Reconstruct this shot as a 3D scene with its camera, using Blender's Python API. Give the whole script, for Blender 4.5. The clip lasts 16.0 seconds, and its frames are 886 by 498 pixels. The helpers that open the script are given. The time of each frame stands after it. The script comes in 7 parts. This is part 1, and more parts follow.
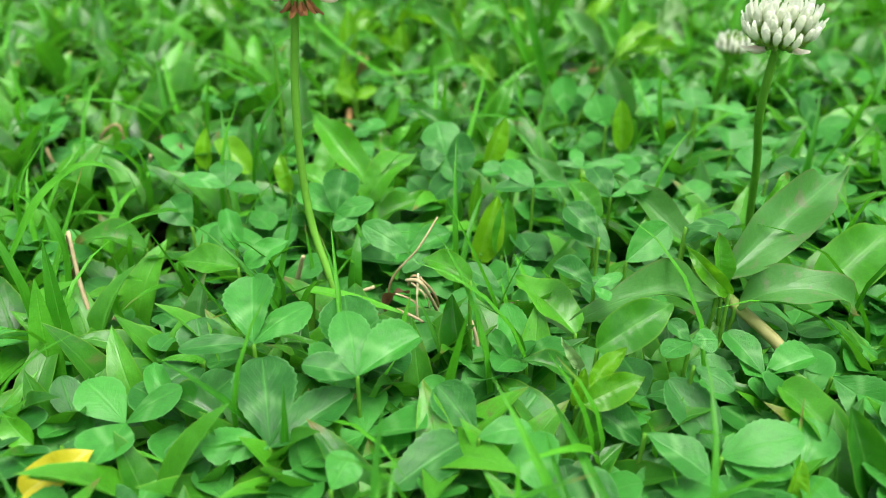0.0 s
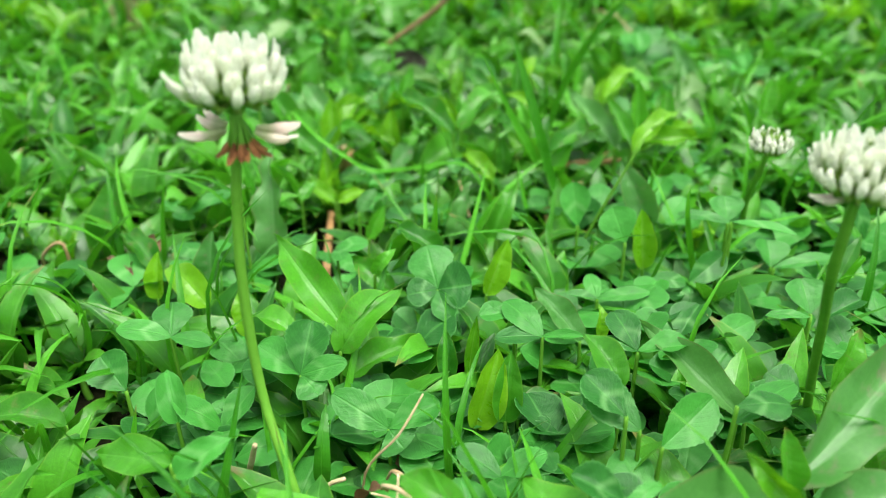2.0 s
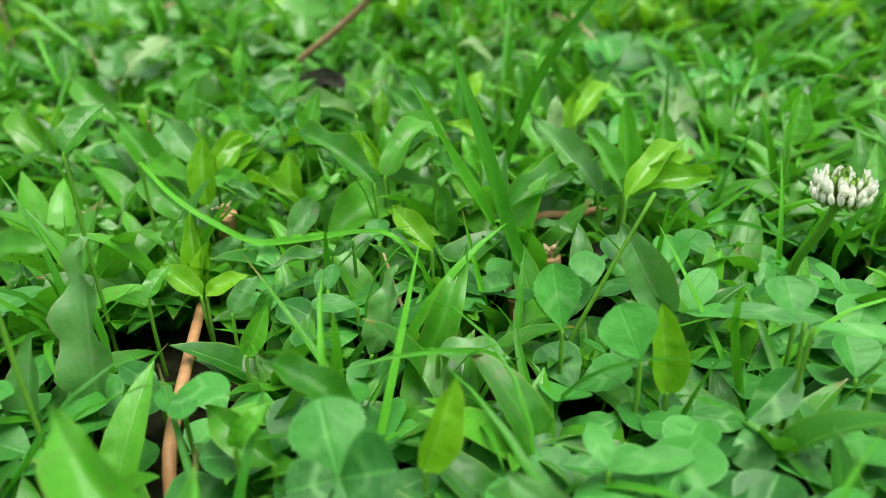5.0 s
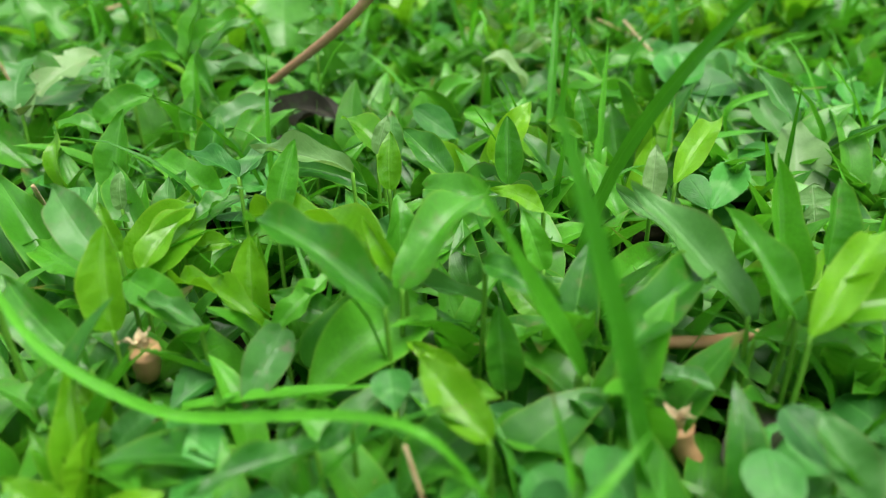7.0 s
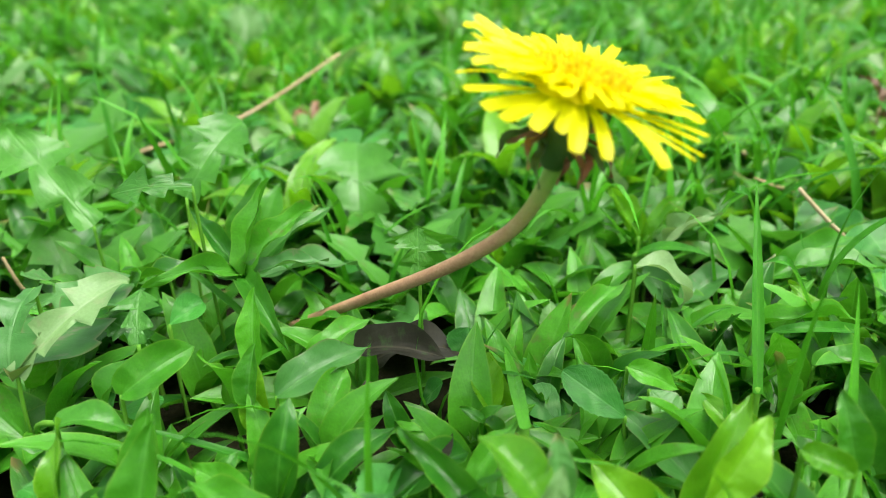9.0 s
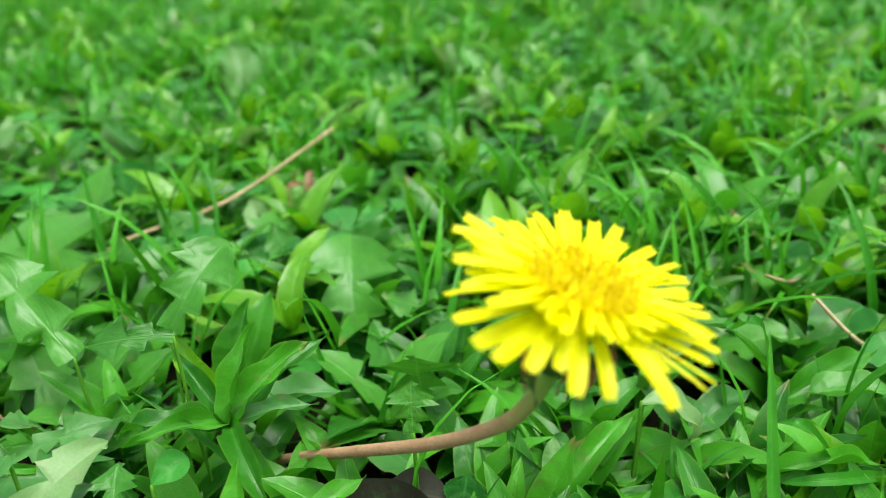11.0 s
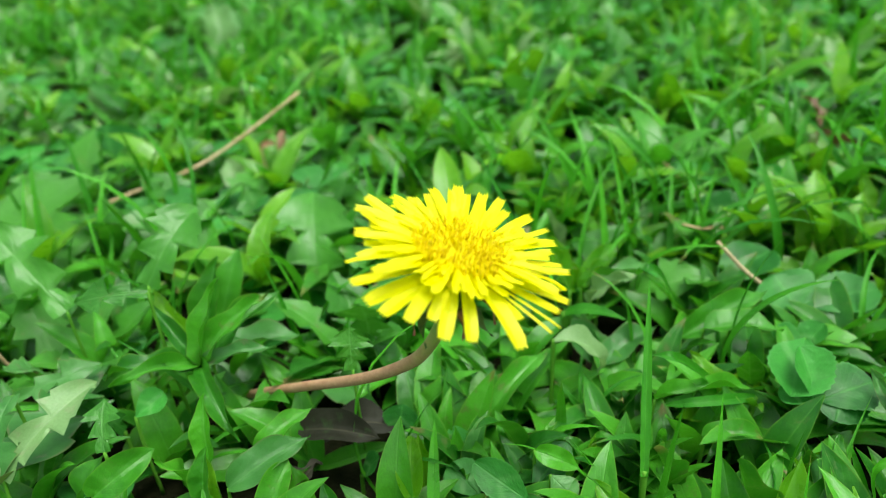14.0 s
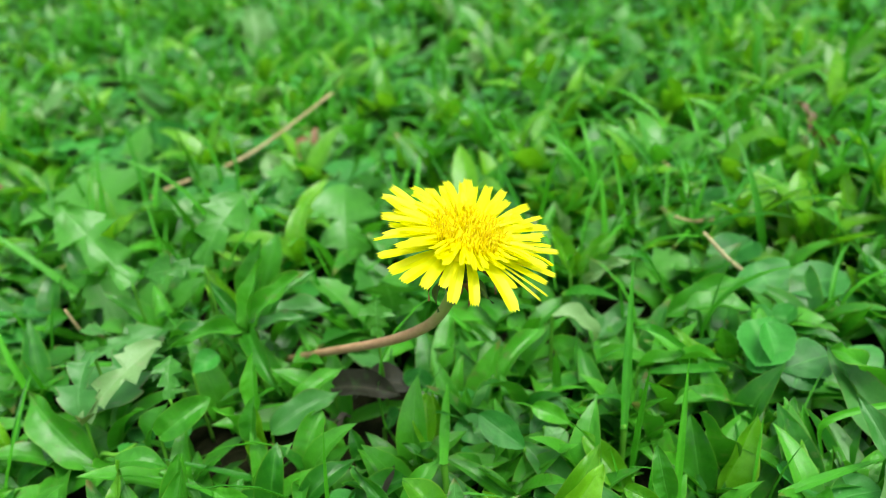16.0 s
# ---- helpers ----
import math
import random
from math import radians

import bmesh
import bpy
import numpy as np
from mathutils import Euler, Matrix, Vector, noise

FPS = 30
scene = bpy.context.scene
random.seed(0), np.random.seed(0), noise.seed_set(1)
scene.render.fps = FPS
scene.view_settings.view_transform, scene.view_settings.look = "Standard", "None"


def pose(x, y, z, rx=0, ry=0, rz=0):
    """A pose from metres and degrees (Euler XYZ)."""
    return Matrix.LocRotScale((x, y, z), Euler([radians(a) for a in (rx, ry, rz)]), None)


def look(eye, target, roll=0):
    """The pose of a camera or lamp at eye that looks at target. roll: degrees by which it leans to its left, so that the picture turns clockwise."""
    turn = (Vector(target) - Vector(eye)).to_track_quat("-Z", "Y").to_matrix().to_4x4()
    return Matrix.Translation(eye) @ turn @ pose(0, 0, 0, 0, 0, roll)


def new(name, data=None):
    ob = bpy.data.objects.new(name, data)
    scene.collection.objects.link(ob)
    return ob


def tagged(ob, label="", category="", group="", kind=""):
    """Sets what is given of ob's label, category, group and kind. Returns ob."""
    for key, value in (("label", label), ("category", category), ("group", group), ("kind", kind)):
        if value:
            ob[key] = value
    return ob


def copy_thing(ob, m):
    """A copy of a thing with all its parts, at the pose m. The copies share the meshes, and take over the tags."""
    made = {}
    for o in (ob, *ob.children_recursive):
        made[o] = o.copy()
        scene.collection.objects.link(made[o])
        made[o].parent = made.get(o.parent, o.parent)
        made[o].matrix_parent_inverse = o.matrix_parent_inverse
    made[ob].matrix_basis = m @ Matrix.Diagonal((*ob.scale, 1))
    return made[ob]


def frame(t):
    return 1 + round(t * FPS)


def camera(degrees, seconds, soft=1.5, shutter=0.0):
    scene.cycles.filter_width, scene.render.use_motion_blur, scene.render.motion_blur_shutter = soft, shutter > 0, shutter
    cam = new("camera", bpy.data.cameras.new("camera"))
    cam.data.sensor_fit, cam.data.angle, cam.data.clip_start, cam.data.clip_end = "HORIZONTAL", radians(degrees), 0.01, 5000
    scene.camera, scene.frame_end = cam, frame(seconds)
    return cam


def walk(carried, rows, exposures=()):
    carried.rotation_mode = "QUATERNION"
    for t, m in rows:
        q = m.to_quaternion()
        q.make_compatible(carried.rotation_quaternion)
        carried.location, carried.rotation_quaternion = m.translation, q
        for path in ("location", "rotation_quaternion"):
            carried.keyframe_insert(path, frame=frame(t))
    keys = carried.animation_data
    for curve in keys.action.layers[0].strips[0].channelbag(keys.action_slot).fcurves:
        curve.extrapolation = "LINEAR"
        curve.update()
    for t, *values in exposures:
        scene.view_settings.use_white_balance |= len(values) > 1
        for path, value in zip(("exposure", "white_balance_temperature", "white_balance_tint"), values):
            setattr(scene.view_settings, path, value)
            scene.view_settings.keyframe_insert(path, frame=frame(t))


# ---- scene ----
cam = camera(60.0, 16.0, soft=0.9)
PATH = [
    (0, (0.01348, -0.01213, 0.11925), (0.0408, 0.8328, -0.4150), 0.31),
    (0.5, (0.01329, 0.00012, 0.12182), (0.0403, 0.8544, -0.3973), 0.06),
    (1, (0.01302, 0.00810, 0.12198), (0.0385, 0.8670, -0.3895), 0.05),
    (1.5, (0.01635, 0.01981, 0.12195), (0.0386, 0.8875, -0.3747), -0.22),
    (2, (0.01831, 0.02980, 0.12256), (0.0389, 0.9030, -0.3644), -0.64),
    (2.5, (0.02242, 0.04086, 0.12306), (0.0377, 0.9178, -0.3573), -1.47),
    (3, (0.02615, 0.04915, 0.11939), (0.0423, 0.9269, -0.3595), -1.94),
    (3.5, (0.02700, 0.06093, 0.11625), (0.0416, 0.9386, -0.3628), -2.22),
    (4, (0.02738, 0.07258, 0.11329), (0.0610, 0.9538, -0.3582), -1.98),
    (4.2, (0.02739, 0.07785, 0.11084), (0.0750, 0.9600, -0.3578), -1.75),
    (6.3, (0.02904, 0.15690, 0.09262), (0.1280, 1.0329, -0.3794), -1.30),
    (6.5, (0.02808, 0.16479, 0.09106), (0.1279, 1.0407, -0.3810), -1.20),
    (7, (0.02602, 0.18081, 0.08942), (0.1239, 1.0583, -0.3801), -0.93),
    (7.5, (0.02150, 0.20148, 0.08978), (0.1144, 1.0820, -0.3751), -0.79),
    (8, (0.01706, 0.22221, 0.09485), (0.0979, 1.1147, -0.3489), -1.22),
    (8.5, (0.01536, 0.24520, 0.10137), (0.0873, 1.1481, -0.3224), -1.70),
    (9, (0.01208, 0.25917, 0.10780), (0.0678, 1.1655, -0.3110), -1.75),
    (9.5, (0.01074, 0.27175, 0.11650), (0.0630, 1.1821, -0.2939), -1.93),
    (9.7, (0.01046, 0.27438, 0.11921), (0.0640, 1.1857, -0.2889), -2.08),
    (11.8, (0.02350, 0.28055, 0.13667), (0.0618, 1.1678, -0.3231), -3.58),
    (12, (0.02514, 0.28042, 0.13723), (0.0617, 1.1627, -0.3320), -3.80),
    (12.5, (0.02912, 0.27929, 0.14180), (0.0688, 1.1567, -0.3362), -3.82),
    (13, (0.03043, 0.27343, 0.14480), (0.0697, 1.1465, -0.3412), -4.10),
    (13.5, (0.03050, 0.26533, 0.14658), (0.0677, 1.1335, -0.3483), -4.35),
    (14, (0.03276, 0.25882, 0.14826), (0.0692, 1.1243, -0.3514), -4.31),
    (14.5, (0.03646, 0.25251, 0.15190), (0.0686, 1.1155, -0.3523), -4.11),
    (15, (0.03623, 0.24585, 0.15565), (0.0579, 1.1090, -0.3489), -4.23),
    (15.5, (0.03542, 0.23867, 0.15778), (0.0477, 1.1023, -0.3462), -4.59),
    (16, (0.03439, 0.23182, 0.16055), (0.0386, 1.0956, -0.3433), -4.53),
]
walk(cam, [(t, look(eye, target, roll)) for t, eye, target, roll in PATH],
     exposures=[(0, 0.96, 6500, 7), (2, 1.06, 6500, 6), (4.2, 0.93, 6500, 8), (6.5, 0.86, 6500, 11), (8.0, 1.04, 6500, 10), (9.5, 1.0, 6500, 8), (12, 0.66, 6400, -2), (14, 0.66, 6400, -1), (16, 0.78, 6400, -2)])
cam.data.dof.use_dof = True
cam.data.dof.focus_distance = 0.155
cam.data.dof.aperture_fstop = 14

# ---- light: bright overcast sky ----
world = bpy.data.worlds.new("overcast_sky")
scene.world = world
world.use_nodes = True
wn, wl = world.node_tree.nodes, world.node_tree.links
sky = wn.new("ShaderNodeTexSky")
sky.sky_type, sky.sun_disc = "NISHITA", False
sky.sun_elevation, sky.sun_rotation = radians(74), radians(130)
sky.air_density, sky.dust_density, sky.ozone_density = 1.0, 4.0, 0.6
cloud = wn.new("ShaderNodeHueSaturation")
cloud.inputs["Saturation"].default_value = 0.25
wl.new(sky.outputs["Color"], cloud.inputs["Color"])
wl.new(cloud.outputs["Color"], wn["Background"].inputs["Color"])
wn["Background"].inputs["Strength"].default_value = 0.15
sun = new("sun", bpy.data.lights.new("sun", "SUN"))
sun.data.energy, sun.data.angle, sun.data.color = 2.3, radians(40), (1.0, 0.96, 0.88)
sun.matrix_basis = look((0, 0, 1), Vector((0, 0, 1)) - Vector((0.20, -0.16, 0.97)))


# ---- materials ----
def node(nt, kind, links=None, operation="", data_type="", blend_type=""):
    """One shader node with its inputs set from values or linked sockets."""
    n = nt.nodes.new(kind)
    if operation:
        n.operation = operation
    if data_type:
        n.data_type, n.blend_type = data_type, blend_type
    for key, value in (links or {}).items():
        if isinstance(value, bpy.types.NodeSocket):
            nt.links.new(value, n.inputs[key])
        else:
            n.inputs[key].default_value = value
    return n


def fresh(name):
    m = bpy.data.materials.new(name)
    m.use_nodes = True
    nt = m.node_tree
    nt.nodes.clear()
    return m, nt, nt.nodes.new("ShaderNodeOutputMaterial")


def maths(nt, op, a, b=0.0, c=0.0):
    return node(nt, "ShaderNodeMath", {0: a, 1: b, 2: c}, operation=op).outputs[0]


def mixed(nt, fac, a, b, blend="MIX"):
    n = node(nt, "ShaderNodeMix", {"Factor": fac}, data_type="RGBA", blend_type=blend)
    for i, v in ((6, a), (7, b)):
        if isinstance(v, bpy.types.NodeSocket):
            nt.links.new(v, n.inputs[i])
        else:
            n.inputs[i].default_value = (*v, 1)
    return n.outputs[2]


def ramped(nt, fac, *stops):
    n = node(nt, "ShaderNodeValToRGB", {0: fac})
    ramp = n.color_ramp
    while len(ramp.elements) < len(stops):
        ramp.elements.new(0.5)
    for e, (at, v) in zip(ramp.elements, stops):
        e.position = at
        e.color = (*v, 1) if isinstance(v, tuple) else (v, v, v, 1)
    return n.outputs[0]


def leaf_material(name, dark, light, vein, veins=26.0, slant=0.9, mark=None, spots=None, gloss=0.42, through_light=0.33, edge=None, grain=48.0, share=0.32, veining=0.08, rumple=2.2, sheen=0.5, mottle=0.3, tip=None):
    """A living leaf: two greens that vary from leaf to leaf and blotch by blotch, midrib and side veins from the leaf's own UV."""
    m, nt, out = fresh(name)
    uv = node(nt, "ShaderNodeUVMap").outputs[0]
    sep = node(nt, "ShaderNodeSeparateXYZ", {0: uv})
    s = maths(nt, "ABSOLUTE", maths(nt, "MULTIPLY_ADD", sep.outputs[0], 2.0, -1.0))
    v = sep.outputs[1]
    info = node(nt, "ShaderNodeObjectInfo")
    isle = node(nt, "ShaderNodeNewGeometry").outputs["Random Per Island"]
    chance = maths(nt, "FRACT", maths(nt, "ADD", info.outputs["Random"], isle))
    chance2 = maths(nt, "FRACT", maths(nt, "MULTIPLY", chance, 7.31))
    true_shape = node(nt, "ShaderNodeVectorMath", {0: uv, 1: (share, 1.0, 1.0)}, operation="MULTIPLY").outputs[0]
    own = node(nt, "ShaderNodeCombineXYZ", {0: maths(nt, "MULTIPLY", chance, 37.0), 1: maths(nt, "MULTIPLY", chance2, 53.0)}).outputs[0]
    shifted = node(nt, "ShaderNodeVectorMath", {0: true_shape, 1: own}, operation="ADD").outputs[0]
    blotch = node(nt, "ShaderNodeTexNoise", {"Vector": shifted, "Scale": 5.0, "Detail": 4.0, "Roughness": 0.6}).outputs["Fac"]
    fine = node(nt, "ShaderNodeTexNoise", {"Vector": shifted, "Scale": grain, "Detail": 3.0, "Roughness": 0.6}).outputs["Fac"]
    crinkle = node(nt, "ShaderNodeTexNoise", {"Vector": shifted, "Scale": 6.0, "Detail": 1.0}).outputs["Fac"]
    tone = maths(nt, "ADD", maths(nt, "MULTIPLY", chance, 0.9), maths(nt, "MULTIPLY", maths(nt, "SUBTRACT", blotch, 0.5), 0.85))
    colour = mixed(nt, ramped(nt, tone, (0.0, 0.0), (0.9, 1.0)), dark, light)
    colour = mixed(nt, ramped(nt, fine, (0.35, 0.0), (0.75, mottle)), colour, tuple(c * 0.5 for c in dark))
    # side veins run forward from the midrib
    along = maths(nt, "SUBTRACT", v, maths(nt, "MULTIPLY", s, slant * 0.25))
    side = maths(nt, "SINE", maths(nt, "MULTIPLY", along, veins * 6.283))
    side = ramped(nt, side, (0.6, 0.0), (1.0, 1.0))
    rib = ramped(nt, s, (0.0, 1.0), (0.10, 0.0))
    lines = maths(nt, "MAXIMUM", rib, maths(nt, "MULTIPLY", side, veining))
    colour = mixed(nt, maths(nt, "MULTIPLY", lines, 0.42), colour, vein)
    if mark:
        # pale chevron across the leaflet
        c = maths(nt, "ABSOLUTE", maths(nt, "SUBTRACT", maths(nt, "ADD", v, maths(nt, "MULTIPLY", s, 0.22)), 0.52))
        band = ramped(nt, maths(nt, "ADD", c, maths(nt, "MULTIPLY", maths(nt, "SUBTRACT", blotch, 0.5), 0.12)), (0.02, 1.0), (0.1, 0.0))
        band = maths(nt, "MULTIPLY", band, ramped(nt, chance2, (0.15, 0.06), (0.9, 0.42)))
        colour = mixed(nt, band, colour, mark)
    if spots:
        patch = node(nt, "ShaderNodeTexNoise", {"Vector": shifted, "Scale": 7.0, "Detail": 5.0, "Roughness": 0.65}).outputs["Fac"]
        wear = maths(nt, "MULTIPLY", ramped(nt, patch, (0.56, 0.0), (0.68, 1.0)), ramped(nt, chance2, (0.45, 0.0), (0.85, 0.8)))
        colour = mixed(nt, wear, colour, spots)
    if tip:
        # withered ends on some leaves
        worn = ramped(nt, maths(nt, "ADD", v, maths(nt, "MULTIPLY", maths(nt, "SUBTRACT", blotch, 0.5), 0.35)), (0.86, 0.0), (0.93, 1.0))
        colour = mixed(nt, maths(nt, "MULTIPLY", worn, ramped(nt, chance2, (0.84, 0.0), (0.9, 0.8))), colour, tip)
    if edge:
        rim = maths(nt, "MULTIPLY", ramped(nt, s, (0.9, 0.0), (1.0, 1.0)), ramped(nt, v, (0.2, 0.3), (1.0, 1.0)))
        colour = mixed(nt, maths(nt, "MULTIPLY", rim, 0.8), colour, edge)
    relief = maths(nt, "ADD", maths(nt, "MULTIPLY", lines, -0.45), maths(nt, "MULTIPLY", fine, 0.16))
    relief = maths(nt, "ADD", relief, maths(nt, "MULTIPLY", crinkle, rumple))
    bump = node(nt, "ShaderNodeBump", {"Height": relief, "Strength": 0.4, "Distance": 0.0006}).outputs[0]
    rough = maths(nt, "MULTIPLY_ADD", blotch, 0.4, gloss - 0.28)
    body = node(nt, "ShaderNodeBsdfPrincipled", {"Base Color": colour, "Roughness": rough, "Normal": bump, "Specular IOR Level": sheen})
    lit = mixed(nt, 0.5, colour, tuple(min(1, c * k) for c, k in zip(light, (1.25, 1.25, 0.6))))
    trans = node(nt, "ShaderNodeBsdfTranslucent", {"Color": lit, "Normal": bump})
    both = node(nt, "ShaderNodeMixShader", {0: through_light, 1: body.outputs[0], 2: trans.outputs[0]})
    nt.links.new(both.outputs[0], out.inputs[0])
    return m


def plain_material(name, a, b, scale=600.0, rough=0.6, bump=0.3, through_light=0.0, speckle=0.5, depth=0.0003, sheen=0.3, top=None):
    """A matt natural surface in two tones."""
    m, nt, out = fresh(name)
    place = node(nt, "ShaderNodeTexCoord").outputs["Object"]
    big = node(nt, "ShaderNodeTexNoise", {"Vector": place, "Scale": scale * 0.15, "Detail": 4.0}).outputs["Fac"]
    small = node(nt, "ShaderNodeTexNoise", {"Vector": place, "Scale": scale, "Detail": 3.0}).outputs["Fac"]
    chance = node(nt, "ShaderNodeObjectInfo").outputs["Random"]
    isle = node(nt, "ShaderNodeNewGeometry").outputs["Random Per Island"]
    tone = maths(nt, "ADD", maths(nt, "MULTIPLY", big, 0.6), maths(nt, "MULTIPLY", maths(nt, "FRACT", maths(nt, "ADD", chance, isle)), 0.4))
    tone = maths(nt, "ADD", tone, maths(nt, "MULTIPLY", maths(nt, "SUBTRACT", small, 0.5), speckle))
    colour = mixed(nt, ramped(nt, tone, (0.25, 0.0), (0.75, 1.0)), a, b)
    if top:
        # the young end of a stem is still green
        v = node(nt, "ShaderNodeSeparateXYZ", {0: node(nt, "ShaderNodeUVMap").outputs[0]}).outputs[1]
        colour = mixed(nt, ramped(nt, maths(nt, "ADD", v, maths(nt, "MULTIPLY", big, 0.15)), (0.62, 0.0), (0.92, 1.0)), colour, top)
    nrm = node(nt, "ShaderNodeBump", {"Height": small, "Strength": bump, "Distance": depth}).outputs[0]
    shader = node(nt, "ShaderNodeBsdfPrincipled", {"Base Color": colour, "Roughness": rough, "Normal": nrm, "Specular IOR Level": sheen}).outputs[0]
    if through_light:
        t = node(nt, "ShaderNodeBsdfTranslucent", {"Color": colour, "Normal": nrm})
        shader = node(nt, "ShaderNodeMixShader", {0: through_light, 1: shader, 2: t.outputs[0]}).outputs[0]
    nt.links.new(shader, out.inputs[0])
    return m


CLOVER = leaf_material("clover_green", (0.017, 0.12, 0.016), (0.070, 0.35, 0.045), (0.11, 0.40, 0.07), veins=11.0, slant=1.6, mark=(0.22, 0.50, 0.16), gloss=0.5, share=0.85, veining=0.17, rumple=1.0, edge=(0.13, 0.38, 0.10), sheen=0.36)
LANCE = leaf_material("lance_green", (0.017, 0.125, 0.008), (0.092, 0.385, 0.018), (0.12, 0.38, 0.05), veins=8.0, slant=1.5, veining=0.10, spots=(0.13, 0.17, 0.05), gloss=0.46, sheen=0.5, edge=(0.20, 0.40, 0.04), tip=(0.17, 0.125, 0.035))
YOUNG = leaf_material("young_green", (0.060, 0.25, 0.007), (0.175, 0.455, 0.013), (0.19, 0.43, 0.05), veins=8.0, slant=1.5, veining=0.10, gloss=0.4, through_light=0.4, edge=(0.30, 0.46, 0.05))
GREY = leaf_material("old_grey_green", (0.038, 0.18, 0.026), (0.10, 0.30, 0.062), (0.13, 0.34, 0.09), veins=8.0, slant=1.5, veining=0.10, spots=(0.19, 0.18, 0.12), gloss=0.5, edge=(0.2, 0.17, 0.08), tip=(0.17, 0.125, 0.035))
BROWN = leaf_material("withered_brown", (0.022, 0.024, 0.016), (0.075, 0.07, 0.05), (0.13, 0.12, 0.08), veins=3.0, slant=3.0, spots=(0.05, 0.11, 0.03), gloss=0.6, through_light=0.12, sheen=0.15)
PALE = leaf_material("pale_underside", (0.10, 0.26, 0.06), (0.22, 0.38, 0.14), (0.28, 0.42, 0.20), veins=8.0, slant=1.5, veining=0.10, spots=(0.30, 0.28, 0.18), gloss=0.55)
RUST = leaf_material("rust_dead_leaf", (0.09, 0.045, 0.02), (0.25, 0.135, 0.065), (0.28, 0.18, 0.10), veins=3.0, slant=3.0, spots=(0.42, 0.33, 0.2), gloss=0.65, through_light=0.15)
YELLOW_LEAF = leaf_material("yellowed_leaf", (0.42, 0.40, 0.02), (0.62, 0.55, 0.03), (0.6, 0.6, 0.2), veins=8.0, spots=(0.10, 0.22, 0.02))
BLADE = leaf_material("grass_green", (0.026, 0.17, 0.009), (0.10, 0.42, 0.020), (0.10, 0.36, 0.03), veins=0.5, slant=40.0, gloss=0.42, share=0.12, sheen=0.28, tip=(0.17, 0.125, 0.035))
LOBED = leaf_material("lobed_leaf_green", (0.026, 0.15, 0.012), (0.085, 0.32, 0.026), (0.14, 0.36, 0.08), veins=6.0, slant=2.0, spots=(0.14, 0.2, 0.05), gloss=0.45, share=0.6, veining=0.2, tip=(0.17, 0.125, 0.035))
RUNNER = plain_material("runner_stem", (0.22, 0.22, 0.07), (0.36, 0.33, 0.14), top=(0.24, 0.42, 0.07))
STALK = plain_material("stalk_green", (0.085, 0.28, 0.016), (0.15, 0.40, 0.035), through_light=0.25)
PINK_STALK = plain_material("pink_stem", (0.30, 0.15, 0.06), (0.46, 0.30, 0.15), rough=0.45)
RUSSET_STALK = plain_material("russet_hairy_stem", (0.27, 0.125, 0.062), (0.47, 0.30, 0.17), scale=1800, bump=0.7, top=(0.20, 0.33, 0.06))
STRAW = plain_material("dry_straw", (0.30, 0.21, 0.10), (0.62, 0.52, 0.32), rough=0.75)


def floret_material(name, a, b, calyx):
    """Petals of two tones over the green calyx at the floret's foot."""
    m, nt, out = fresh(name)
    v = node(nt, "ShaderNodeSeparateXYZ", {0: node(nt, "ShaderNodeUVMap").outputs[0]}).outputs[1]
    chance = node(nt, "ShaderNodeObjectInfo").outputs["Random"]
    place = node(nt, "ShaderNodeTexCoord").outputs["Object"]
    grain = node(nt, "ShaderNodeTexNoise", {"Vector": place, "Scale": 9.0, "Detail": 3.0}).outputs["Fac"]
    colour = mixed(nt, maths(nt, "ADD", maths(nt, "MULTIPLY", chance, 0.5), maths(nt, "MULTIPLY", grain, 0.5)), a, b)
    colour = mixed(nt, ramped(nt, maths(nt, "ADD", v, maths(nt, "MULTIPLY", grain, 0.12)), (0.36, 1.0), (0.62, 0.0)), colour, calyx)
    bump = node(nt, "ShaderNodeBump", {"Height": grain, "Strength": 0.2, "Distance": 0.0003}).outputs[0]
    body = node(nt, "ShaderNodeBsdfPrincipled", {"Base Color": colour, "Roughness": 0.55, "Normal": bump})
    trans = node(nt, "ShaderNodeBsdfTranslucent", {"Color": colour})
    nt.links.new(node(nt, "ShaderNodeMixShader", {0: 0.62, 1: body.outputs[0], 2: trans.outputs[0]}).outputs[0], out.inputs[0])
    return m


PETAL_WHITE = floret_material("white_floret", (0.80, 0.84, 0.68), (0.89, 0.90, 0.83), (0.30, 0.48, 0.08))
PETAL_PINK = floret_material("fading_pink_petal", (0.86, 0.72, 0.65), (0.92, 0.87, 0.80), (0.55, 0.60, 0.36))
BUD_GREEN = plain_material("green_bud", (0.12, 0.26, 0.03), (0.24, 0.40, 0.07), scale=9.0)
PETAL_BROWN = plain_material("withered_floret", (0.13, 0.045, 0.014), (0.50, 0.22, 0.08), rough=0.8, through_light=0.3)
PETAL_YELLOW = leaf_material("yellow_petal", (0.91, 0.85, 0.0), (0.95, 0.91, 0.0), (0.90, 0.80, 0.0), veins=0.4, slant=40.0, gloss=0.55, through_light=0.5, share=0.12, mottle=0.08, rumple=0.8)
PETAL_GOLD = plain_material("golden_floret", (0.89, 0.76, 0.0), (0.94, 0.87, 0.0), through_light=0.5)
STIGMA = plain_material("stigma_ochre", (0.74, 0.58, 0.0), (0.86, 0.72, 0.0), through_light=0.4)
SEPAL = plain_material("dark_sepal", (0.035, 0.08, 0.02), (0.08, 0.14, 0.035))
SEPAL_RED = plain_material("russet_bract", (0.15, 0.055, 0.035), (0.32, 0.17, 0.09))


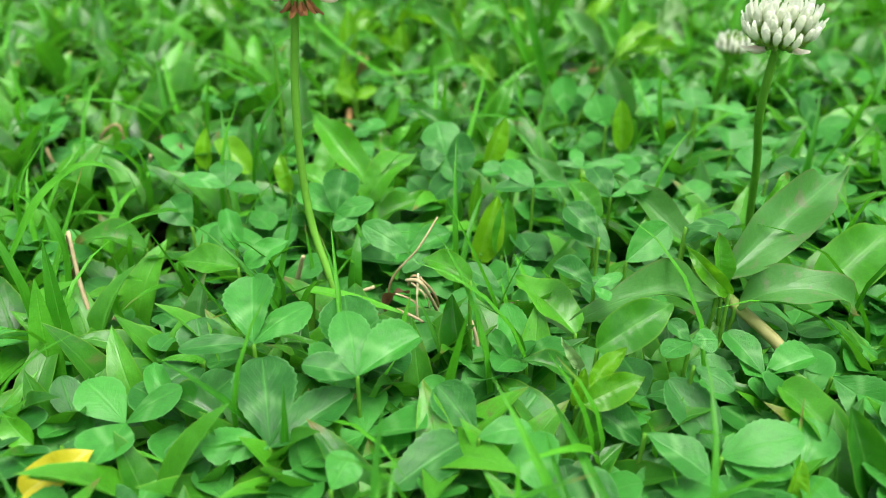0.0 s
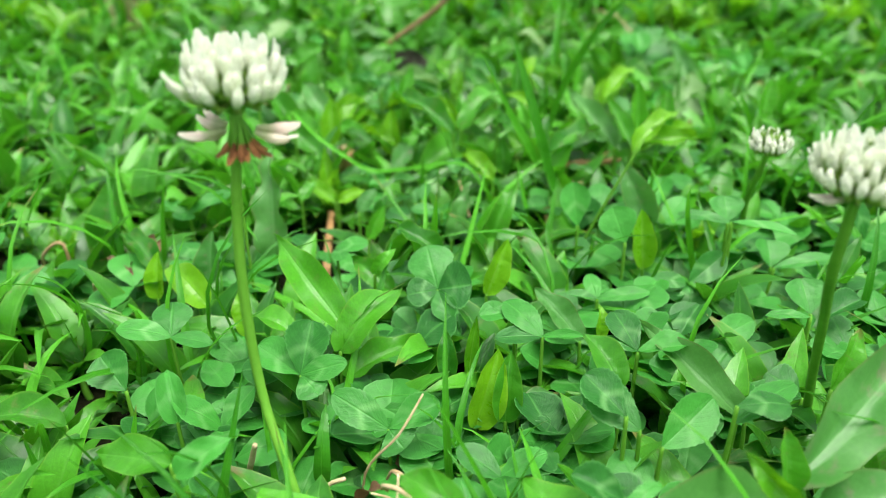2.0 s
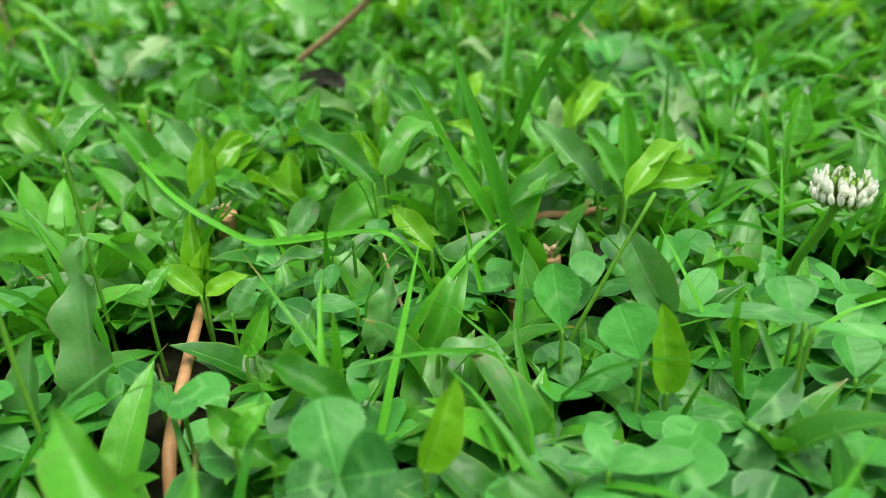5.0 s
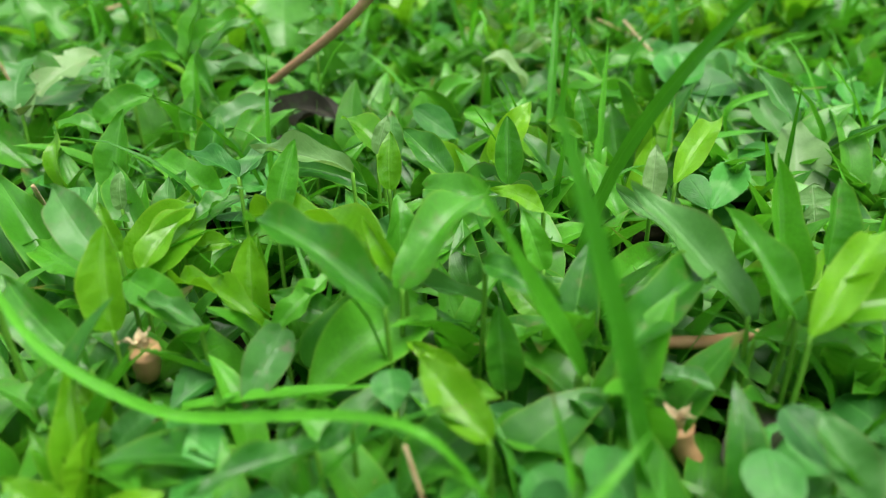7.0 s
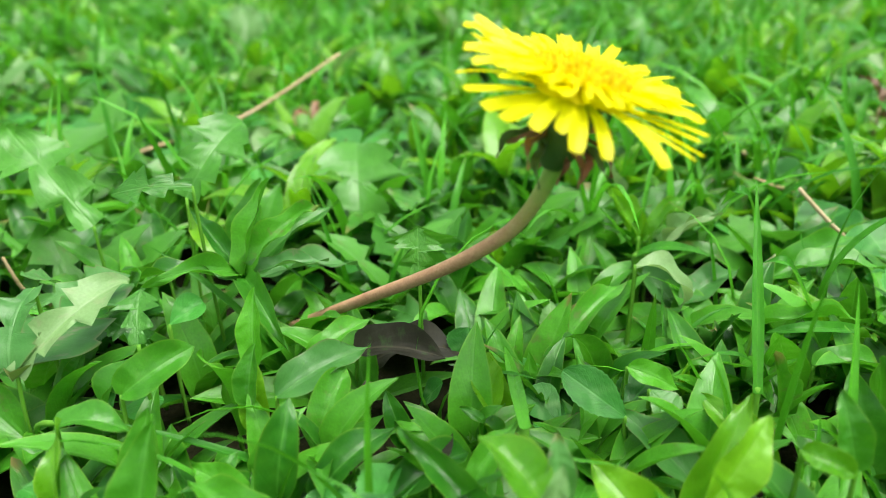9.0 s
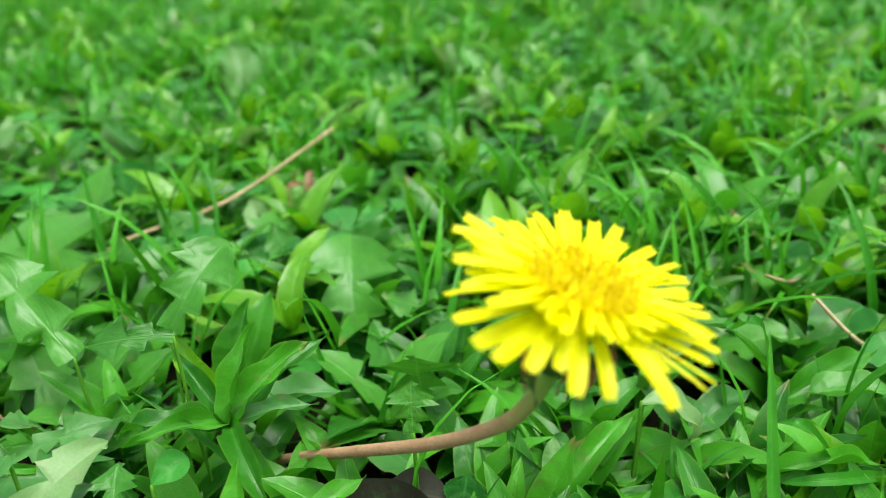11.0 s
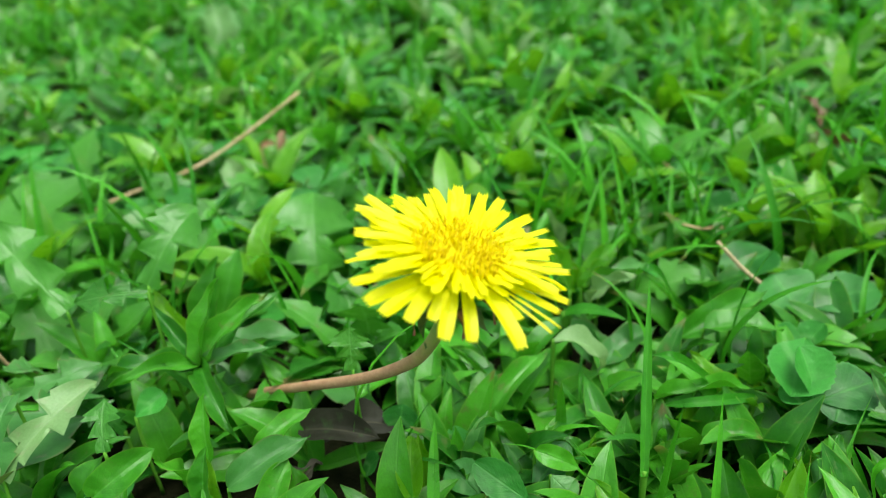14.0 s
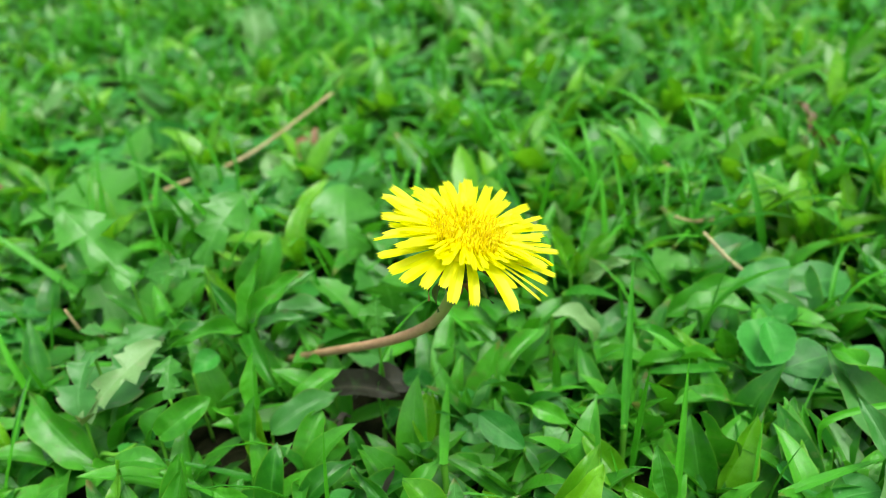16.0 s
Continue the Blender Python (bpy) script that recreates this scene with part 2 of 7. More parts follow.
def ground_material():
    """Near-black soil under the plants; farther off, short green thatch of the mown lawn."""
    m, nt, out = fresh("dark_soil")
    place = node(nt, "ShaderNodeTexCoord").outputs["Object"]
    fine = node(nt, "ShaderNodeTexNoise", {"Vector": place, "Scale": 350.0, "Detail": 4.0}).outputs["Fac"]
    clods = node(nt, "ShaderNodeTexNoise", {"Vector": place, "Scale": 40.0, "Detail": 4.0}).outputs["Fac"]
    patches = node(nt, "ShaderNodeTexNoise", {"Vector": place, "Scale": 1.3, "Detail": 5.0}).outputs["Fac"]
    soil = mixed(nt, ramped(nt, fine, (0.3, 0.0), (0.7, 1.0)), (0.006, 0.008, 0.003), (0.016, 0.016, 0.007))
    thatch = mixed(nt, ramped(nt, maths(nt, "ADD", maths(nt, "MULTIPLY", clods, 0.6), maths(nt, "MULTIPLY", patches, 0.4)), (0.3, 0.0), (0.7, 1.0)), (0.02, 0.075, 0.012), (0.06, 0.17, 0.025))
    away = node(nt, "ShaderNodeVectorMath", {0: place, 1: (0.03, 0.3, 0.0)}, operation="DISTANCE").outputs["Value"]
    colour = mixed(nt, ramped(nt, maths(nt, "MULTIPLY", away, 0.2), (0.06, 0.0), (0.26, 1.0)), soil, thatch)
    bump = node(nt, "ShaderNodeBump", {"Height": fine, "Strength": 0.8, "Distance": 0.002}).outputs[0]
    body = node(nt, "ShaderNodeBsdfPrincipled", {"Base Color": colour, "Roughness": 0.95, "Normal": bump, "Specular IOR Level": 0.05})
    nt.links.new(body.outputs[0], out.inputs[0])
    return m


SOIL = ground_material()


# ---- shapes ----
def part(name, mesh, material, parent=None, m=None, label=""):
    """One mesh object under a thing; m is its pose in the thing's own space."""
    if material and not mesh.materials:
        mesh.materials.append(material)
    ob = new(name, mesh)
    if parent is not None:
        ob.parent = parent
    if m is not None:
        ob.matrix_basis = m
    if material and mesh.materials[0] != material:
        ob.material_slots[0].link = "OBJECT"
        ob.material_slots[0].material = material
    return tagged(ob, label)


def thing(name, label, category, place=None, group=""):
    ob = new(name)
    ob.empty_display_size = 0.005
    if place is not None:
        ob.matrix_basis = place
    return tagged(ob, label, category, group)


def mesh_from(name, verts, faces, uvs=None):
    me = bpy.data.meshes.new(name)
    me.from_pydata([tuple(v) for v in verts], [], faces)
    layer = me.uv_layers.new(name="UVMap")
    if uvs is not None:
        loops = np.empty(len(me.loops), dtype=np.int32)
        me.loops.foreach_get("vertex_index", loops)
        layer.data.foreach_set("uv", np.asarray(uvs, dtype=np.float32)[loops].ravel())
    me.polygons.foreach_set("use_smooth", [True] * len(me.polygons))
    me.update()
    return me


def sheet_arrays(profile, nu=3, nv=10, share=0.3, fold=0.15, rise=0.0, droop=0.6, wave=0.0, turns=2.0, phase=0.0, teeth=0.0, sway=0.0, twist=0.0, skew=0.0):
    """A leaf one unit long from the origin to (0, 1, 0), its face up +Z. profile: half width by v. share: width to length,
    by which folds and twists keep their angle once the leaf is scaled."""
    verts, uvs = [], []
    y = z = 0.0
    for j in range(nv + 1):
        v = j / nv
        angle = rise - droop * v
        if j:
            y += math.cos(angle) / nv
            z += math.sin(angle) / nv
        x0 = sway * (v * v - v)
        w = profile(v)
        if teeth:
            w *= 1 + teeth * (1 if j % 2 else -1) * (1 if 0.12 < v < 0.99 else 0)
        sides = (w, profile(min(1.0, v + skew)) if skew and v < 0.93 else w)
        ny, nz = -math.sin(angle), math.cos(angle)
        roll = twist * v
        for i in range(-nu, nu + 1):
            s = i / nu
            w = sides[0] if i < 0 else sides[1]
            up = fold * abs(s) ** 1.3 * w * share + wave * math.sin(v * turns * 6.283 + phase + (1.3 if s > 0 else 0)) * abs(s) ** 2
            a, b = s * w * math.cos(roll) - up / share * math.sin(roll), up * math.cos(roll) + s * w * share * math.sin(roll)
            verts.append((x0 + a, y + ny * b, z + nz * b))
            uvs.append((0.5 + 0.5 * s, v))
    n = 2 * nu + 1
    reach = math.hypot(y, z)
    c, q = y / reach, z / reach
    verts = [(x, (c * yy + q * zz) / reach, (c * zz - q * yy) / reach) for x, yy, zz in verts]
    faces = [(j * n + i, j * n + i + 1, (j + 1) * n + i + 1, (j + 1) * n + i) for j in range(nv) for i in range(n - 1)]
    return verts, faces, uvs


def sheet(name, profile, **k):
    return mesh_from(name, *sheet_arrays(profile, **k))


def tube(name, points, radii, sides=6):
    """A bent round stem through a few points."""
    pts = [Vector(p) for p in points]
    fine, rad = [], []
    for i in range(len(pts) - 1):
        p0, p1, p2, p3 = pts[max(i - 1, 0)], pts[i], pts[i + 1], pts[min(i + 2, len(pts) - 1)]
        for k in range(5):
            t = k / 5
            fine.append(0.5 * ((2 * p1) + (p2 - p0) * t + (2 * p0 - 5 * p1 + 4 * p2 - p3) * t * t + (3 * p1 - p0 - 3 * p2 + p3) * t ** 3))
            rad.append(radii[i] * (1 - t) + radii[i + 1] * t)
    fine.append(pts[-1])
    rad.append(radii[-1])
    verts, faces, uvs = [], [], []
    for i, p in enumerate(fine):
        d = (fine[min(i + 1, len(fine) - 1)] - fine[max(i - 1, 0)]).normalized()
        a = d.cross(Vector((0.31, 0.87, 0.38))).normalized()
        b = d.cross(a)
        for k in range(sides):
            q = 6.2832 * k / sides
            verts.append(p + (a * math.cos(q) + b * math.sin(q)) * rad[i])
            uvs.append((k / sides, i / len(fine)))
    for i in range(len(fine) - 1):
        for k in range(sides):
            k2 = (k + 1) % sides
            faces.append((i * sides + k, i * sides + k2, (i + 1) * sides + k2, (i + 1) * sides + k))
    faces.append(tuple(range(sides))[::-1])
    faces.append(tuple((len(fine) - 1) * sides + k for k in range(sides)))
    return mesh_from(name, verts, faces, uvs)


def lance(v):
    return 0.5 * 2.6 * (v + 0.012) ** 0.64 * (1 - v) ** 1.0 if v < 1 else 0.004


def broad(v):
    return 0.5 * 2.3 * (v + 0.008) ** 0.58 * (1 - v) ** 0.88 if v < 1 else 0.004


def oval(v):
    return 0.5 * max(0.03, (math.sin(math.pi * min(1, v * 0.97 + 0.02) ** 1.25)) ** 0.62)


def heart(v):
    return 0.5 * max(0.02, math.sin(math.pi * min(1, v * 0.985 + 0.005) ** 1.55) ** 0.6)


def grassy(v):
    return 0.5 * min(1.0, 0.7 + v) * max(0.02, 1 - v ** 2.6)


def lobed(v):
    """A few backward-pointing lobes under a broad three-cornered end."""
    if v > 0.70:
        return 0.5 * max(0.01, 0.92 * ((1 - v) / 0.30) ** 0.8)
    tooth = 1 - (v * 3.3 + 0.10) % 1.0
    return 0.5 * (0.15 + (0.10 + 0.80 * tooth ** 1.1) * min(1.0, 0.25 + v * 1.3))


LANCES = [sheet("lance_leaf", lance, nu=3, nv=16, share=0.32, fold=f, rise=r, droop=d, wave=w, turns=n, phase=p, sway=s, twist=t) for f, r, d, w, n, p, s, t in (
    (0.8, 0.25, 0.6, 0.052, 2.0, 0.0, 0.2, 0.25), (0.9, 0.2, 1.1, 0.060, 2.6, 1.0, -0.25, -0.4), (0.6, 0.5, 1.5, 0.064, 1.7, 2.0, 0.3, 0.5),
    (1.1, 0.05, 0.35, 0.032, 2.3, 0.5, 0.15, 0.15), (0.8, 0.35, 0.5, 0.060, 3.1, 3.0, -0.3, 0.6), (0.6, 0.6, 2.0, 0.048, 2.2, 4.0, 0.12, -0.3))]
BROADS = [sheet("broad_leaf", broad, nu=3, nv=16, share=0.7, fold=f, rise=r, droop=d, wave=w, turns=n, phase=p, sway=s, twist=t) for f, r, d, w, n, p, s, t in (
    (0.45, 0.25, 0.6, 0.044, 2.0, 0.0, 0.1, 0.15), (0.55, 0.3, 1.1, 0.050, 1.6, 1.0, -0.12, -0.25), (0.4, 0.5, 1.6, 0.055, 1.7, 2.0, 0.15, 0.3), (0.7, 0.1, 0.4, 0.028, 2.3, 0.5, 0.08, 0.1))]
LEAFLETS = [sheet("leaflet", heart, nu=3, nv=22, share=0.85, fold=f, rise=r, droop=d, wave=w, phase=p, teeth=0.034) for f, r, d, w, p in (
    (0.22, 0.1, 0.25, 0.016, 0.0), (0.4, 0.05, 0.1, 0.020, 1.0), (-0.12, 0.2, 0.55, 0.018, 2.0), (0.6, 0.1, 0.3, 0.014, 3.0))]
OVALS = [sheet("leaflet", oval, nu=3, nv=22, share=0.62, fold=f, rise=r, droop=d, wave=w, phase=p, teeth=0.032) for f, r, d, w, p in (
    (0.15, 0.1, 0.3, 0.008, 0.0), (0.35, 0.05, 0.15, 0.012, 1.0), (0.05, 0.25, 0.6, 0.012, 2.0))]
BLADES = [sheet("blade", grassy, nu=2, nv=16, share=0.06, fold=f, rise=r, droop=d, sway=s, twist=t) for f, r, d, s, t in (
    (0.4, 0.0, 0.25, 0.03, 0.3), (0.3, 0.2, 1.2, -0.08, 0.6), (0.35, 0.4, 2.0, 0.1, -0.5), (0.5, 0.0, 0.05, 0.0, 0.1))]
LOBES = [sheet("leaf", lobed, nu=4, nv=44, share=0.6, fold=f, rise=r, droop=d, wave=w, phase=p, twist=t, skew=0.06) for f, r, d, w, p, t in (
    (0.2, 0.35, 0.7, 0.03, 0.0, 0.1), (0.1, 0.2, 0.3, 0.05, 1.5, -0.2), (0.3, 0.5, 1.2, 0.04, 3.0, 0.2))]


def span(base, tip, width, roll=0.0):
    """The pose and scale that lay a unit leaf from base to tip; its face looks up unless rolled."""
    base, tip = Vector(base), Vector(tip)
    y = tip - base
    n = y.length
    y.normalize()
    side = y.cross(Vector((0, 0, 1)))
    if side.length < 1e-4:
        side = Vector((1, 0, 0))
    side.normalize()
    face = side.cross(y)
    m = Matrix((side, y, face)).transposed().to_4x4()
    return Matrix.Translation(base) @ m @ Matrix.Rotation(radians(roll), 4, "Y") @ Matrix.Diagonal((width, n, n, 1))


def aim(yaw, rise, length, width, at=(0, 0, 0), roll=0.0):
    """The same from a heading in degrees (0 is +Y, counter-clockwise) and a rise over the level."""
    c = math.cos(radians(rise)) * length
    tip = Vector(at) + Vector((-math.sin(radians(yaw)) * c, math.cos(radians(yaw)) * c, math.sin(radians(rise)) * length))
    return span(at, tip, width, roll)


# ---- ground ----
def ground_height(x, y):
    return 0.004 * noise.noise(Vector((x * 14, y * 14, 0.3))) + 0.002 * noise.noise(Vector((x * 60, y * 60, 2.0)))


def ground_sheet():
    """Fine cells round the plants, widening ever more towards the horizon."""
    def axis(mid, inner, step):
        near = [mid - inner + step * i for i in range(int(2 * inner / step) + 1)]
        far, reach = [], step
        at = inner
        while at < 400:
            reach *= 1.45
            at += reach
            far.append(at)
        return [mid - f for f in reversed(far)] + near + [mid + f for f in far]
    xs, ys = axis(0.03, 0.6, 0.02), axis(0.5, 0.8, 0.02)
    verts = [(x, y, ground_height(x, y)) for y in ys for x in xs]
    n = len(xs)
    faces = [(j * n + i, j * n + i + 1, (j + 1) * n + i + 1, (j + 1) * n + i) for j in range(len(ys) - 1) for i in range(n - 1)]
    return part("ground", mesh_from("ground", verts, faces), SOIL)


tagged(ground_sheet(), "near-black soil under the low plants", "ground", kind="structure")

rng = random.Random(7)
TAKEN = []


def claim(x, y, r):
    TAKEN.append((x, y, r))


CLEAR = []


def clear(x, y, r):
    """Keep all lesser plants off this spot."""
    TAKEN.append((x, y, r))
    CLEAR.append((x, y, r))


def free(x, y, r=0.0):
    return all((x - a) ** 2 + (y - b) ** 2 > (c + r) ** 2 for a, b, c in TAKEN)


# ---- kinds of plant ----
def clover_leaf(size=0.011, droop=0.0, cup=12.0, kind="heart", seed=0, stalk=0.02, lean=(0.0, 0.0), label="three-part green clover leaf on a thin stalk", material=None):
    """Three leaflets round a hub at the origin, on a stalk that comes up from below."""
    r = random.Random(seed)
    ob = thing("clover_leaf", label, "clover leaf", group="clover leaves in the lawn")
    pool = LEAFLETS if kind == "heart" else OVALS
    wide = 0.92 if kind == "heart" else 0.62
    for k in range(3):
        length = size * r.uniform(0.9, 1.1)
        part("leaflet", pool[(seed + k) % len(pool)], material or CLOVER, ob, aim(120 * k + r.uniform(-9, 9), cup + r.uniform(-9, 9) - droop, length, length * wide * r.uniform(0.94, 1.06), (0, 0, 0), r.uniform(-8, 8)))
    a = (lean[0] + r.uniform(-0.004, 0.004), lean[1] + r.uniform(-0.004, 0.004))
    part("stalk", tube("stalk", [(a[0], a[1], -stalk), (a[0] * 0.6, a[1] * 0.6, -stalk * 0.5), (0, 0, 0)], [0.0006, 0.00055, 0.0005], 5), STALK, ob)
    return ob


def sprig(seed=0, nodes=2, length=0.022, wide=0.32, material=None, young=None, stem=0.018, lean=(0.0, 0.0), rise=(15, 45), label="upright weed sprig with pointed green leaves", stalk=None, spare=()):
    """Pointed leaves in opposite pairs up a short stem; the youngest stand at the top."""
    r = random.Random(seed)
    ob = thing("weed_sprig", label, "weed", group="broad-leaved weeds in the lawn")
    top = Vector((lean[0], lean[1], stem))
    part("stem", tube("stem", [(0, 0, 0), tuple(top * 0.5 + Vector((r.uniform(-1, 1), r.uniform(-1, 1), 0)) * 0.002), tuple(top)], [0.0011, 0.001, 0.0007]), stalk or STALK, ob)
    turn = r.uniform(0, 360)
    for k in range(nodes):
        at = top * ((k + 1) / nodes)
        for side in (0, 180):
            n = length * r.uniform(0.8, 1.15) * (1.0 - 0.12 * k)
            part("leaf", LANCES[r.randrange(6)], material or LANCE, ob, aim(turn + side + r.uniform(-18, 18), r.uniform(*rise) + 14 * k, n, n * wide * r.uniform(0.85, 1.2), at, r.uniform(-15, 15)))
        turn += 90 + r.uniform(-15, 15)
    for side in (0, 180):
        n = length * r.uniform(0.45, 0.6)
        part("leaf", LANCES[3], young or YOUNG, ob, aim(turn + side, r.uniform(58, 78), n, n * 0.32, top))
    return ob


def grass_tuft(seed=0, blades=5, length=0.045, label="small tuft of narrow green grass blades"):
    r = random.Random(seed)
    ob = thing("grass_tuft", label, "grass", group="grass tufts in the lawn")
    for k in range(blades):
        n = length * r.uniform(0.6, 1.2)
        part("blade", BLADES[r.randrange(4)], BLADE, ob, aim(r.uniform(0, 360), r.uniform(30, 80), n, r.uniform(0.0016, 0.0038), (r.uniform(-1, 1) * 0.003, r.uniform(-1, 1) * 0.003, 0), r.uniform(-40, 40)))
    return ob


def floret_mesh():
    """One pea-like floret along +Z that bends towards +Y: calyx, plump keel and a raised standard behind it."""
    rows = [(0.0, 0.05, 0.05), (0.16, 0.085, 0.085), (0.32, 0.10, 0.10), (0.48, 0.15, 0.14), (0.66, 0.16, 0.14), (0.82, 0.14, 0.11), (0.91, 0.08, 0.06)]
    verts, faces, uvs = [], [], []
    bend = lambda z: 0.24 * z * z
    for z, a, b in rows:
        for k in range(7):
            q = 6.2832 * k / 7
            verts.append((a * math.cos(q), b * math.sin(q) + bend(z), z))
            uvs.append((k / 7, z))
    for j in range(len(rows) - 1):
        for k in range(7):
            k2 = (k + 1) % 7
            faces.append((j * 7 + k, j * 7 + k2, (j + 1) * 7 + k2, (j + 1) * 7 + k))
    faces.append(tuple(42 + k for k in range(7)))
    n0 = len(verts)
    for j, (z, w, lift) in enumerate(((0.38, 0.10, 0.10), (0.58, 0.18, 0.12), (0.78, 0.18, 0.13), (0.95, 0.14, 0.16), (1.08, 0.06, 0.17))):
        for x in (-1, -0.5, 0.5, 1):
            verts.append((x * w, bend(z) + lift - 0.10 * abs(x) ** 2, z))
            uvs.append((0.5 + 0.5 * x, z))
    faces += [(n0 + j * 4 + i, n0 + j * 4 + i + 1, n0 + j * 4 + i + 5, n0 + j * 4 + i + 4) for j in range(4) for i in range(3)]
    return mesh_from("floret", verts, faces, uvs)


FLORET = floret_mesh()
PEDICEL = tube("pedicel", [(0, 0, 0), (0, 0, 0.5), (0, 0, 1)], [0.7, 0.8, 1.0], 5)


def clover_flower(at, stem_points, size, seed, label, withered=False, pink=7, open_share=1.0):
    """A round head of many florets on a long bare stalk. at: the middle of the head."""
    r = random.Random(seed)
    at = Vector(at)
    ob = thing("clover_flower", label, "flower", Matrix.Translation(stem_points[0]), "white clover flowers")
    root = Vector(stem_points[0])
    part("stalk", tube("stalk", [tuple(Vector(p) - root) for p in stem_points], [0.0009] * (len(stem_points) - 1) + [0.0008], 7), STALK, ob)
    heart_of_head = at - root + Vector((0, 0, -0.28 * size))

    for ring, (low, start, rise, count, long) in enumerate(((0.06, 0.26, 0.66, 19, 0.33), (0.36, 0.26, 0.90, 20, 0.36), (0.70, 0.23, 1.10, 16, 0.37), (1.02, 0.20, 1.30, 13, 0.33), (1.4, 0.15, 1.5, 9, 0.29))):
        young = ring > 2 or open_share < 0.9 and ring > 1
        for k in range(count):
            yaw = 6.2832 * (k + 0.5 * (ring % 2)) / count + r.uniform(-0.22, 0.22)
            a, c = low + r.uniform(-0.1, 0.1), rise + r.uniform(-0.2, 0.2)
            foot = Vector((math.cos(yaw) * math.cos(a), math.sin(yaw) * math.cos(a), math.sin(a))) * (start * size)
            d = Vector((math.cos(yaw) * math.cos(c), math.sin(yaw) * math.cos(c), math.sin(c)))
            n = size * long * r.uniform(0.76, 1.02) * (0.86 if young else 1.0)
            wide = size * (r.uniform(0.17, 0.22) if young else r.uniform(0.25, 0.32))
            m = d.to_track_quat("Z", "Y").to_matrix().to_4x4() @ Matrix.Rotation(r.uniform(-0.5, 0.5), 4, "Z") @ Matrix.Diagonal((wide, wide, n * (1 if open_share > 0.9 else 0.72), 1))
            part("floret", FLORET, BUD_GREEN if young and not withered and (k + ring) % 3 else PETAL_WHITE, ob, Matrix.Translation(heart_of_head + foot) @ m)
            part("pedicel", PEDICEL, BUD_GREEN, ob, Matrix.Translation(heart_of_head) @ foot.to_track_quat("Z", "Y").to_matrix().to_4x4() @ Matrix.Diagonal((size * 0.03, size * 0.03, foot.length * 1.15, 1)))
    part("calyx", tube("calyx", [tuple(heart_of_head + Vector((0, 0, -0.1 * size))), tuple(heart_of_head), tuple(heart_of_head + Vector((0, 0, 0.1 * size)))], [size * 0.06, size * 0.12, size * 0.07], 8), STALK, ob)
    for k in range(pink):
        yaw = 3.1416 * ((k + 1) % 2) + r.uniform(-0.7, 0.7)
        low = -0.19 * size if withered else 0.0
        d = Vector((math.cos(yaw), math.sin(yaw), r.uniform(-0.62, -0.15))).normalized()
        m = d.to_track_quat("Z", "Y").to_matrix().to_4x4()
        n = size * (r.uniform(0.28, 0.34) if withered else r.uniform(0.26, 0.34))
        part("floret", FLORET, PETAL_PINK, ob, Matrix.Translation(heart_of_head + Vector((0, 0, low)) + d * size * (0.15 if withered else 0.05)) @ m @ Matrix.Rotation(r.uniform(-0.6, 0.6), 4, "Z") @ Matrix.Diagonal((n * 1.1, n * 1.1, n, 1)), "drooping pinkish floret")
    if withered:
        for k in range(12):
            yaw = 6.2832 * k / 12 + r.uniform(-0.2, 0.2)
            low = heart_of_head + Vector((0, 0, -0.05 * size))
            d = Vector((math.cos(yaw) * 0.32, math.sin(yaw) * 0.32, -1)).normalized()
            m = d.to_track_quat("Z", "Y").to_matrix().to_4x4()
            n = size * r.uniform(0.16, 0.21)
            part("floret", FLORET, PETAL_BROWN, ob, Matrix.Translation(low + d * size * 0.27) @ m @ Matrix.Diagonal((n * 1.2, n * 1.2, n, 1)), "withered brown floret")
            part("pedicel", tube("pedicel", [tuple(low), tuple(low + d * size * 0.18), tuple(low + d * size * 0.36)], [0.00028, 0.0003, 0.0004], 5), STALK, ob)
    return ob


def ray_petal(v):
    """A strap petal: narrow at the foot, parallel sides, a blunt toothed end."""
    return 0.5 * (0.45 + 0.55 * math.sin(min(1.0, v * 1.5) * 1.57)) * (1.0 if v < 0.9 else 0.9 if v < 0.97 else 0.72)


def petal_mesh(fold, rise, droop, sway, twist, teeth=3):
    verts, faces, uvs = sheet_arrays(ray_petal, nu=3, nv=8, share=0.17, fold=fold, rise=rise, droop=droop, sway=sway, twist=twist)
    # five small teeth along the blunt end
    for i in range(7):
        if i % 2:
            x, y, z = verts[8 * 7 + i]
            verts[8 * 7 + i] = (x, y - 0.045, z)
    return mesh_from("petal", verts, faces, uvs)


RAYS = [petal_mesh(*k) for k in ((0.25, 0.05, 0.1, 0.02, 0.1), (0.2, 0.2, 0.45, -0.03, -0.2), (0.35, 0.1, 0.7, 0.03, 0.2), (0.3, 0.0, -0.2, 0.0, 0.0))]
STAMEN = tube("stamen", [(0, 0, 0), (0, 0.0001, 0.0011), (0.0003, 0.0004, 0.0018), (0.0007, 0.0002, 0.0016)], [0.00013, 0.00012, 0.0001, 0.00008], 5)


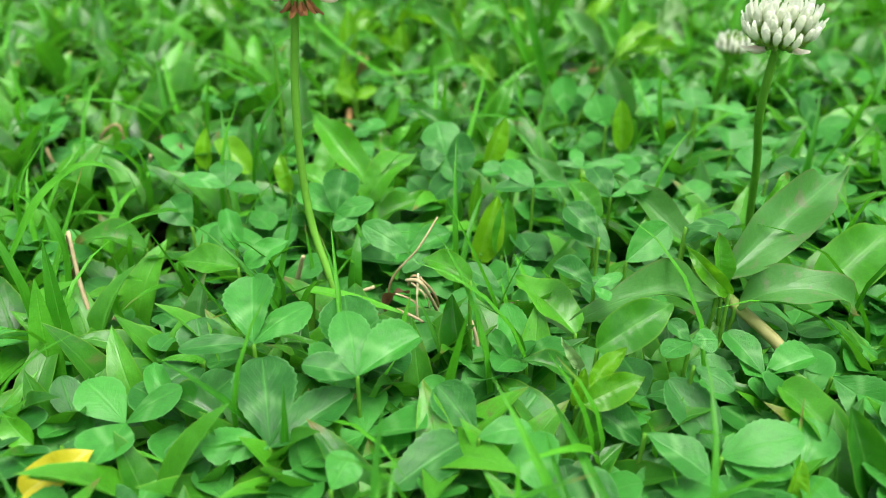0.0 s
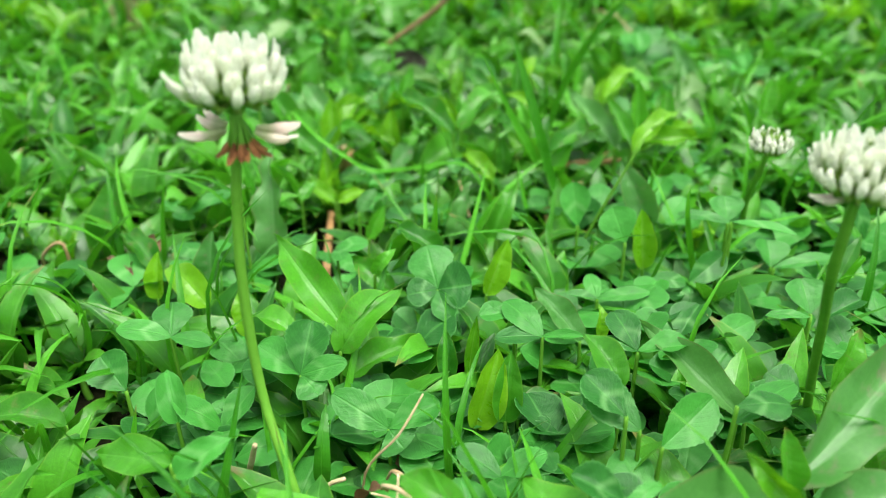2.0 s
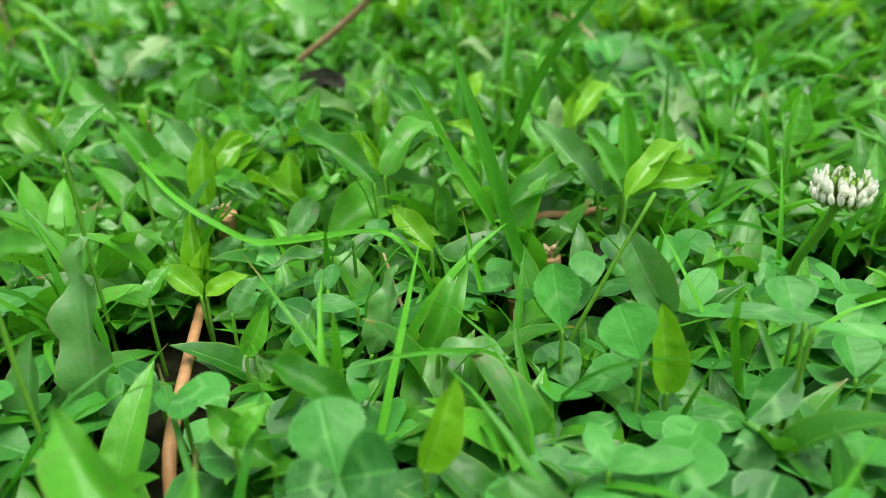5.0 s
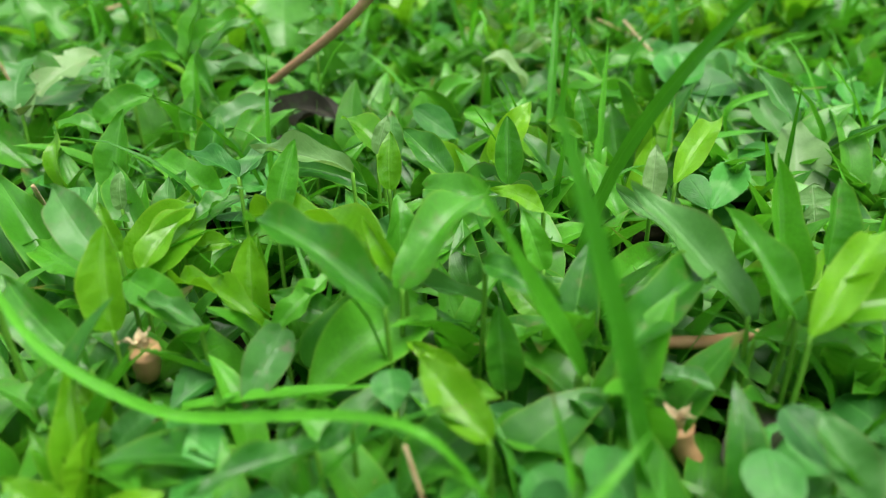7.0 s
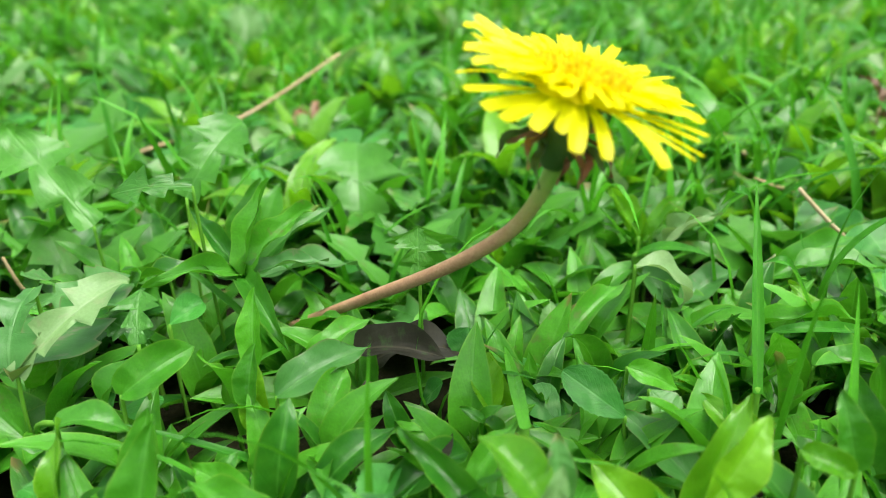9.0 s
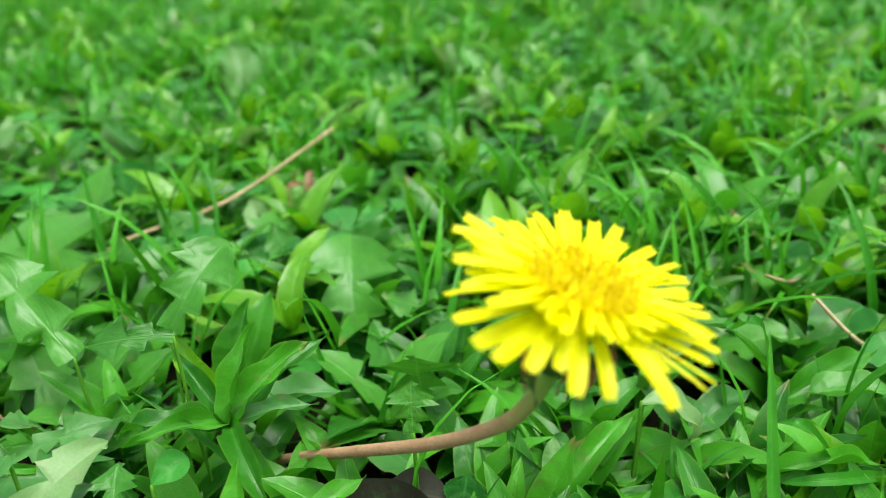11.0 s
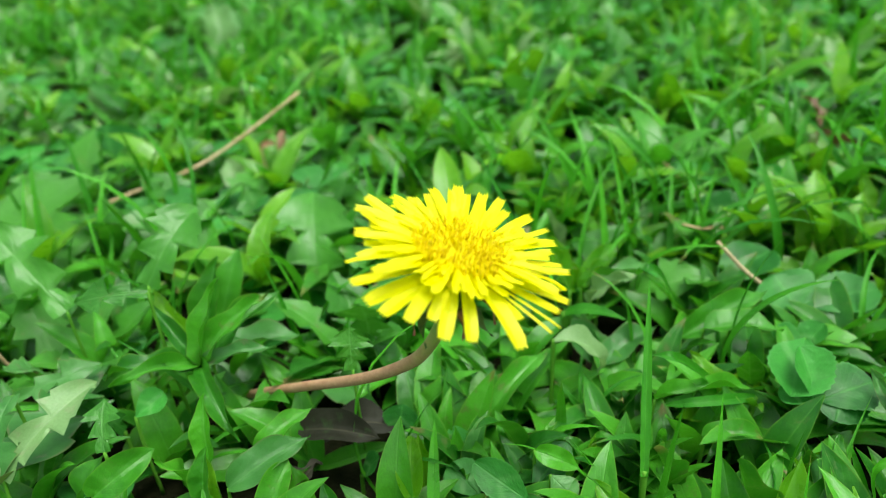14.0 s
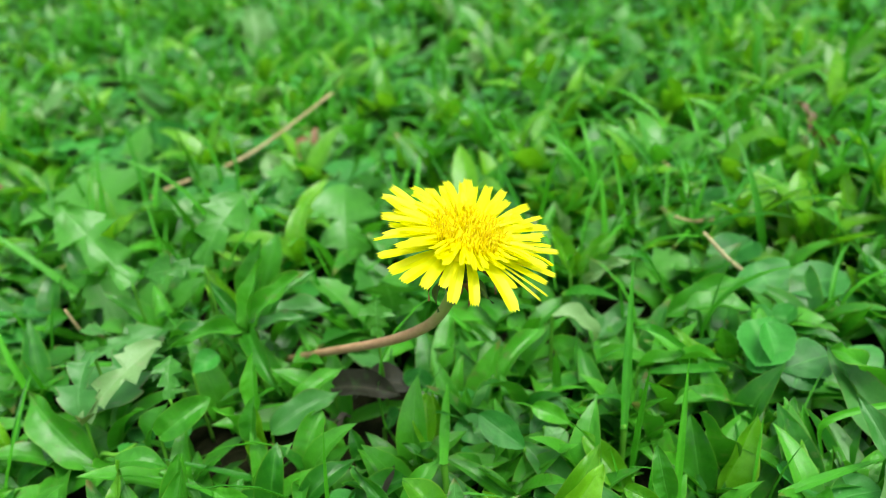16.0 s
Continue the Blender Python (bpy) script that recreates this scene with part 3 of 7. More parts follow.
def disc_mesh(radius, height):
    """The low dome of packed young florets in the middle of the head."""
    verts, faces = [(0, 0, height)], []
    for j in range(1, 8):
        for k in range(28):
            q, v = 6.2832 * k / 28, j / 7
            lump = 0.00022 * math.sin(k * 5.1 + j * 3.7) + 0.00018 * math.sin(k * 2.3 - j * 5.9)
            verts.append((math.cos(q) * radius * v, math.sin(q) * radius * v, height * (1 - v ** 2.4) + lump))
    faces += [(0, 1 + k, 1 + (k + 1) % 28) for k in range(28)]
    faces += [(1 + (j - 1) * 28 + k, 1 + j * 28 + k, 1 + j * 28 + (k + 1) % 28, 1 + (j - 1) * 28 + (k + 1) % 28) for j in range(1, 7) for k in range(28)]
    return mesh_from("disc", verts, faces)


def dandelion(head, tilt, stem_points, radius, seed=3):
    """A yellow flower head of strap petals in rings over a cup of bracts, on a bent stem."""
    r = random.Random(seed)
    root = Vector(stem_points[0])
    ob = thing("dandelion", "yellow dandelion in full bloom on a bent russet stem", "flower", Matrix.Translation(root))
    part("stem", tube("stem", [tuple(Vector(p) - root) for p in stem_points], [0.0012, 0.0012, 0.00125, 0.0013, 0.0013, 0.0013, 0.0014, 0.0017], 10), RUSSET_STALK, ob)
    base = Matrix.Translation(Vector(head) - root) @ tilt
    part("cup", tube("cup", [(0, 0, -0.0125), (0, 0, -0.009), (0, 0, -0.004), (0, 0, 0.0)], [0.0016, 0.0034, 0.0040, 0.0058], 14), SEPAL, ob, base)
    part("disc", disc_mesh(radius * 0.44, 0.0030), PETAL_GOLD, ob, base)
    for k in range(18):
        yaw = 360 * k / 18 + r.uniform(-9, 9)
        n = r.uniform(0.006, 0.0105)
        part("bract", LANCES[5 if k % 3 else 2], SEPAL_RED if k % 4 else SEPAL, ob, base @ aim(yaw, r.uniform(-65, 5), n, n * 0.24, (0, 0, -0.0085), r.uniform(-40, 40)), "curled russet bract")
    rings = ((24, 3, 1.02, 0.22, 0.0000, 2.3), (26, 6, 0.93, 0.20, 0.0004, 2.0), (30, 7, 0.78, 0.18, 0.0006, 1.7), (44, 7, 0.64, 0.18, 0.0009, 1.2),
             (54, 8, 0.55, 0.18, 0.0012, 0.9), (54, 9, 0.48, 0.16, 0.0015, 0.8), (50, 11, 0.41, 0.12, 0.0018, 0.7))
    for ring, (count, rise, length, start, height, wide) in enumerate(rings):
        for k in range(count):
            yaw = 360 * (k + 0.5 * (ring % 2)) / count + r.uniform(-6, 6)
            if ring == 0 and 112 < yaw < 250:
                continue
            n = radius * length * r.uniform(0.84, 1.14) * (1 - start)
            drop = rise + r.uniform(-5, 5)
            if ring < 5 and (yaw < 85 or yaw > 290):
                drop += 9 if ring < 3 else 6
            if 135 < yaw < 230 and 0 < ring < 4:
                if ring == 1:
                    continue
                n *= 0.76 if ring == 2 else 0.86
            q = radians(yaw)
            at = (-math.sin(q) * start * radius, math.cos(q) * start * radius, height)
            part("petal", RAYS[r.randrange(4)], PETAL_YELLOW if ring < 6 else PETAL_GOLD, ob, base @ aim(yaw, drop, n, 0.001 * wide * r.uniform(0.8, 1.12), at, r.uniform(-14, 14)))
    # the outermost petals on the south side hang apart: heading, drop, length share, width
    for yaw, drop, share, wide in ((116, -4, 0.80, 2.4), (128, -8, 0.78, 2.6), (138, -10, 0.75, 2.7), (150, -12, 0.66, 2.5), (161, -13, 0.54, 2.2), (171, -18, 0.66, 2.6), (187, -19, 0.64, 2.5),
                                   (209, -11, 0.82, 3.3), (218, -4, 0.60, 2.3), (228, -7, 0.84, 0.9), (233, -5, 0.86, 0.8), (239, -1, 0.78, 2.3), (248, 1, 0.82, 2.4)):
        q = radians(yaw)
        at = (-math.sin(q) * 0.24 * radius, math.cos(q) * 0.24 * radius, -0.0006)
        part("petal", RAYS[2 if drop < -10 else 0], PETAL_YELLOW, ob, base @ aim(yaw, drop, radius * share, 0.001 * wide, at, r.uniform(-8, 8)))
    for k in range(300):
        q, rad = r.uniform(0, 6.28), radius * 0.46 * math.sqrt(r.random())
        x, y = math.cos(q) * rad, math.sin(q) * rad
        part("stamen", STAMEN, STIGMA if k % 3 == 0 else PETAL_GOLD, ob, base @ Matrix.Translation((x, y, 0.0029 - 0.16 * rad * rad / radius)) @ Matrix.Rotation(r.uniform(0, 6.28), 4, "Z") @ Matrix.Rotation(r.uniform(0, 0.5), 4, "X"))
    return ob


# ---- flowers ----
dandelion((0.0397, 0.3712, 0.0807), pose(0, 0, 0, 3, 16, 0), [(-0.024, 0.433, 0.005), (-0.0117, 0.4217, 0.0155), (0.0049, 0.4035, 0.0308), (0.0199, 0.3875, 0.0444), (0.0293, 0.3785, 0.0541), (0.0334, 0.3755, 0.0598), (0.0364, 0.374, 0.0660), (0.0383, 0.372, 0.0725)], 0.0192)
clover_flower((-0.0099, 0.1415, 0.0915), [(-0.003, 0.124, 0.004), (-0.0055, 0.127, 0.019), (-0.0115, 0.137, 0.035), (-0.0125, 0.140, 0.060), (-0.0099, 0.1415, 0.0865)], 0.0185, 5, "white clover flower with withered brown florets beneath", withered=True)
clover_flower((0.0815, 0.130, 0.0795), [(0.0960, 0.1480, 0.006), (0.0920, 0.1450, 0.028), (0.0880, 0.1400, 0.045), (0.0822, 0.132, 0.06), (0.0815, 0.130, 0.0750)], 0.0163, 8, "full white clover flower head on a green stalk", pink=3, open_share=0.98)
clover_flower((0.1128, 0.2245, 0.0468), [(0.118, 0.243, 0.006), (0.1155, 0.2375, 0.022), (0.1135, 0.229, 0.034), (0.1127, 0.2245, 0.0435)], 0.0145, 11, "small young white clover flower head", pink=0, open_share=0.8)


# ---- plants that stand out, one by one ----
def clover_at(hub, tips, wide, seed, material=None):
    """A clover leaf by its hub and the tips of its leaflets."""
    r = random.Random(seed)
    hub = Vector(hub)
    label = "three-part clover leaf with a pale chevron" if len(tips) > 2 else "clover leaf with two rounded open leaflets"
    ob = thing("clover_leaf", label, "clover leaf", Matrix.Translation(hub), "clover leaves in the lawn")
    pool = LEAFLETS if wide > 0.7 else OVALS
    for k, t in enumerate(tips):
        d = Vector(t) - hub
        part("leaflet", pool[(seed + k) % len(pool)], material or CLOVER, ob, span((0, 0, 0), d, d.length * wide, 18 * d.x / d.length + r.uniform(-8, 8)))
    depth = hub.z - ground_height(hub.x, hub.y)
    a, b = r.uniform(-0.004, 0.004), r.uniform(0.0, 0.006)
    part("stalk", tube("stalk", [(a, b, -depth), (a * 0.7, b * 0.8, -depth * 0.5), (0, 0, 0)], [0.0007, 0.00065, 0.00055], 6), STALK, ob)
    return ob


def sprig_at(hub, leaves, stalk=None, root=None, label="weed sprig with pointed green leaves"):
    """A weed by its uppermost node and its leaves: tip, width share, material, leaf form, roll."""
    hub = Vector(hub)
    ob = thing("weed_sprig", label, "weed", Matrix.Translation(hub), "broad-leaved weeds in the lawn")
    for tip, wide, material, form, roll in leaves:
        d = Vector(tip) - hub
        part("leaf", (BLADES[form] if material is BLADE else LANCES[form]), material, ob, span((0, 0, 0), d, d.length * wide, roll))
    depth = hub.z - ground_height(hub.x, hub.y)
    foot = Vector((0.003, 0.004, -depth))
    if root is not None:
        side = Vector(root) - hub
        foot = Vector((side.x * 1.15, side.y * 1.15, -depth))
        points = [tuple(foot), tuple(side), tuple(side * 0.5 + Vector((0, 0, 0.001))), (0, 0, 0)]
        thick = 1.25 if stalk is PINK_STALK else 1.0
        part("stem", tube("stem", points, [0.0009 * thick, 0.001 * thick, 0.001 * thick, 0.0009 * thick], 8), stalk or STALK, ob)
    else:
        part("stem", tube("stem", [tuple(foot), tuple(foot * 0.5), (0, 0, 0)], [0.0012, 0.0011, 0.0009], 7), stalk or STALK, ob)
    return ob


def leaf_at(kind, base, tip, wide, material, form, roll):
    """A single leaf that stands out, on its own stalk from the ground."""
    base = Vector(base)
    d = Vector(tip) - base
    names = {BROWN: "withered brown", GREY: "old grey-green", YOUNG: "fresh yellow-green", YELLOW_LEAF: "yellowed"}
    shade = names[material] if material in names else "green"
    if kind == "clover":
        ob = thing("clover_leaf", shade + " clover leaflet facing the light", "clover leaf", Matrix.Translation(base), "clover leaves in the lawn")
        part("leaflet", (LEAFLETS if wide > 0.7 else OVALS)[form % 3], material, ob, span((0, 0, 0), d, d.length * wide, roll))
    elif kind == "lobed":
        ob = thing("dandelion_leaf", shade + " toothed dandelion leaf low in the lawn", "leaf", Matrix.Translation(base), "dandelion leaves")
        part("leaf", LOBES[form % 3], material, ob, span((0, 0, 0), d, d.length * wide, roll))
    else:
        ob = thing("weed_leaf", shade + " pointed weed leaf with a clear midrib", "leaf", Matrix.Translation(base), "broad-leaved weeds in the lawn")
        part("leaf", LANCES[form], material, ob, span((0, 0, 0), d, d.length * wide, roll))
    depth = max(0.002, base.z - ground_height(base.x, base.y))
    part("stalk", tube("stalk", [(-d.x * 0.08, -d.y * 0.08, -depth), (-d.x * 0.03, -d.y * 0.03, -depth * 0.4), (0, 0, 0)], [0.0006, 0.00055, 0.0005], 6), STALK, ob)
    return ob


def blade_at(base, tip, width, form, roll, label="single tall green grass blade"):
    base = Vector(base)
    foot = Vector((base.x, base.y, ground_height(base.x, base.y)))
    ob = thing("grass_shoot", label, "grass", Matrix.Translation(foot), "grass blades in the lawn")
    d = Vector(tip) - base
    part("blade", BLADES[form], BLADE, ob, span(base - foot, Vector(tip) - foot, width, roll))
    part("sheath", tube("sheath", [(0, 0, 0), tuple((base - foot) * 0.6), tuple(base - foot + d * 0.03)], [width * 0.3, width * 0.3, width * 0.34], 6), STALK, ob)
    return ob


def ribbon_at(points, width, label="long narrow grass blade arching over the leaves"):
    """A grass blade along a few points, with a shallow fold, narrowing to its tip."""
    root = Vector(points[0])
    pts = [Vector(p) - root for p in points]
    ob = thing("grass_shoot", label, "grass", Matrix.Translation(root), "grass blades in the lawn")
    verts, faces, uvs = [], [], []
    steps = 5 * (len(pts) - 1)
    line = []
    for i in range(steps + 1):
        k, t = min(i // 5, len(pts) - 2), i / 5 - min(i // 5, len(pts) - 2)
        p0, p1, p2, p3 = pts[max(k - 1, 0)], pts[k], pts[k + 1], pts[min(k + 2, len(pts) - 1)]
        line.append(0.5 * ((2 * p1) + (p2 - p0) * t + (2 * p0 - 5 * p1 + 4 * p2 - p3) * t * t + (3 * p1 - p0 - 3 * p2 + p3) * t ** 3))
    for i, p in enumerate(line):
        v = i / steps
        d = (line[min(i + 1, steps)] - line[max(i - 1, 0)]).normalized()
        side = d.cross(Vector((0.25, -0.55, 0.8))).normalized()
        up = side.cross(d)
        w = 0.5 * width * min(1, 0.55 + 2 * v) * max(0.05, 1 - v ** 5)
        for s in (-1, -0.5, 0, 0.5, 1):
            verts.append(p + side * (s * w) + up * (0.45 * abs(s) * w))
            uvs.append((0.5 + 0.5 * s, v))
    faces = [(j * 5 + i, j * 5 + i + 1, j * 5 + i + 6, j * 5 + i + 5) for j in range(steps) for i in range(4)]
    part("blade", mesh_from("blade", verts, faces, uvs), BLADE, ob)
    foot = ground_height(root.x, root.y) - root.z
    part("sheath", tube("sheath", [(0, 0.002, foot), (0, 0.001, foot * 0.5), (0, 0, 0)], [width * 0.3] * 3, 6), STALK, ob)
    return ob


FACES = {"f": Vector((0, -0.25, 0.97)), "m": Vector((0, -0.6, 0.8)), "u": Vector((0, -0.92, 0.39))}
placing = random.Random(17)


def laid(base, tip, width, face, roll=0.0):
    """The pose and scale that lay a unit leaf from base to tip with its face towards the open sky in the south."""
    base, tip = Vector(base), Vector(tip)
    y = tip - base
    n = y.length
    y.normalize()
    side = y.cross(FACES[face]).normalized()
    m = Matrix((side, y, side.cross(y))).transposed().to_4x4()
    return Matrix.Translation(base) @ m @ Matrix.Rotation(radians(roll), 4, "Y") @ Matrix.Diagonal((width, n, n, 1))


def hold(base, tip, width):
    """Keep lesser plants off the ground under a leaf."""
    for k in (0.15, 0.5, 0.85):
        p = Vector(base).lerp(Vector(tip), k)
        claim(p.x, p.y, 0.45 * width)


def stalk_under(base, d, ob):
    depth = max(0.002, base.z - ground_height(base.x, base.y))
    part("stalk", tube("stalk", [(-d.x * 0.08, -d.y * 0.08 + 0.002, -depth), (-d.x * 0.03, -d.y * 0.03, -depth * 0.4), (0, 0, 0)], [0.00048, 0.00044, 0.0004], 6), STALK, ob)


def leaf_on(kind, base, tip, width, material, form, face):
    """A single leaf that stands out, by its foot, its tip and its width, on its own stalk from the ground."""
    base = Vector(base)
    d = Vector(tip) - base
    names = {BROWN: "withered brown", GREY: "old grey-green", YOUNG: "fresh yellow-green", YELLOW_LEAF: "yellowed", PALE: "pale"}
    shade = names[material] if material in names else "green"
    if kind == "clover":
        ob = thing("clover_leaf", shade + " clover leaflet facing the light", "clover leaf", Matrix.Translation(base), "clover leaves in the lawn")
        name, pool, spread = "leaflet", (LEAFLETS if width > 0.62 * d.length else OVALS), 1.0
    elif kind == "lobed":
        ob = thing("dandelion_leaf", shade + " toothed dandelion leaf low in the lawn", "leaf", Matrix.Translation(base), "dandelion leaves")
        name, pool, spread = "leaf", LOBES, 1.0
    else:
        ob = thing("weed_leaf", shade + " pointed weed leaf with a clear midrib", "leaf", Matrix.Translation(base), "broad-leaved weeds in the lawn")
        name, pool, spread = "leaf", (LANCES if width < 0.40 * d.length else BROADS), 1.1
    part(name, pool[form % len(pool)], material, ob, laid((0, 0, 0), d, width * spread, face, placing.uniform(-10, 10)))
    stalk_under(base, d, ob)
    hold(base, tip, width)
    return ob


def clover_on(hub, leaflets, face, seed):
    """A clover leaf by its hub and, for each leaflet, tip and width."""
    hub = Vector(hub)
    label = "three-part clover leaf with a pale chevron" if len(leaflets) > 2 else "clover leaf with two rounded open leaflets"
    ob = thing("clover_leaf", label, "clover leaf", Matrix.Translation(hub), "clover leaves in the lawn")
    for k, (tip, width) in enumerate(leaflets):
        d = Vector(tip) - hub
        pool = LEAFLETS if width > 0.62 * d.length else OVALS
        part("leaflet", pool[(seed + k) % len(pool)], CLOVER, ob, laid((0, 0, 0), d, width, face, placing.uniform(-12, 12)))
        hold(hub, tip, width)
    stalk_under(hub, Vector((0, 0, 0)), ob)
    return ob


def blade_on(base, tip, width, form, face, label="single tall green grass blade"):
    base, tip = Vector(base), Vector(tip)
    foot = Vector((base.x, base.y, ground_height(base.x, base.y)))
    ob = thing("grass_shoot", label, "grass", Matrix.Translation(foot), "grass blades in the lawn")
    part("blade", BLADES[form], BLADE, ob, laid(base - foot, tip - foot, width, face, placing.uniform(-15, 15)))
    part("sheath", tube("sheath", [(0, 0, 0), tuple((base - foot) * 0.6), tuple(base - foot + (tip - base) * 0.03)], [width * 0.3, width * 0.3, width * 0.34], 6), STALK, ob)
    return ob


def stub_at(foot, top, radius):
    """A cut fleshy stem with a torn collar round its top."""
    root = Vector((foot[0], foot[1], min(foot[2], ground_height(foot[0], foot[1]))))
    d = Vector(top) - root
    ob = thing("stem_stub", "cut pink fleshy weed stem with a torn collar", "weed", Matrix.Translation(root), "cut weed stems")
    radius *= 1.3
    part("stem", tube("stem", [(0, 0, 0), tuple(Vector(foot) - root + d * 0.02), tuple(d * 0.75), tuple(d)], [radius * 0.8, radius * 0.8, radius * 0.9, radius * 1.15], 9), PINK_STALK, ob)
    for k in range(4):
        part("bract", LANCES[k % 3], STRAW, ob, aim(90 * k + 20, 35 + 12 * k, radius * 2.4, radius * 0.9, tuple(d * 0.93)), "dry torn collar scale")
    return ob


def scraps_at(place, count, size, seed):
    """A few curled dead leaves lying together."""
    r = random.Random(seed)
    ob = None
    for k in range(count):
        x, y = place[0] + r.uniform(-1, 1) * size * 0.6, place[1] + r.uniform(-1, 1) * size * 0.5
        ob = thing("dead_leaf", "curled rust-brown dead leaf caught among the stems", "leaf", Matrix.Translation((x, y, ground_height(x, y))), "dead leaves in the lawn")
        n = size * r.uniform(0.8, 1.3)
        z = place[2] - ground_height(x, y) + r.uniform(-0.3, 0.5) * size
        yaw = r.uniform(0, 360)
        part("leaf", LANCES[r.choice((1, 2, 4, 5))], RUST, ob, aim(yaw, r.uniform(-30, 50), n, n * r.uniform(0.3, 0.5), (0, 0, z), r.uniform(-50, 50)))
        part("stalk", tube("stalk", [(0.001, 0.002, 0), (0.0005, 0.001, z * 0.5), (0, 0, z)], [0.0006, 0.0005, 0.0005], 5), STRAW, ob)
    return ob


def straw(points, radius, material=None, label=""):
    """A dead stalk through the leaves, its lower end on the soil."""
    first = Vector(points[0])
    points = [(first.x - 0.001, first.y + 0.002, ground_height(first.x, first.y))] + list(points)
    root = Vector(points[0])
    ob = part("dry_stalk" if material is None else "thin_stalk", tube("dry_stalk", [tuple(Vector(p) - root) for p in points], [radius] * (len(points) - 1) + [radius * 0.75], 6), material or STRAW, None, Matrix.Translation(root))
    return tagged(ob, label or ("dry straw stalk lying in the lawn" if material is None else "thin bare green stalk among the leaves"), "straw" if material is None else "stalk", "dry stalks in the lawn")


sprig_at((-0.0130, 0.2592, 0.0101), [((-0.0147, 0.2701, 0.0282), 0.27, YOUNG, 3, -2), ((-0.0210, 0.2587, 0.0191), 0.29, YOUNG, 0, -16), ((-0.0016, 0.2549, 0.0181), 0.29, YOUNG, 1, 19), ((-0.0096, 0.2619, 0.0241), 0.29, YOUNG, 3, 6), ((-0.0066, 0.2574, 0.0181), 0.26, YOUNG, 0, 15), ((-0.0204, 0.2655, 0.0221), 0.26, YOUNG, 0, -12)], stalk=PINK_STALK, root=(-0.0096, 0.2075, 0.0120), label="young sprig on a fleshy pink stem")
sprig_at((-0.0226, 0.4133, 0.0324), [((-0.0351, 0.4253, 0.0446), 0.22, LANCE, 0, -14), ((-0.0157, 0.4213, 0.0524), 0.26, LANCE, 3, 7), ((-0.0055, 0.4257, 0.0440), 0.24, LANCE, 1, 17), ((-0.0040, 0.4158, 0.0340), 0.27, GREY, 0, 24), ((-0.0414, 0.4050, 0.0352), 0.20, LANCE, 2, -22), ((-0.0114, 0.3920, 0.0259), 0.24, LANCE, 1, 11)], label="leafy weed rosette of pointed green leaves")
leaf_at("weed", (-0.0130, 0.3716, 0.0096), (-0.0064, 0.3758, 0.0240), 0.44, LANCE, 5, 10)
leaf_at("weed", (0.0044, 0.4055, 0.0132), (0.0268, 0.4019, 0.0150), 0.46, BROWN, 2, 24)
leaf_at("weed", (-0.0063, 0.3842, 0.0123), (0.0056, 0.3955, 0.0141), 0.42, BROWN, 4, 17)
leaf_at("weed", (0.0473, 0.4226, 0.0143), (0.0463, 0.4065, 0.0152), 0.50, GREY, 0, -2)
leaf_at("weed", (0.0441, 0.4105, 0.0072), (0.0375, 0.4236, 0.0202), 0.26, LANCE, 3, -8)
leaf_at("weed", (0.0486, 0.4157, 0.0035), (0.0587, 0.4217, 0.0152), 0.24, LANCE, 3, 15)
blade_at((0.0764, 0.3723, 0.0225), (0.0842, 0.4001, 0.0546), 0.0024, 3, 4)
blade_at((0.0916, 0.4020, 0.0149), (0.1225, 0.4077, 0.0125), 0.0022, 0, 24)
leaf_at("weed", (0.0748, 0.4441, 0.0145), (0.0832, 0.4270, 0.0096), 0.34, GREY, 1, 10)
leaf_at("weed", (0.0872, 0.4507, 0.0173), (0.1066, 0.4614, 0.0191), 0.34, GREY, 0, 21)
leaf_at("weed", (0.0772, 0.4467, 0.0215), (0.0756, 0.4724, 0.0257), 0.26, YOUNG, 3, -1)
leaf_at("weed", (0.0810, 0.4478, 0.0208), (0.0915, 0.4477, 0.0317), 0.28, YOUNG, 0, 17)
clover_at((0.0539, 0.3898, 0.0080), [(0.0623, 0.3904, 0.0133), (0.0466, 0.3918, 0.0118)], 0.75, 137)
leaf_at("weed", (0.0270, 0.3726, 0.0210), (0.0279, 0.3917, 0.0225), 0.36, YOUNG, 3, 1)
blade_at((0.0312, 0.3618, 0.0264), (0.0336, 0.4015, 0.0179), 0.0028, 0, 1)
blade_at((0.0656, 0.4127, 0.0009), (0.0800, 0.4347, 0.0082), 0.0020, 0, 13)
clover_at((0.1214, 0.3876, 0.0240), [(0.1200, 0.3960, 0.0336), (0.1356, 0.3898, 0.0260), (0.1148, 0.3926, 0.0238)], 0.85, 143)
leaf_at("weed", (0.1424, 0.3758, 0.0120), (0.1323, 0.3846, 0.0320), 0.34, GREY, 0, -10)
leaf_at("weed", (0.1855, 0.4768, 0.0204), (0.1860, 0.4858, 0.0317), 0.45, YOUNG, 3, 1)
leaf_at("weed", (-0.0641, 0.7708, 0.0300), (-0.0995, 0.7907, 0.0420), 0.50, GREY, 0, -20)
leaf_at("weed", (-0.1088, 0.6472, 0.0220), (-0.1274, 0.6618, 0.0360), 0.40, GREY, 3, -16)
leaf_at("lobed", (-0.0830, 0.4827, 0.0140), (-0.1139, 0.5374, 0.0340), 0.85, LOBED, 0, -11)
leaf_at("lobed", (0.0006, 0.4719, 0.0120), (0.0000, 0.5004, 0.0360), 0.75, LOBED, 2, -0)
leaf_at("lobed", (-0.0531, 0.4265, 0.0260), (-0.0610, 0.3838, 0.0280), 0.55, GREY, 1, -4)
leaf_at("lobed", (-0.0666, 0.4278, 0.0220), (-0.0723, 0.4179, 0.0340), 0.60, GREY, 0, -8)
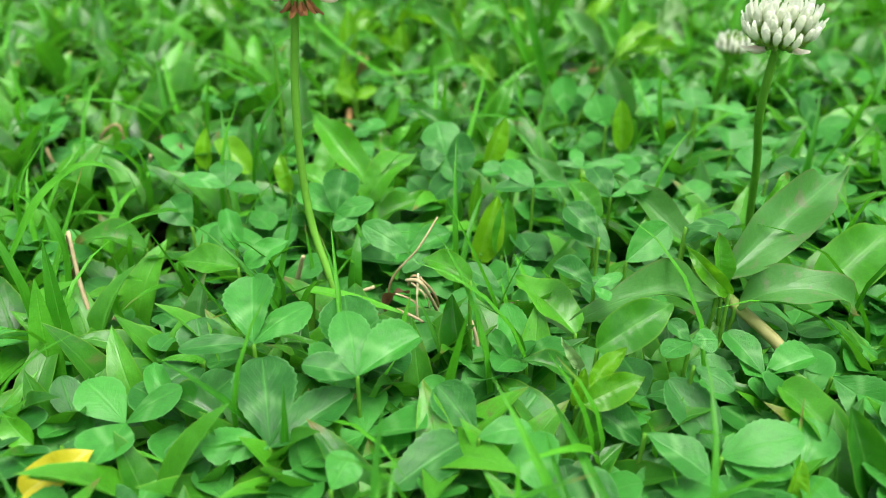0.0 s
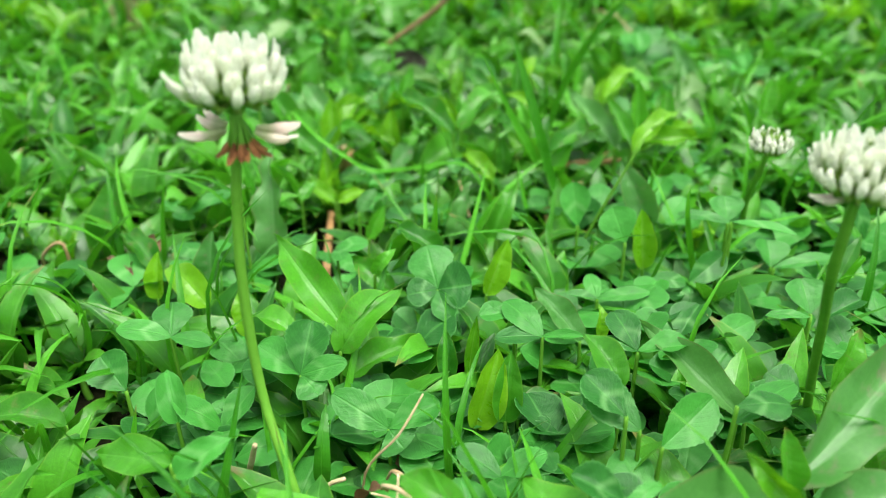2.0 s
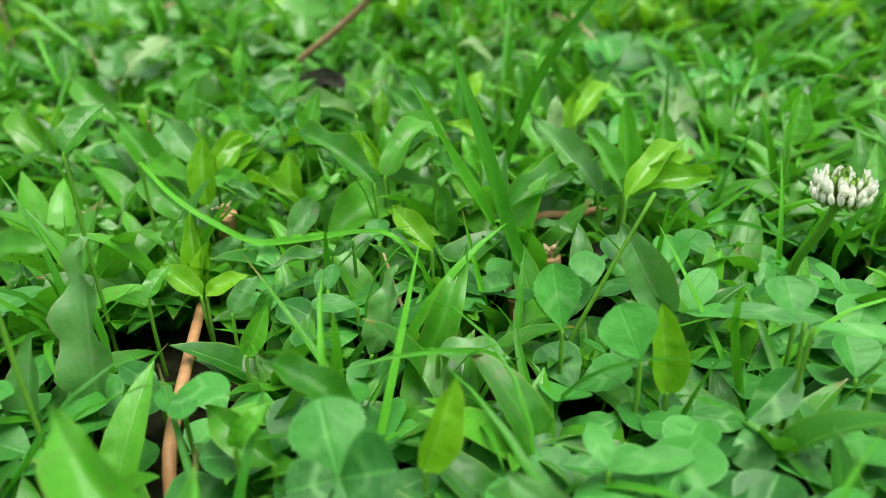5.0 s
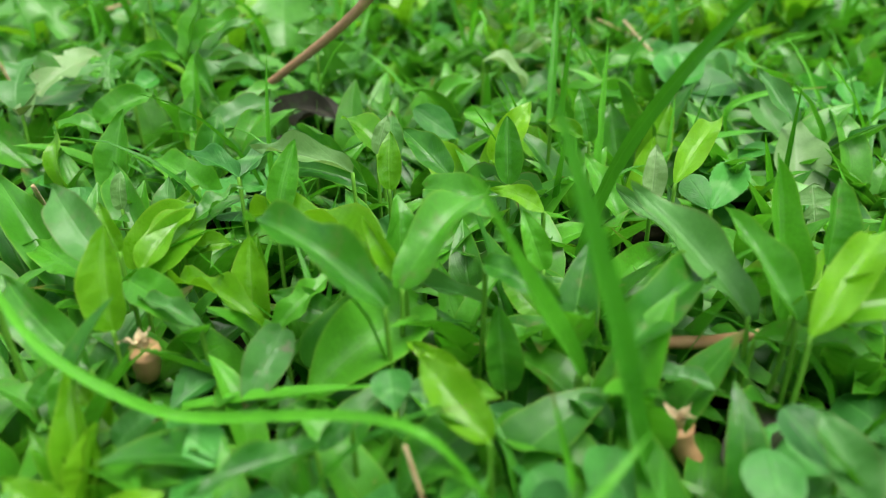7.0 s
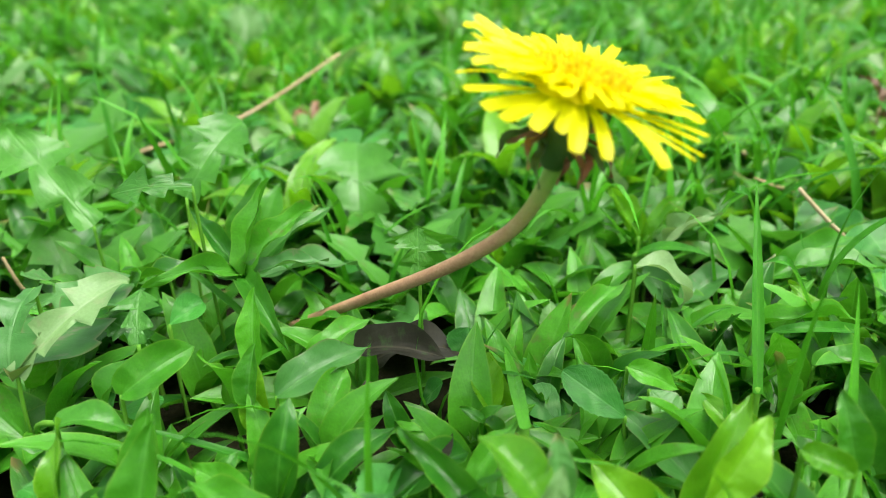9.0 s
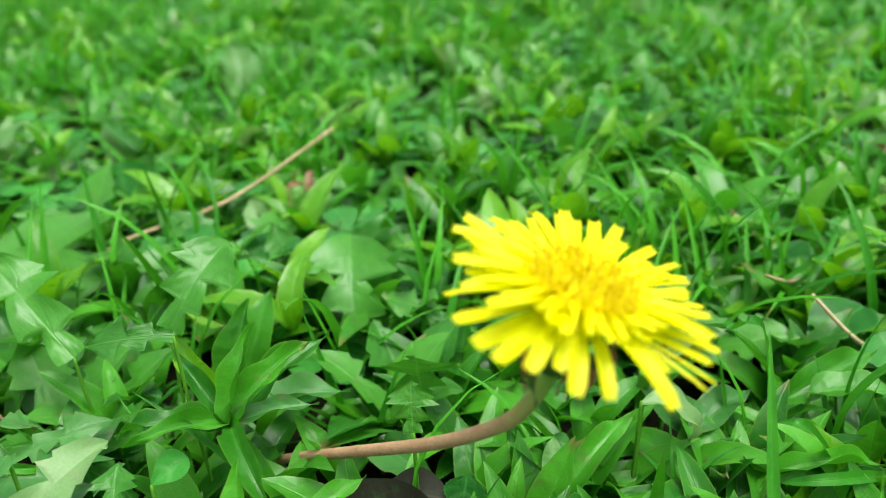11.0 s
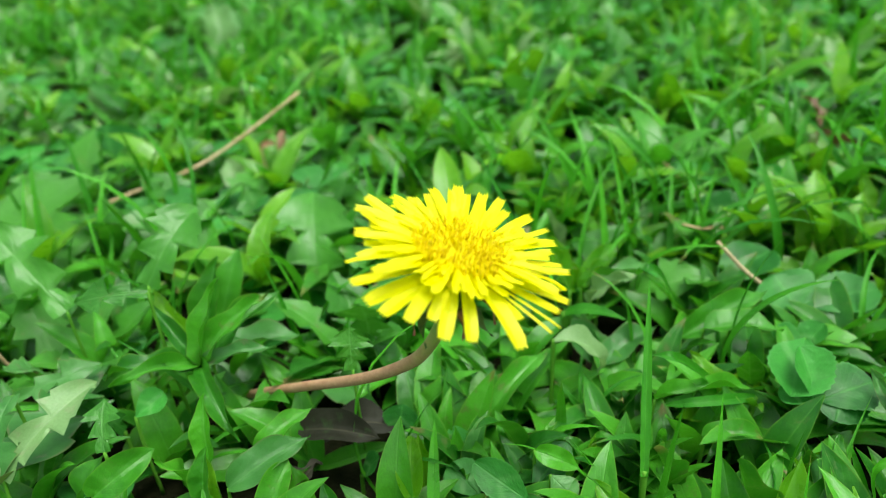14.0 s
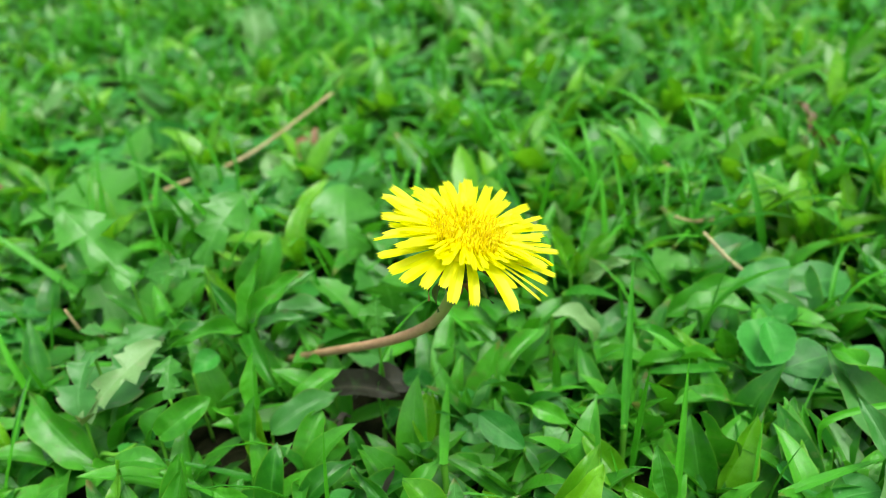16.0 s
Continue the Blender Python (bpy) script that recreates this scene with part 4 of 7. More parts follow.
leaf_at("lobed", (0.0285, 0.4707, 0.0200), (0.0083, 0.4689, 0.0300), 0.60, LOBED, 1, -21)
leaf_at("lobed", (0.0179, 0.4345, 0.0180), (0.0171, 0.4278, 0.0360), 1.00, LOBED, 0, -1)
leaf_at("lobed", (-0.0451, 0.4112, 0.0160), (-0.0545, 0.4135, 0.0240), 0.70, LOBED, 2, -18)
leaf_at("weed", (-0.0223, 0.3868, 0.0100), (-0.0257, 0.3800, 0.0340), 0.45, LANCE, 0, -3)
leaf_at("weed", (-0.0457, 0.3848, 0.0140), (-0.0380, 0.3904, 0.0300), 0.42, LANCE, 2, 10)
leaf_at("weed", (0.0005, 0.3873, 0.0060), (-0.0009, 0.3917, 0.0180), 0.50, LANCE, 1, -3)
leaf_at("weed", (0.0081, 0.4310, 0.0080), (0.0206, 0.4086, 0.0140), 0.50, GREY, 1, 11)
leaf_at("clover", (0.0146, 0.3954, 0.0080), (0.0195, 0.3947, 0.0140), 0.85, CLOVER, 0, 15)
leaf_at("lobed", (-0.0409, 0.4936, 0.0140), (-0.0539, 0.4936, 0.0320), 0.70, LOBED, 0, -14)
leaf_at("lobed", (-0.0170, 0.5089, 0.0140), (-0.0270, 0.5167, 0.0340), 0.70, LOBED, 1, -10)
leaf_at("lobed", (-0.0646, 0.4694, 0.0120), (-0.0716, 0.4668, 0.0280), 0.80, LOBED, 2, -10)
leaf_at("lobed", (0.0125, 0.4781, 0.0120), (0.0241, 0.4645, 0.0300), 0.70, LOBED, 0, 11)
ribbon_at([(0.1132, 0.4481, 0.0040), (0.1003, 0.4286, 0.0300), (0.0936, 0.4207, 0.0420), (0.0897, 0.4198, 0.0440), (0.0897, 0.4262, 0.0380)], 0.0026)
ribbon_at([(0.1124, 0.4096, 0.0060), (0.1015, 0.4003, 0.0220), (0.0912, 0.3912, 0.0360), (0.0855, 0.3871, 0.0420), (0.0826, 0.3905, 0.0400)], 0.0028)
ribbon_at([(0.1109, 0.3953, 0.0200), (0.0972, 0.3913, 0.0240), (0.0881, 0.3937, 0.0220)], 0.0026)
blade_at((0.0835, 0.3864, 0.0100), (0.0663, 0.3794, 0.0260), 0.0030, 2, -17)
blade_at((0.0868, 0.3915, 0.0100), (0.0805, 0.3742, 0.0340), 0.0026, 0, -5)
leaf_at("weed", (0.0859, 0.3797, 0.0040), (0.0774, 0.3710, 0.0320), 0.17, LANCE, 3, -7)
blade_at((0.0732, 0.4350, 0.0220), (0.0876, 0.4225, 0.0260), 0.0048, 1, 18)
leaf_at("weed", (0.0811, 0.4388, 0.0220), (0.0915, 0.4309, 0.0340), 0.30, PALE, 1, 14)
leaf_at("weed", (0.0654, 0.4129, 0.0300), (0.0773, 0.4139, 0.0160), 0.42, PALE, 5, 15)
blade_at((0.0641, 0.3975, 0.0080), (0.0628, 0.3920, 0.0340), 0.0030, 3, -1)
blade_at((0.0584, 0.3939, 0.0120), (0.0703, 0.3846, 0.0260), 0.0030, 1, 14)
straw([(0.1374, 0.4780, 0.0180), (0.1246, 0.4675, 0.0260), (0.1168, 0.4648, 0.0300)], 0.0005)
straw([(-0.0822, 0.4469, 0.0120), (-0.0832, 0.4385, 0.0200), (-0.0854, 0.4372, 0.0300)], 0.0005)
straw([(-0.0599, 0.3848, 0.0160), (-0.0520, 0.3786, 0.0220), (-0.0494, 0.3841, 0.0200)], 0.0006, STALK)
ribbon_at([(-0.0258, 0.2779, 0.0380), (-0.0168, 0.2675, 0.0330), (-0.0075, 0.2639, 0.0270), (0.0006, 0.2642, 0.0220), (0.0130, 0.2603, 0.0240), (0.0233, 0.2540, 0.0280), (0.0309, 0.2475, 0.0300), (0.0367, 0.2473, 0.0220), (0.0451, 0.2484, 0.0060)], 0.0016)
straw([(0.0640, 0.2263, 0.0140), (0.0784, 0.2268, 0.0456)], 0.0005, STALK)
blade_at((0.0765, 0.3634, 0.0140), (0.0776, 0.3594, 0.0541), 0.0020, 3, 0)
blade_at((0.1090, 0.3730, 0.0140), (0.1107, 0.3730, 0.0308), 0.0014, 0, 0)
ribbon_at([(0.1235, 0.3647, 0.0160), (0.1216, 0.3647, 0.0261), (0.1321, 0.3647, 0.0303), (0.1483, 0.3647, 0.0311)], 0.0018)
straw([(0.0340, 0.2466, 0.0060), (0.0315, 0.2502, 0.0140), (0.0290, 0.2551, 0.0220)], 0.0004)
stub_at((-0.0123, 0.2900, 0.0100), (-0.0086, 0.2811, 0.0220), 0.0016)
stub_at((0.0724, 0.2608, 0.0060), (0.0690, 0.2623, 0.0140), 0.0016)
stub_at((0.0579, 0.2457, 0.0040), (0.0584, 0.2479, 0.0120), 0.0018)
scraps_at((0.0106, 0.2667, 0.0080), 2, 0.0060, 1)
straw([(-0.0367, 0.3357, 0.0140), (-0.0363, 0.3271, 0.0260), (-0.0326, 0.3151, 0.0360)], 0.0005)
straw([(0.0060, 0.1332, 0.0180), (0.0126, 0.1325, 0.0280), (0.0170, 0.1361, 0.0340)], 0.00025)
straw([(0.0175, 0.1338, 0.0080), (0.0161, 0.1291, 0.0180), (0.0119, 0.1277, 0.0240), (0.0102, 0.1298, 0.0200)], 0.00031)
straw([(0.0130, 0.1366, 0.0060), (0.0140, 0.1336, 0.0140), (0.0109, 0.1337, 0.0180)], 0.00025)
straw([(0.0150, 0.1279, 0.0060), (0.0122, 0.1277, 0.0160), (0.0075, 0.1266, 0.0200)], 0.00025)
straw([(0.0163, 0.1310, 0.0060), (0.0132, 0.1243, 0.0260)], 0.00019)
straw([(0.0097, 0.1223, 0.0040), (0.0126, 0.1205, 0.0120), (0.0118, 0.1214, 0.0160)], 0.00031)
straw([(0.0057, 0.1308, 0.0080), (0.0150, 0.1255, 0.0120)], 0.00025)
straw([(0.0243, 0.1317, 0.0100), (0.0290, 0.1262, 0.0160), (0.0344, 0.1230, 0.0200)], 0.00037)
straw([(-0.0018, 0.1333, 0.0140), (0.0024, 0.1321, 0.0180)], 0.00050)
straw([(0.0259, 0.1186, 0.0060), (0.0250, 0.1197, 0.0140)], 0.00031)
straw([(-0.0171, 0.1388, 0.0120), (-0.0149, 0.1360, 0.0200), (-0.0131, 0.1330, 0.0260)], 0.0006)
scraps_at((0.0070, 0.1330, 0.0080), 4, 0.0090, 2)
straw([(-0.0744, 0.1353, 0.0060), (-0.0660, 0.1336, 0.0080), (-0.0561, 0.1321, 0.0100)], 0.0010)
straw([(-0.0718, 0.1455, 0.0120), (-0.0690, 0.1414, 0.0220), (-0.0659, 0.1370, 0.0300)], 0.0004)
scraps_at((-0.0629, 0.2165, 0.0140), 8, 0.0075, 3)
straw([(-0.1009, 0.2106, 0.0080), (-0.0994, 0.2043, 0.0160), (-0.1004, 0.2051, 0.0200)], 0.0006)
straw([(-0.0706, 0.2060, 0.0120), (-0.0690, 0.2035, 0.0180)], 0.0006)
scraps_at((0.0078, 0.1778, 0.0060), 3, 0.0070, 4)
scraps_at((-0.1520, 0.4980, 0.0360), 14, 0.0200, 5)
straw([(0.0718, 0.1897, 0.0060), (0.0712, 0.1942, 0.0100), (0.0707, 0.1971, 0.0120)], 0.0006)
straw([(-0.0837, 0.2213, 0.0200), (-0.0907, 0.2225, 0.0160), (-0.0926, 0.2250, 0.0080)], 0.0005)
scraps_at((-0.0214, 0.5628, 0.0260), 2, 0.0100, 6)
scraps_at((0.1986, 0.5266, 0.0300), 3, 0.0150, 7)
straw([(0.1349, 0.5039, 0.0180), (0.1305, 0.5060, 0.0260), (0.1263, 0.5114, 0.0300)], 0.0007)
leaf_at("weed", (0.0826, 0.4422, 0.0200), (0.0967, 0.4391, 0.0300), 0.32, PALE, 0, 19)
leaf_at("weed", (0.0803, 0.4790, 0.0160), (0.0757, 0.4762, 0.0340), 0.30, PALE, 3, -6)
leaf_at("weed", (0.1397, 0.3833, 0.0080), (0.1260, 0.3756, 0.0400), 0.30, LANCE, 2, -9)
leaf_at("weed", (0.0975, 0.3672, 0.0060), (0.0905, 0.3618, 0.0360), 0.36, LANCE, 3, -5)
leaf_at("weed", (-0.0736, 0.7366, 0.0200), (-0.0800, 0.7657, 0.0500), 0.50, PALE, 1, -4)
leaf_at("weed", (-0.1144, 0.6517, 0.0200), (-0.1228, 0.6623, 0.0350), 0.40, PALE, 0, -10)
leaf_at("clover", (0.1255, 0.4032, 0.0300), (0.1152, 0.3880, 0.0260), 0.80, CLOVER, 1, -13)
leaf_at("clover", (0.1330, 0.3948, 0.0260), (0.1236, 0.3828, 0.0220), 0.80, CLOVER, 2, -14)
claim(-0.011, 0.076, 0.010)
claim(-0.018, 0.100, 0.010)
claim(-0.003, 0.091, 0.010)
claim(0.002, 0.094, 0.010)
claim(0.018, 0.075, 0.008)
claim(0.027, 0.081, 0.008)
claim(0.015, 0.078, 0.008)
claim(0.048, 0.084, 0.008)
claim(0.057, 0.079, 0.008)
claim(0.062, 0.087, 0.008)
claim(0.073, 0.081, 0.008)
claim(0.085, 0.100, 0.008)
claim(0.068, 0.096, 0.008)
claim(0.067, 0.102, 0.010)
claim(0.041, 0.090, 0.008)
claim(0.045, 0.092, 0.008)
claim(0.046, 0.090, 0.008)
claim(0.093, 0.091, 0.008)
claim(0.086, 0.089, 0.008)
claim(0.086, 0.118, 0.008)
claim(0.083, 0.106, 0.008)
claim(0.063, 0.115, 0.008)
claim(0.074, 0.116, 0.008)
claim(0.054, 0.101, 0.008)
claim(-0.066, 0.116, 0.008)
claim(-0.047, 0.127, 0.008)
claim(-0.046, 0.129, 0.008)
claim(-0.050, 0.108, 0.008)
claim(-0.058, 0.140, 0.008)
claim(-0.027, 0.128, 0.010)
claim(0.087, 0.078, 0.008)
claim(-0.047, 0.076, 0.008)
claim(-0.063, 0.096, 0.008)
claim(-0.038, 0.095, 0.008)
claim(-0.007, 0.153, 0.010)
claim(-0.006, 0.165, 0.008)
claim(0.011, 0.140, 0.010)
claim(0.031, 0.150, 0.008)
claim(0.028, 0.167, 0.008)
claim(0.035, 0.156, 0.008)
claim(-0.007, 0.172, 0.008)
claim(0.008, 0.183, 0.008)
claim(0.009, 0.163, 0.008)
claim(0.005, 0.170, 0.008)
claim(0.034, 0.205, 0.008)
claim(0.034, 0.183, 0.008)
claim(0.019, 0.178, 0.010)
claim(0.041, 0.159, 0.010)
claim(0.046, 0.175, 0.008)
claim(0.060, 0.152, 0.010)
claim(0.055, 0.133, 0.010)
claim(0.062, 0.115, 0.010)
claim(0.061, 0.120, 0.008)
claim(0.073, 0.202, 0.008)
claim(0.098, 0.210, 0.010)
claim(0.098, 0.163, 0.008)
claim(0.085, 0.182, 0.010)
claim(0.101, 0.151, 0.008)
claim(-0.038, 0.168, 0.010)
claim(-0.030, 0.181, 0.008)
claim(-0.039, 0.212, 0.008)
claim(-0.071, 0.230, 0.008)
claim(-0.021, 0.198, 0.008)
claim(-0.052, 0.204, 0.008)
claim(-0.041, 0.198, 0.008)
claim(0.125, 0.216, 0.010)
claim(-0.014, 0.265, 0.008)
claim(-0.017, 0.259, 0.008)
claim(-0.007, 0.257, 0.008)
claim(-0.011, 0.261, 0.008)
claim(-0.010, 0.258, 0.008)
claim(-0.017, 0.262, 0.008)
claim(-0.008, 0.183, 0.008)
claim(-0.030, 0.246, 0.008)
claim(-0.039, 0.211, 0.008)
claim(-0.037, 0.226, 0.008)
claim(-0.010, 0.182, 0.008)
claim(-0.046, 0.226, 0.010)
claim(-0.008, 0.213, 0.010)
claim(0.029, 0.228, 0.008)
claim(0.081, 0.239, 0.008)
claim(0.061, 0.228, 0.008)
claim(0.044, 0.189, 0.008)
claim(0.064, 0.191, 0.008)
claim(0.121, 0.216, 0.010)
claim(0.097, 0.211, 0.010)
claim(-0.018, 0.266, 0.008)
claim(-0.009, 0.316, 0.008)
claim(-0.020, 0.314, 0.008)
claim(0.023, 0.289, 0.008)
claim(0.029, 0.297, 0.008)
claim(0.027, 0.290, 0.008)
claim(0.034, 0.296, 0.008)
claim(0.042, 0.287, 0.008)
claim(0.025, 0.284, 0.008)
claim(0.036, 0.271, 0.008)
claim(0.044, 0.273, 0.008)
claim(0.042, 0.266, 0.008)
claim(0.037, 0.282, 0.008)
claim(0.089, 0.285, 0.008)
claim(0.095, 0.279, 0.008)
claim(0.096, 0.276, 0.008)
claim(0.078, 0.288, 0.008)
claim(0.073, 0.277, 0.008)
claim(0.112, 0.284, 0.008)
claim(0.009, 0.295, 0.008)
claim(0.000, 0.299, 0.008)
claim(0.009, 0.285, 0.008)
claim(-0.014, 0.288, 0.008)
claim(-0.006, 0.305, 0.008)
claim(-0.017, 0.286, 0.008)
claim(-0.006, 0.290, 0.008)
claim(-0.028, 0.353, 0.008)
claim(0.014, 0.290, 0.008)
claim(-0.014, 0.318, 0.008)
claim(-0.001, 0.275, 0.008)
claim(-0.012, 0.267, 0.008)
claim(0.028, 0.320, 0.008)
claim(0.020, 0.326, 0.008)
claim(0.052, 0.284, 0.008)
claim(0.089, 0.315, 0.008)
claim(-0.008, 0.337, 0.008)
claim(-0.029, 0.419, 0.008)
claim(-0.019, 0.417, 0.008)
claim(-0.014, 0.419, 0.008)
claim(-0.013, 0.415, 0.008)
claim(-0.032, 0.409, 0.008)
claim(-0.017, 0.403, 0.008)
claim(-0.017, 0.394, 0.008)
claim(-0.015, 0.381, 0.008)
claim(-0.010, 0.374, 0.008)
claim(-0.030, 0.361, 0.008)
claim(-0.041, 0.390, 0.008)
claim(0.016, 0.404, 0.008)
claim(-0.000, 0.390, 0.008)
claim(-0.004, 0.379, 0.008)
claim(-0.001, 0.399, 0.008)
claim(0.016, 0.398, 0.008)
claim(0.047, 0.415, 0.008)
claim(0.041, 0.417, 0.008)
claim(0.054, 0.419, 0.008)
claim(0.079, 0.436, 0.008)
claim(0.095, 0.437, 0.008)
claim(0.097, 0.456, 0.008)
claim(0.076, 0.460, 0.008)
claim(0.086, 0.448, 0.008)
claim(0.120, 0.422, 0.008)
claim(0.060, 0.344, 0.008)
claim(0.072, 0.362, 0.008)
claim(0.086, 0.362, 0.008)
claim(0.054, 0.364, 0.008)
claim(0.054, 0.390, 0.010)
claim(0.027, 0.382, 0.008)
claim(0.004, 0.368, 0.008)
claim(0.121, 0.388, 0.010)
claim(0.137, 0.380, 0.008)
claim(0.186, 0.481, 0.008)
claim(0.097, 0.377, 0.008)
claim(0.064, 0.364, 0.008)
claim(-0.082, 0.781, 0.008)
claim(-0.118, 0.654, 0.008)
claim(-0.089, 0.494, 0.016)
claim(-0.100, 0.513, 0.016)
claim(-0.111, 0.532, 0.016)
claim(-0.054, 0.502, 0.016)
claim(-0.048, 0.508, 0.016)
claim(-0.042, 0.514, 0.016)
claim(0.001, 0.478, 0.016)
claim(0.000, 0.488, 0.016)
claim(0.000, 0.498, 0.016)
claim(-0.055, 0.418, 0.016)
claim(-0.057, 0.403, 0.016)
claim(-0.060, 0.388, 0.016)
claim(-0.068, 0.426, 0.016)
claim(-0.070, 0.422, 0.016)
claim(-0.072, 0.419, 0.016)
claim(0.024, 0.470, 0.016)
claim(0.017, 0.470, 0.016)
claim(0.010, 0.469, 0.016)
claim(0.018, 0.433, 0.016)
claim(0.017, 0.431, 0.016)
claim(0.017, 0.428, 0.016)
claim(-0.047, 0.412, 0.016)
claim(-0.050, 0.412, 0.016)
claim(-0.054, 0.413, 0.016)
claim(-0.023, 0.385, 0.006)
claim(-0.024, 0.383, 0.006)
claim(-0.025, 0.381, 0.006)
claim(-0.044, 0.386, 0.006)
claim(-0.041, 0.388, 0.006)
claim(-0.039, 0.390, 0.006)
claim(0.000, 0.388, 0.006)
claim(-0.000, 0.390, 0.006)
claim(-0.001, 0.391, 0.006)
claim(-0.008, 0.405, 0.006)
claim(-0.006, 0.409, 0.006)
claim(-0.005, 0.413, 0.006)
claim(0.011, 0.427, 0.006)
claim(0.015, 0.419, 0.006)
claim(0.019, 0.411, 0.006)
claim(0.016, 0.395, 0.006)
claim(0.017, 0.395, 0.006)
claim(0.019, 0.395, 0.006)
claim(-0.044, 0.494, 0.016)
claim(-0.048, 0.494, 0.016)
claim(-0.053, 0.494, 0.016)
claim(-0.019, 0.511, 0.016)
claim(-0.023, 0.513, 0.016)
claim(-0.026, 0.516, 0.016)
claim(-0.066, 0.469, 0.016)
claim(-0.068, 0.468, 0.016)
claim(-0.071, 0.467, 0.016)
claim(0.015, 0.475, 0.016)
claim(0.019, 0.471, 0.016)
claim(0.023, 0.466, 0.016)
claim(0.084, 0.378, 0.006)
claim(0.081, 0.375, 0.006)
claim(0.078, 0.372, 0.006)
claim(0.083, 0.437, 0.006)
claim(0.087, 0.434, 0.006)
claim(0.091, 0.432, 0.006)
claim(0.068, 0.413, 0.006)
claim(0.072, 0.413, 0.006)
claim(0.076, 0.414, 0.006)
claim(0.084, 0.420, 0.006)
claim(0.089, 0.420, 0.006)
claim(0.093, 0.420, 0.006)
claim(0.081, 0.262, 0.006)
claim(0.085, 0.262, 0.006)
claim(0.089, 0.263, 0.006)
claim(-0.007, 0.254, 0.006)
claim(-0.005, 0.257, 0.006)
claim(-0.003, 0.259, 0.006)
claim(0.085, 0.442, 0.006)
claim(0.090, 0.441, 0.006)
claim(0.095, 0.439, 0.006)
claim(0.079, 0.478, 0.006)
claim(0.078, 0.477, 0.006)
claim(0.076, 0.476, 0.006)
claim(0.137, 0.382, 0.006)
claim(0.132, 0.379, 0.006)
claim(0.127, 0.376, 0.006)
claim(0.096, 0.366, 0.006)
claim(0.094, 0.364, 0.006)
claim(0.091, 0.362, 0.006)
claim(-0.075, 0.742, 0.006)
claim(-0.077, 0.753, 0.006)
claim(-0.079, 0.763, 0.006)
claim(-0.116, 0.654, 0.006)
claim(-0.119, 0.658, 0.006)
claim(-0.122, 0.661, 0.006)
claim(0.123, 0.400, 0.006)
claim(0.120, 0.395, 0.006)
claim(0.116, 0.390, 0.006)
claim(0.131, 0.392, 0.006)
claim(0.128, 0.388, 0.006)
claim(0.125, 0.384, 0.006)
clear(-0.011, 0.228, 0.008)
clear(-0.012, 0.242, 0.008)
clear(-0.009, 0.212, 0.008)
clear(-0.011, 0.253, 0.012)
clear(-0.002, 0.262, 0.008)
clear(0.016, 0.402, 0.009)
clear(-0.000, 0.388, 0.009)
clear(0.085, 0.262, 0.008)
clear(-0.005, 0.256, 0.008)
clear(-0.061, 0.212, 0.008)
clear(-0.154, 0.496, 0.016)
straw([(-0.100, 0.515, 0.006), (-0.084, 0.522, 0.0265), (-0.045, 0.539, 0.035), (-0.0065, 0.5553, 0.0545)], 0.0008)
straw([(0.1535, 0.452, 0.006), (0.1333, 0.4432, 0.020), (0.121, 0.4477, 0.0328)], 0.0007)
straw([(0.0175, 0.1294, 0.0100), (0.0146, 0.1211, 0.0240), (0.0126, 0.1198, 0.0280), (0.0100, 0.1216, 0.0270)], 0.00043)
straw([(0.0243, 0.1057, 0.0100), (0.0244, 0.1080, 0.0200), (0.0231, 0.1085, 0.0260)], 0.0005)
straw([(0.0129, 0.1229, 0.0100), (0.0122, 0.1215, 0.0190), (0.0126, 0.1241, 0.0270)], 0.00031)
straw([(0.0067, 0.1304, 0.0120), (0.0099, 0.1192, 0.0200), (0.0135, 0.1137, 0.0220)], 0.00037)
clear(0.012, 0.126, 0.012)
clear(-0.0075, 0.4130, 0.0060)
ribbon_at([(0.0640, 0.2530, 0.0080), (0.0560, 0.2478, 0.0270), (0.0515, 0.2457, 0.0430), (0.0440, 0.2490, 0.0690)], 0.0046, "tall arching grass blade standing clear of the leaves")
ribbon_at([(0.0560, 0.2680, 0.0200), (0.0517, 0.2657, 0.0290), (0.0441, 0.2626, 0.0431), (0.0352, 0.2470, 0.0645)], 0.0040, "tall arching grass blade standing clear of the leaves")
ribbon_at([(0.0630, 0.3020, 0.0150), (0.0686, 0.3000, 0.0378), (0.0767, 0.2935, 0.0575), (0.0860, 0.2880, 0.0720)], 0.0026)
leaf_on("weed", (0.0783, 0.1138, 0.0245), (0.1038, 0.1124, 0.0228), 0.0089, GREY, 5, "f")
leaf_on("weed", (0.0758, 0.1162, 0.0251), (0.0436, 0.1112, 0.0222), 0.0076, GREY, 2, "f")
straw([(0.0752, 0.1172, 0.0300), (0.0775, 0.1165, 0.0250), (0.0860, 0.1040, 0.0200), (0.0960, 0.0930, 0.0060)][::-1], 0.0013, RUNNER, "thick pale green weed stem reddening towards its foot")
straw([(-0.0599, 0.1260, 0.0118), (-0.0619, 0.1290, 0.0216), (-0.0627, 0.1320, 0.0338)], 0.0005)
ribbon_at([(-0.0756, 0.1300, 0.0285), (-0.0700, 0.1340, 0.0382), (-0.0657, 0.1380, 0.0426), (-0.0591, 0.1400, 0.0459), (-0.0533, 0.1420, 0.0434)], 0.0017)
ribbon_at([(-0.0660, 0.1300, 0.0163), (-0.0646, 0.1320, 0.0282), (-0.0670, 0.1340, 0.0367), (-0.0748, 0.1380, 0.0398)], 0.0014)
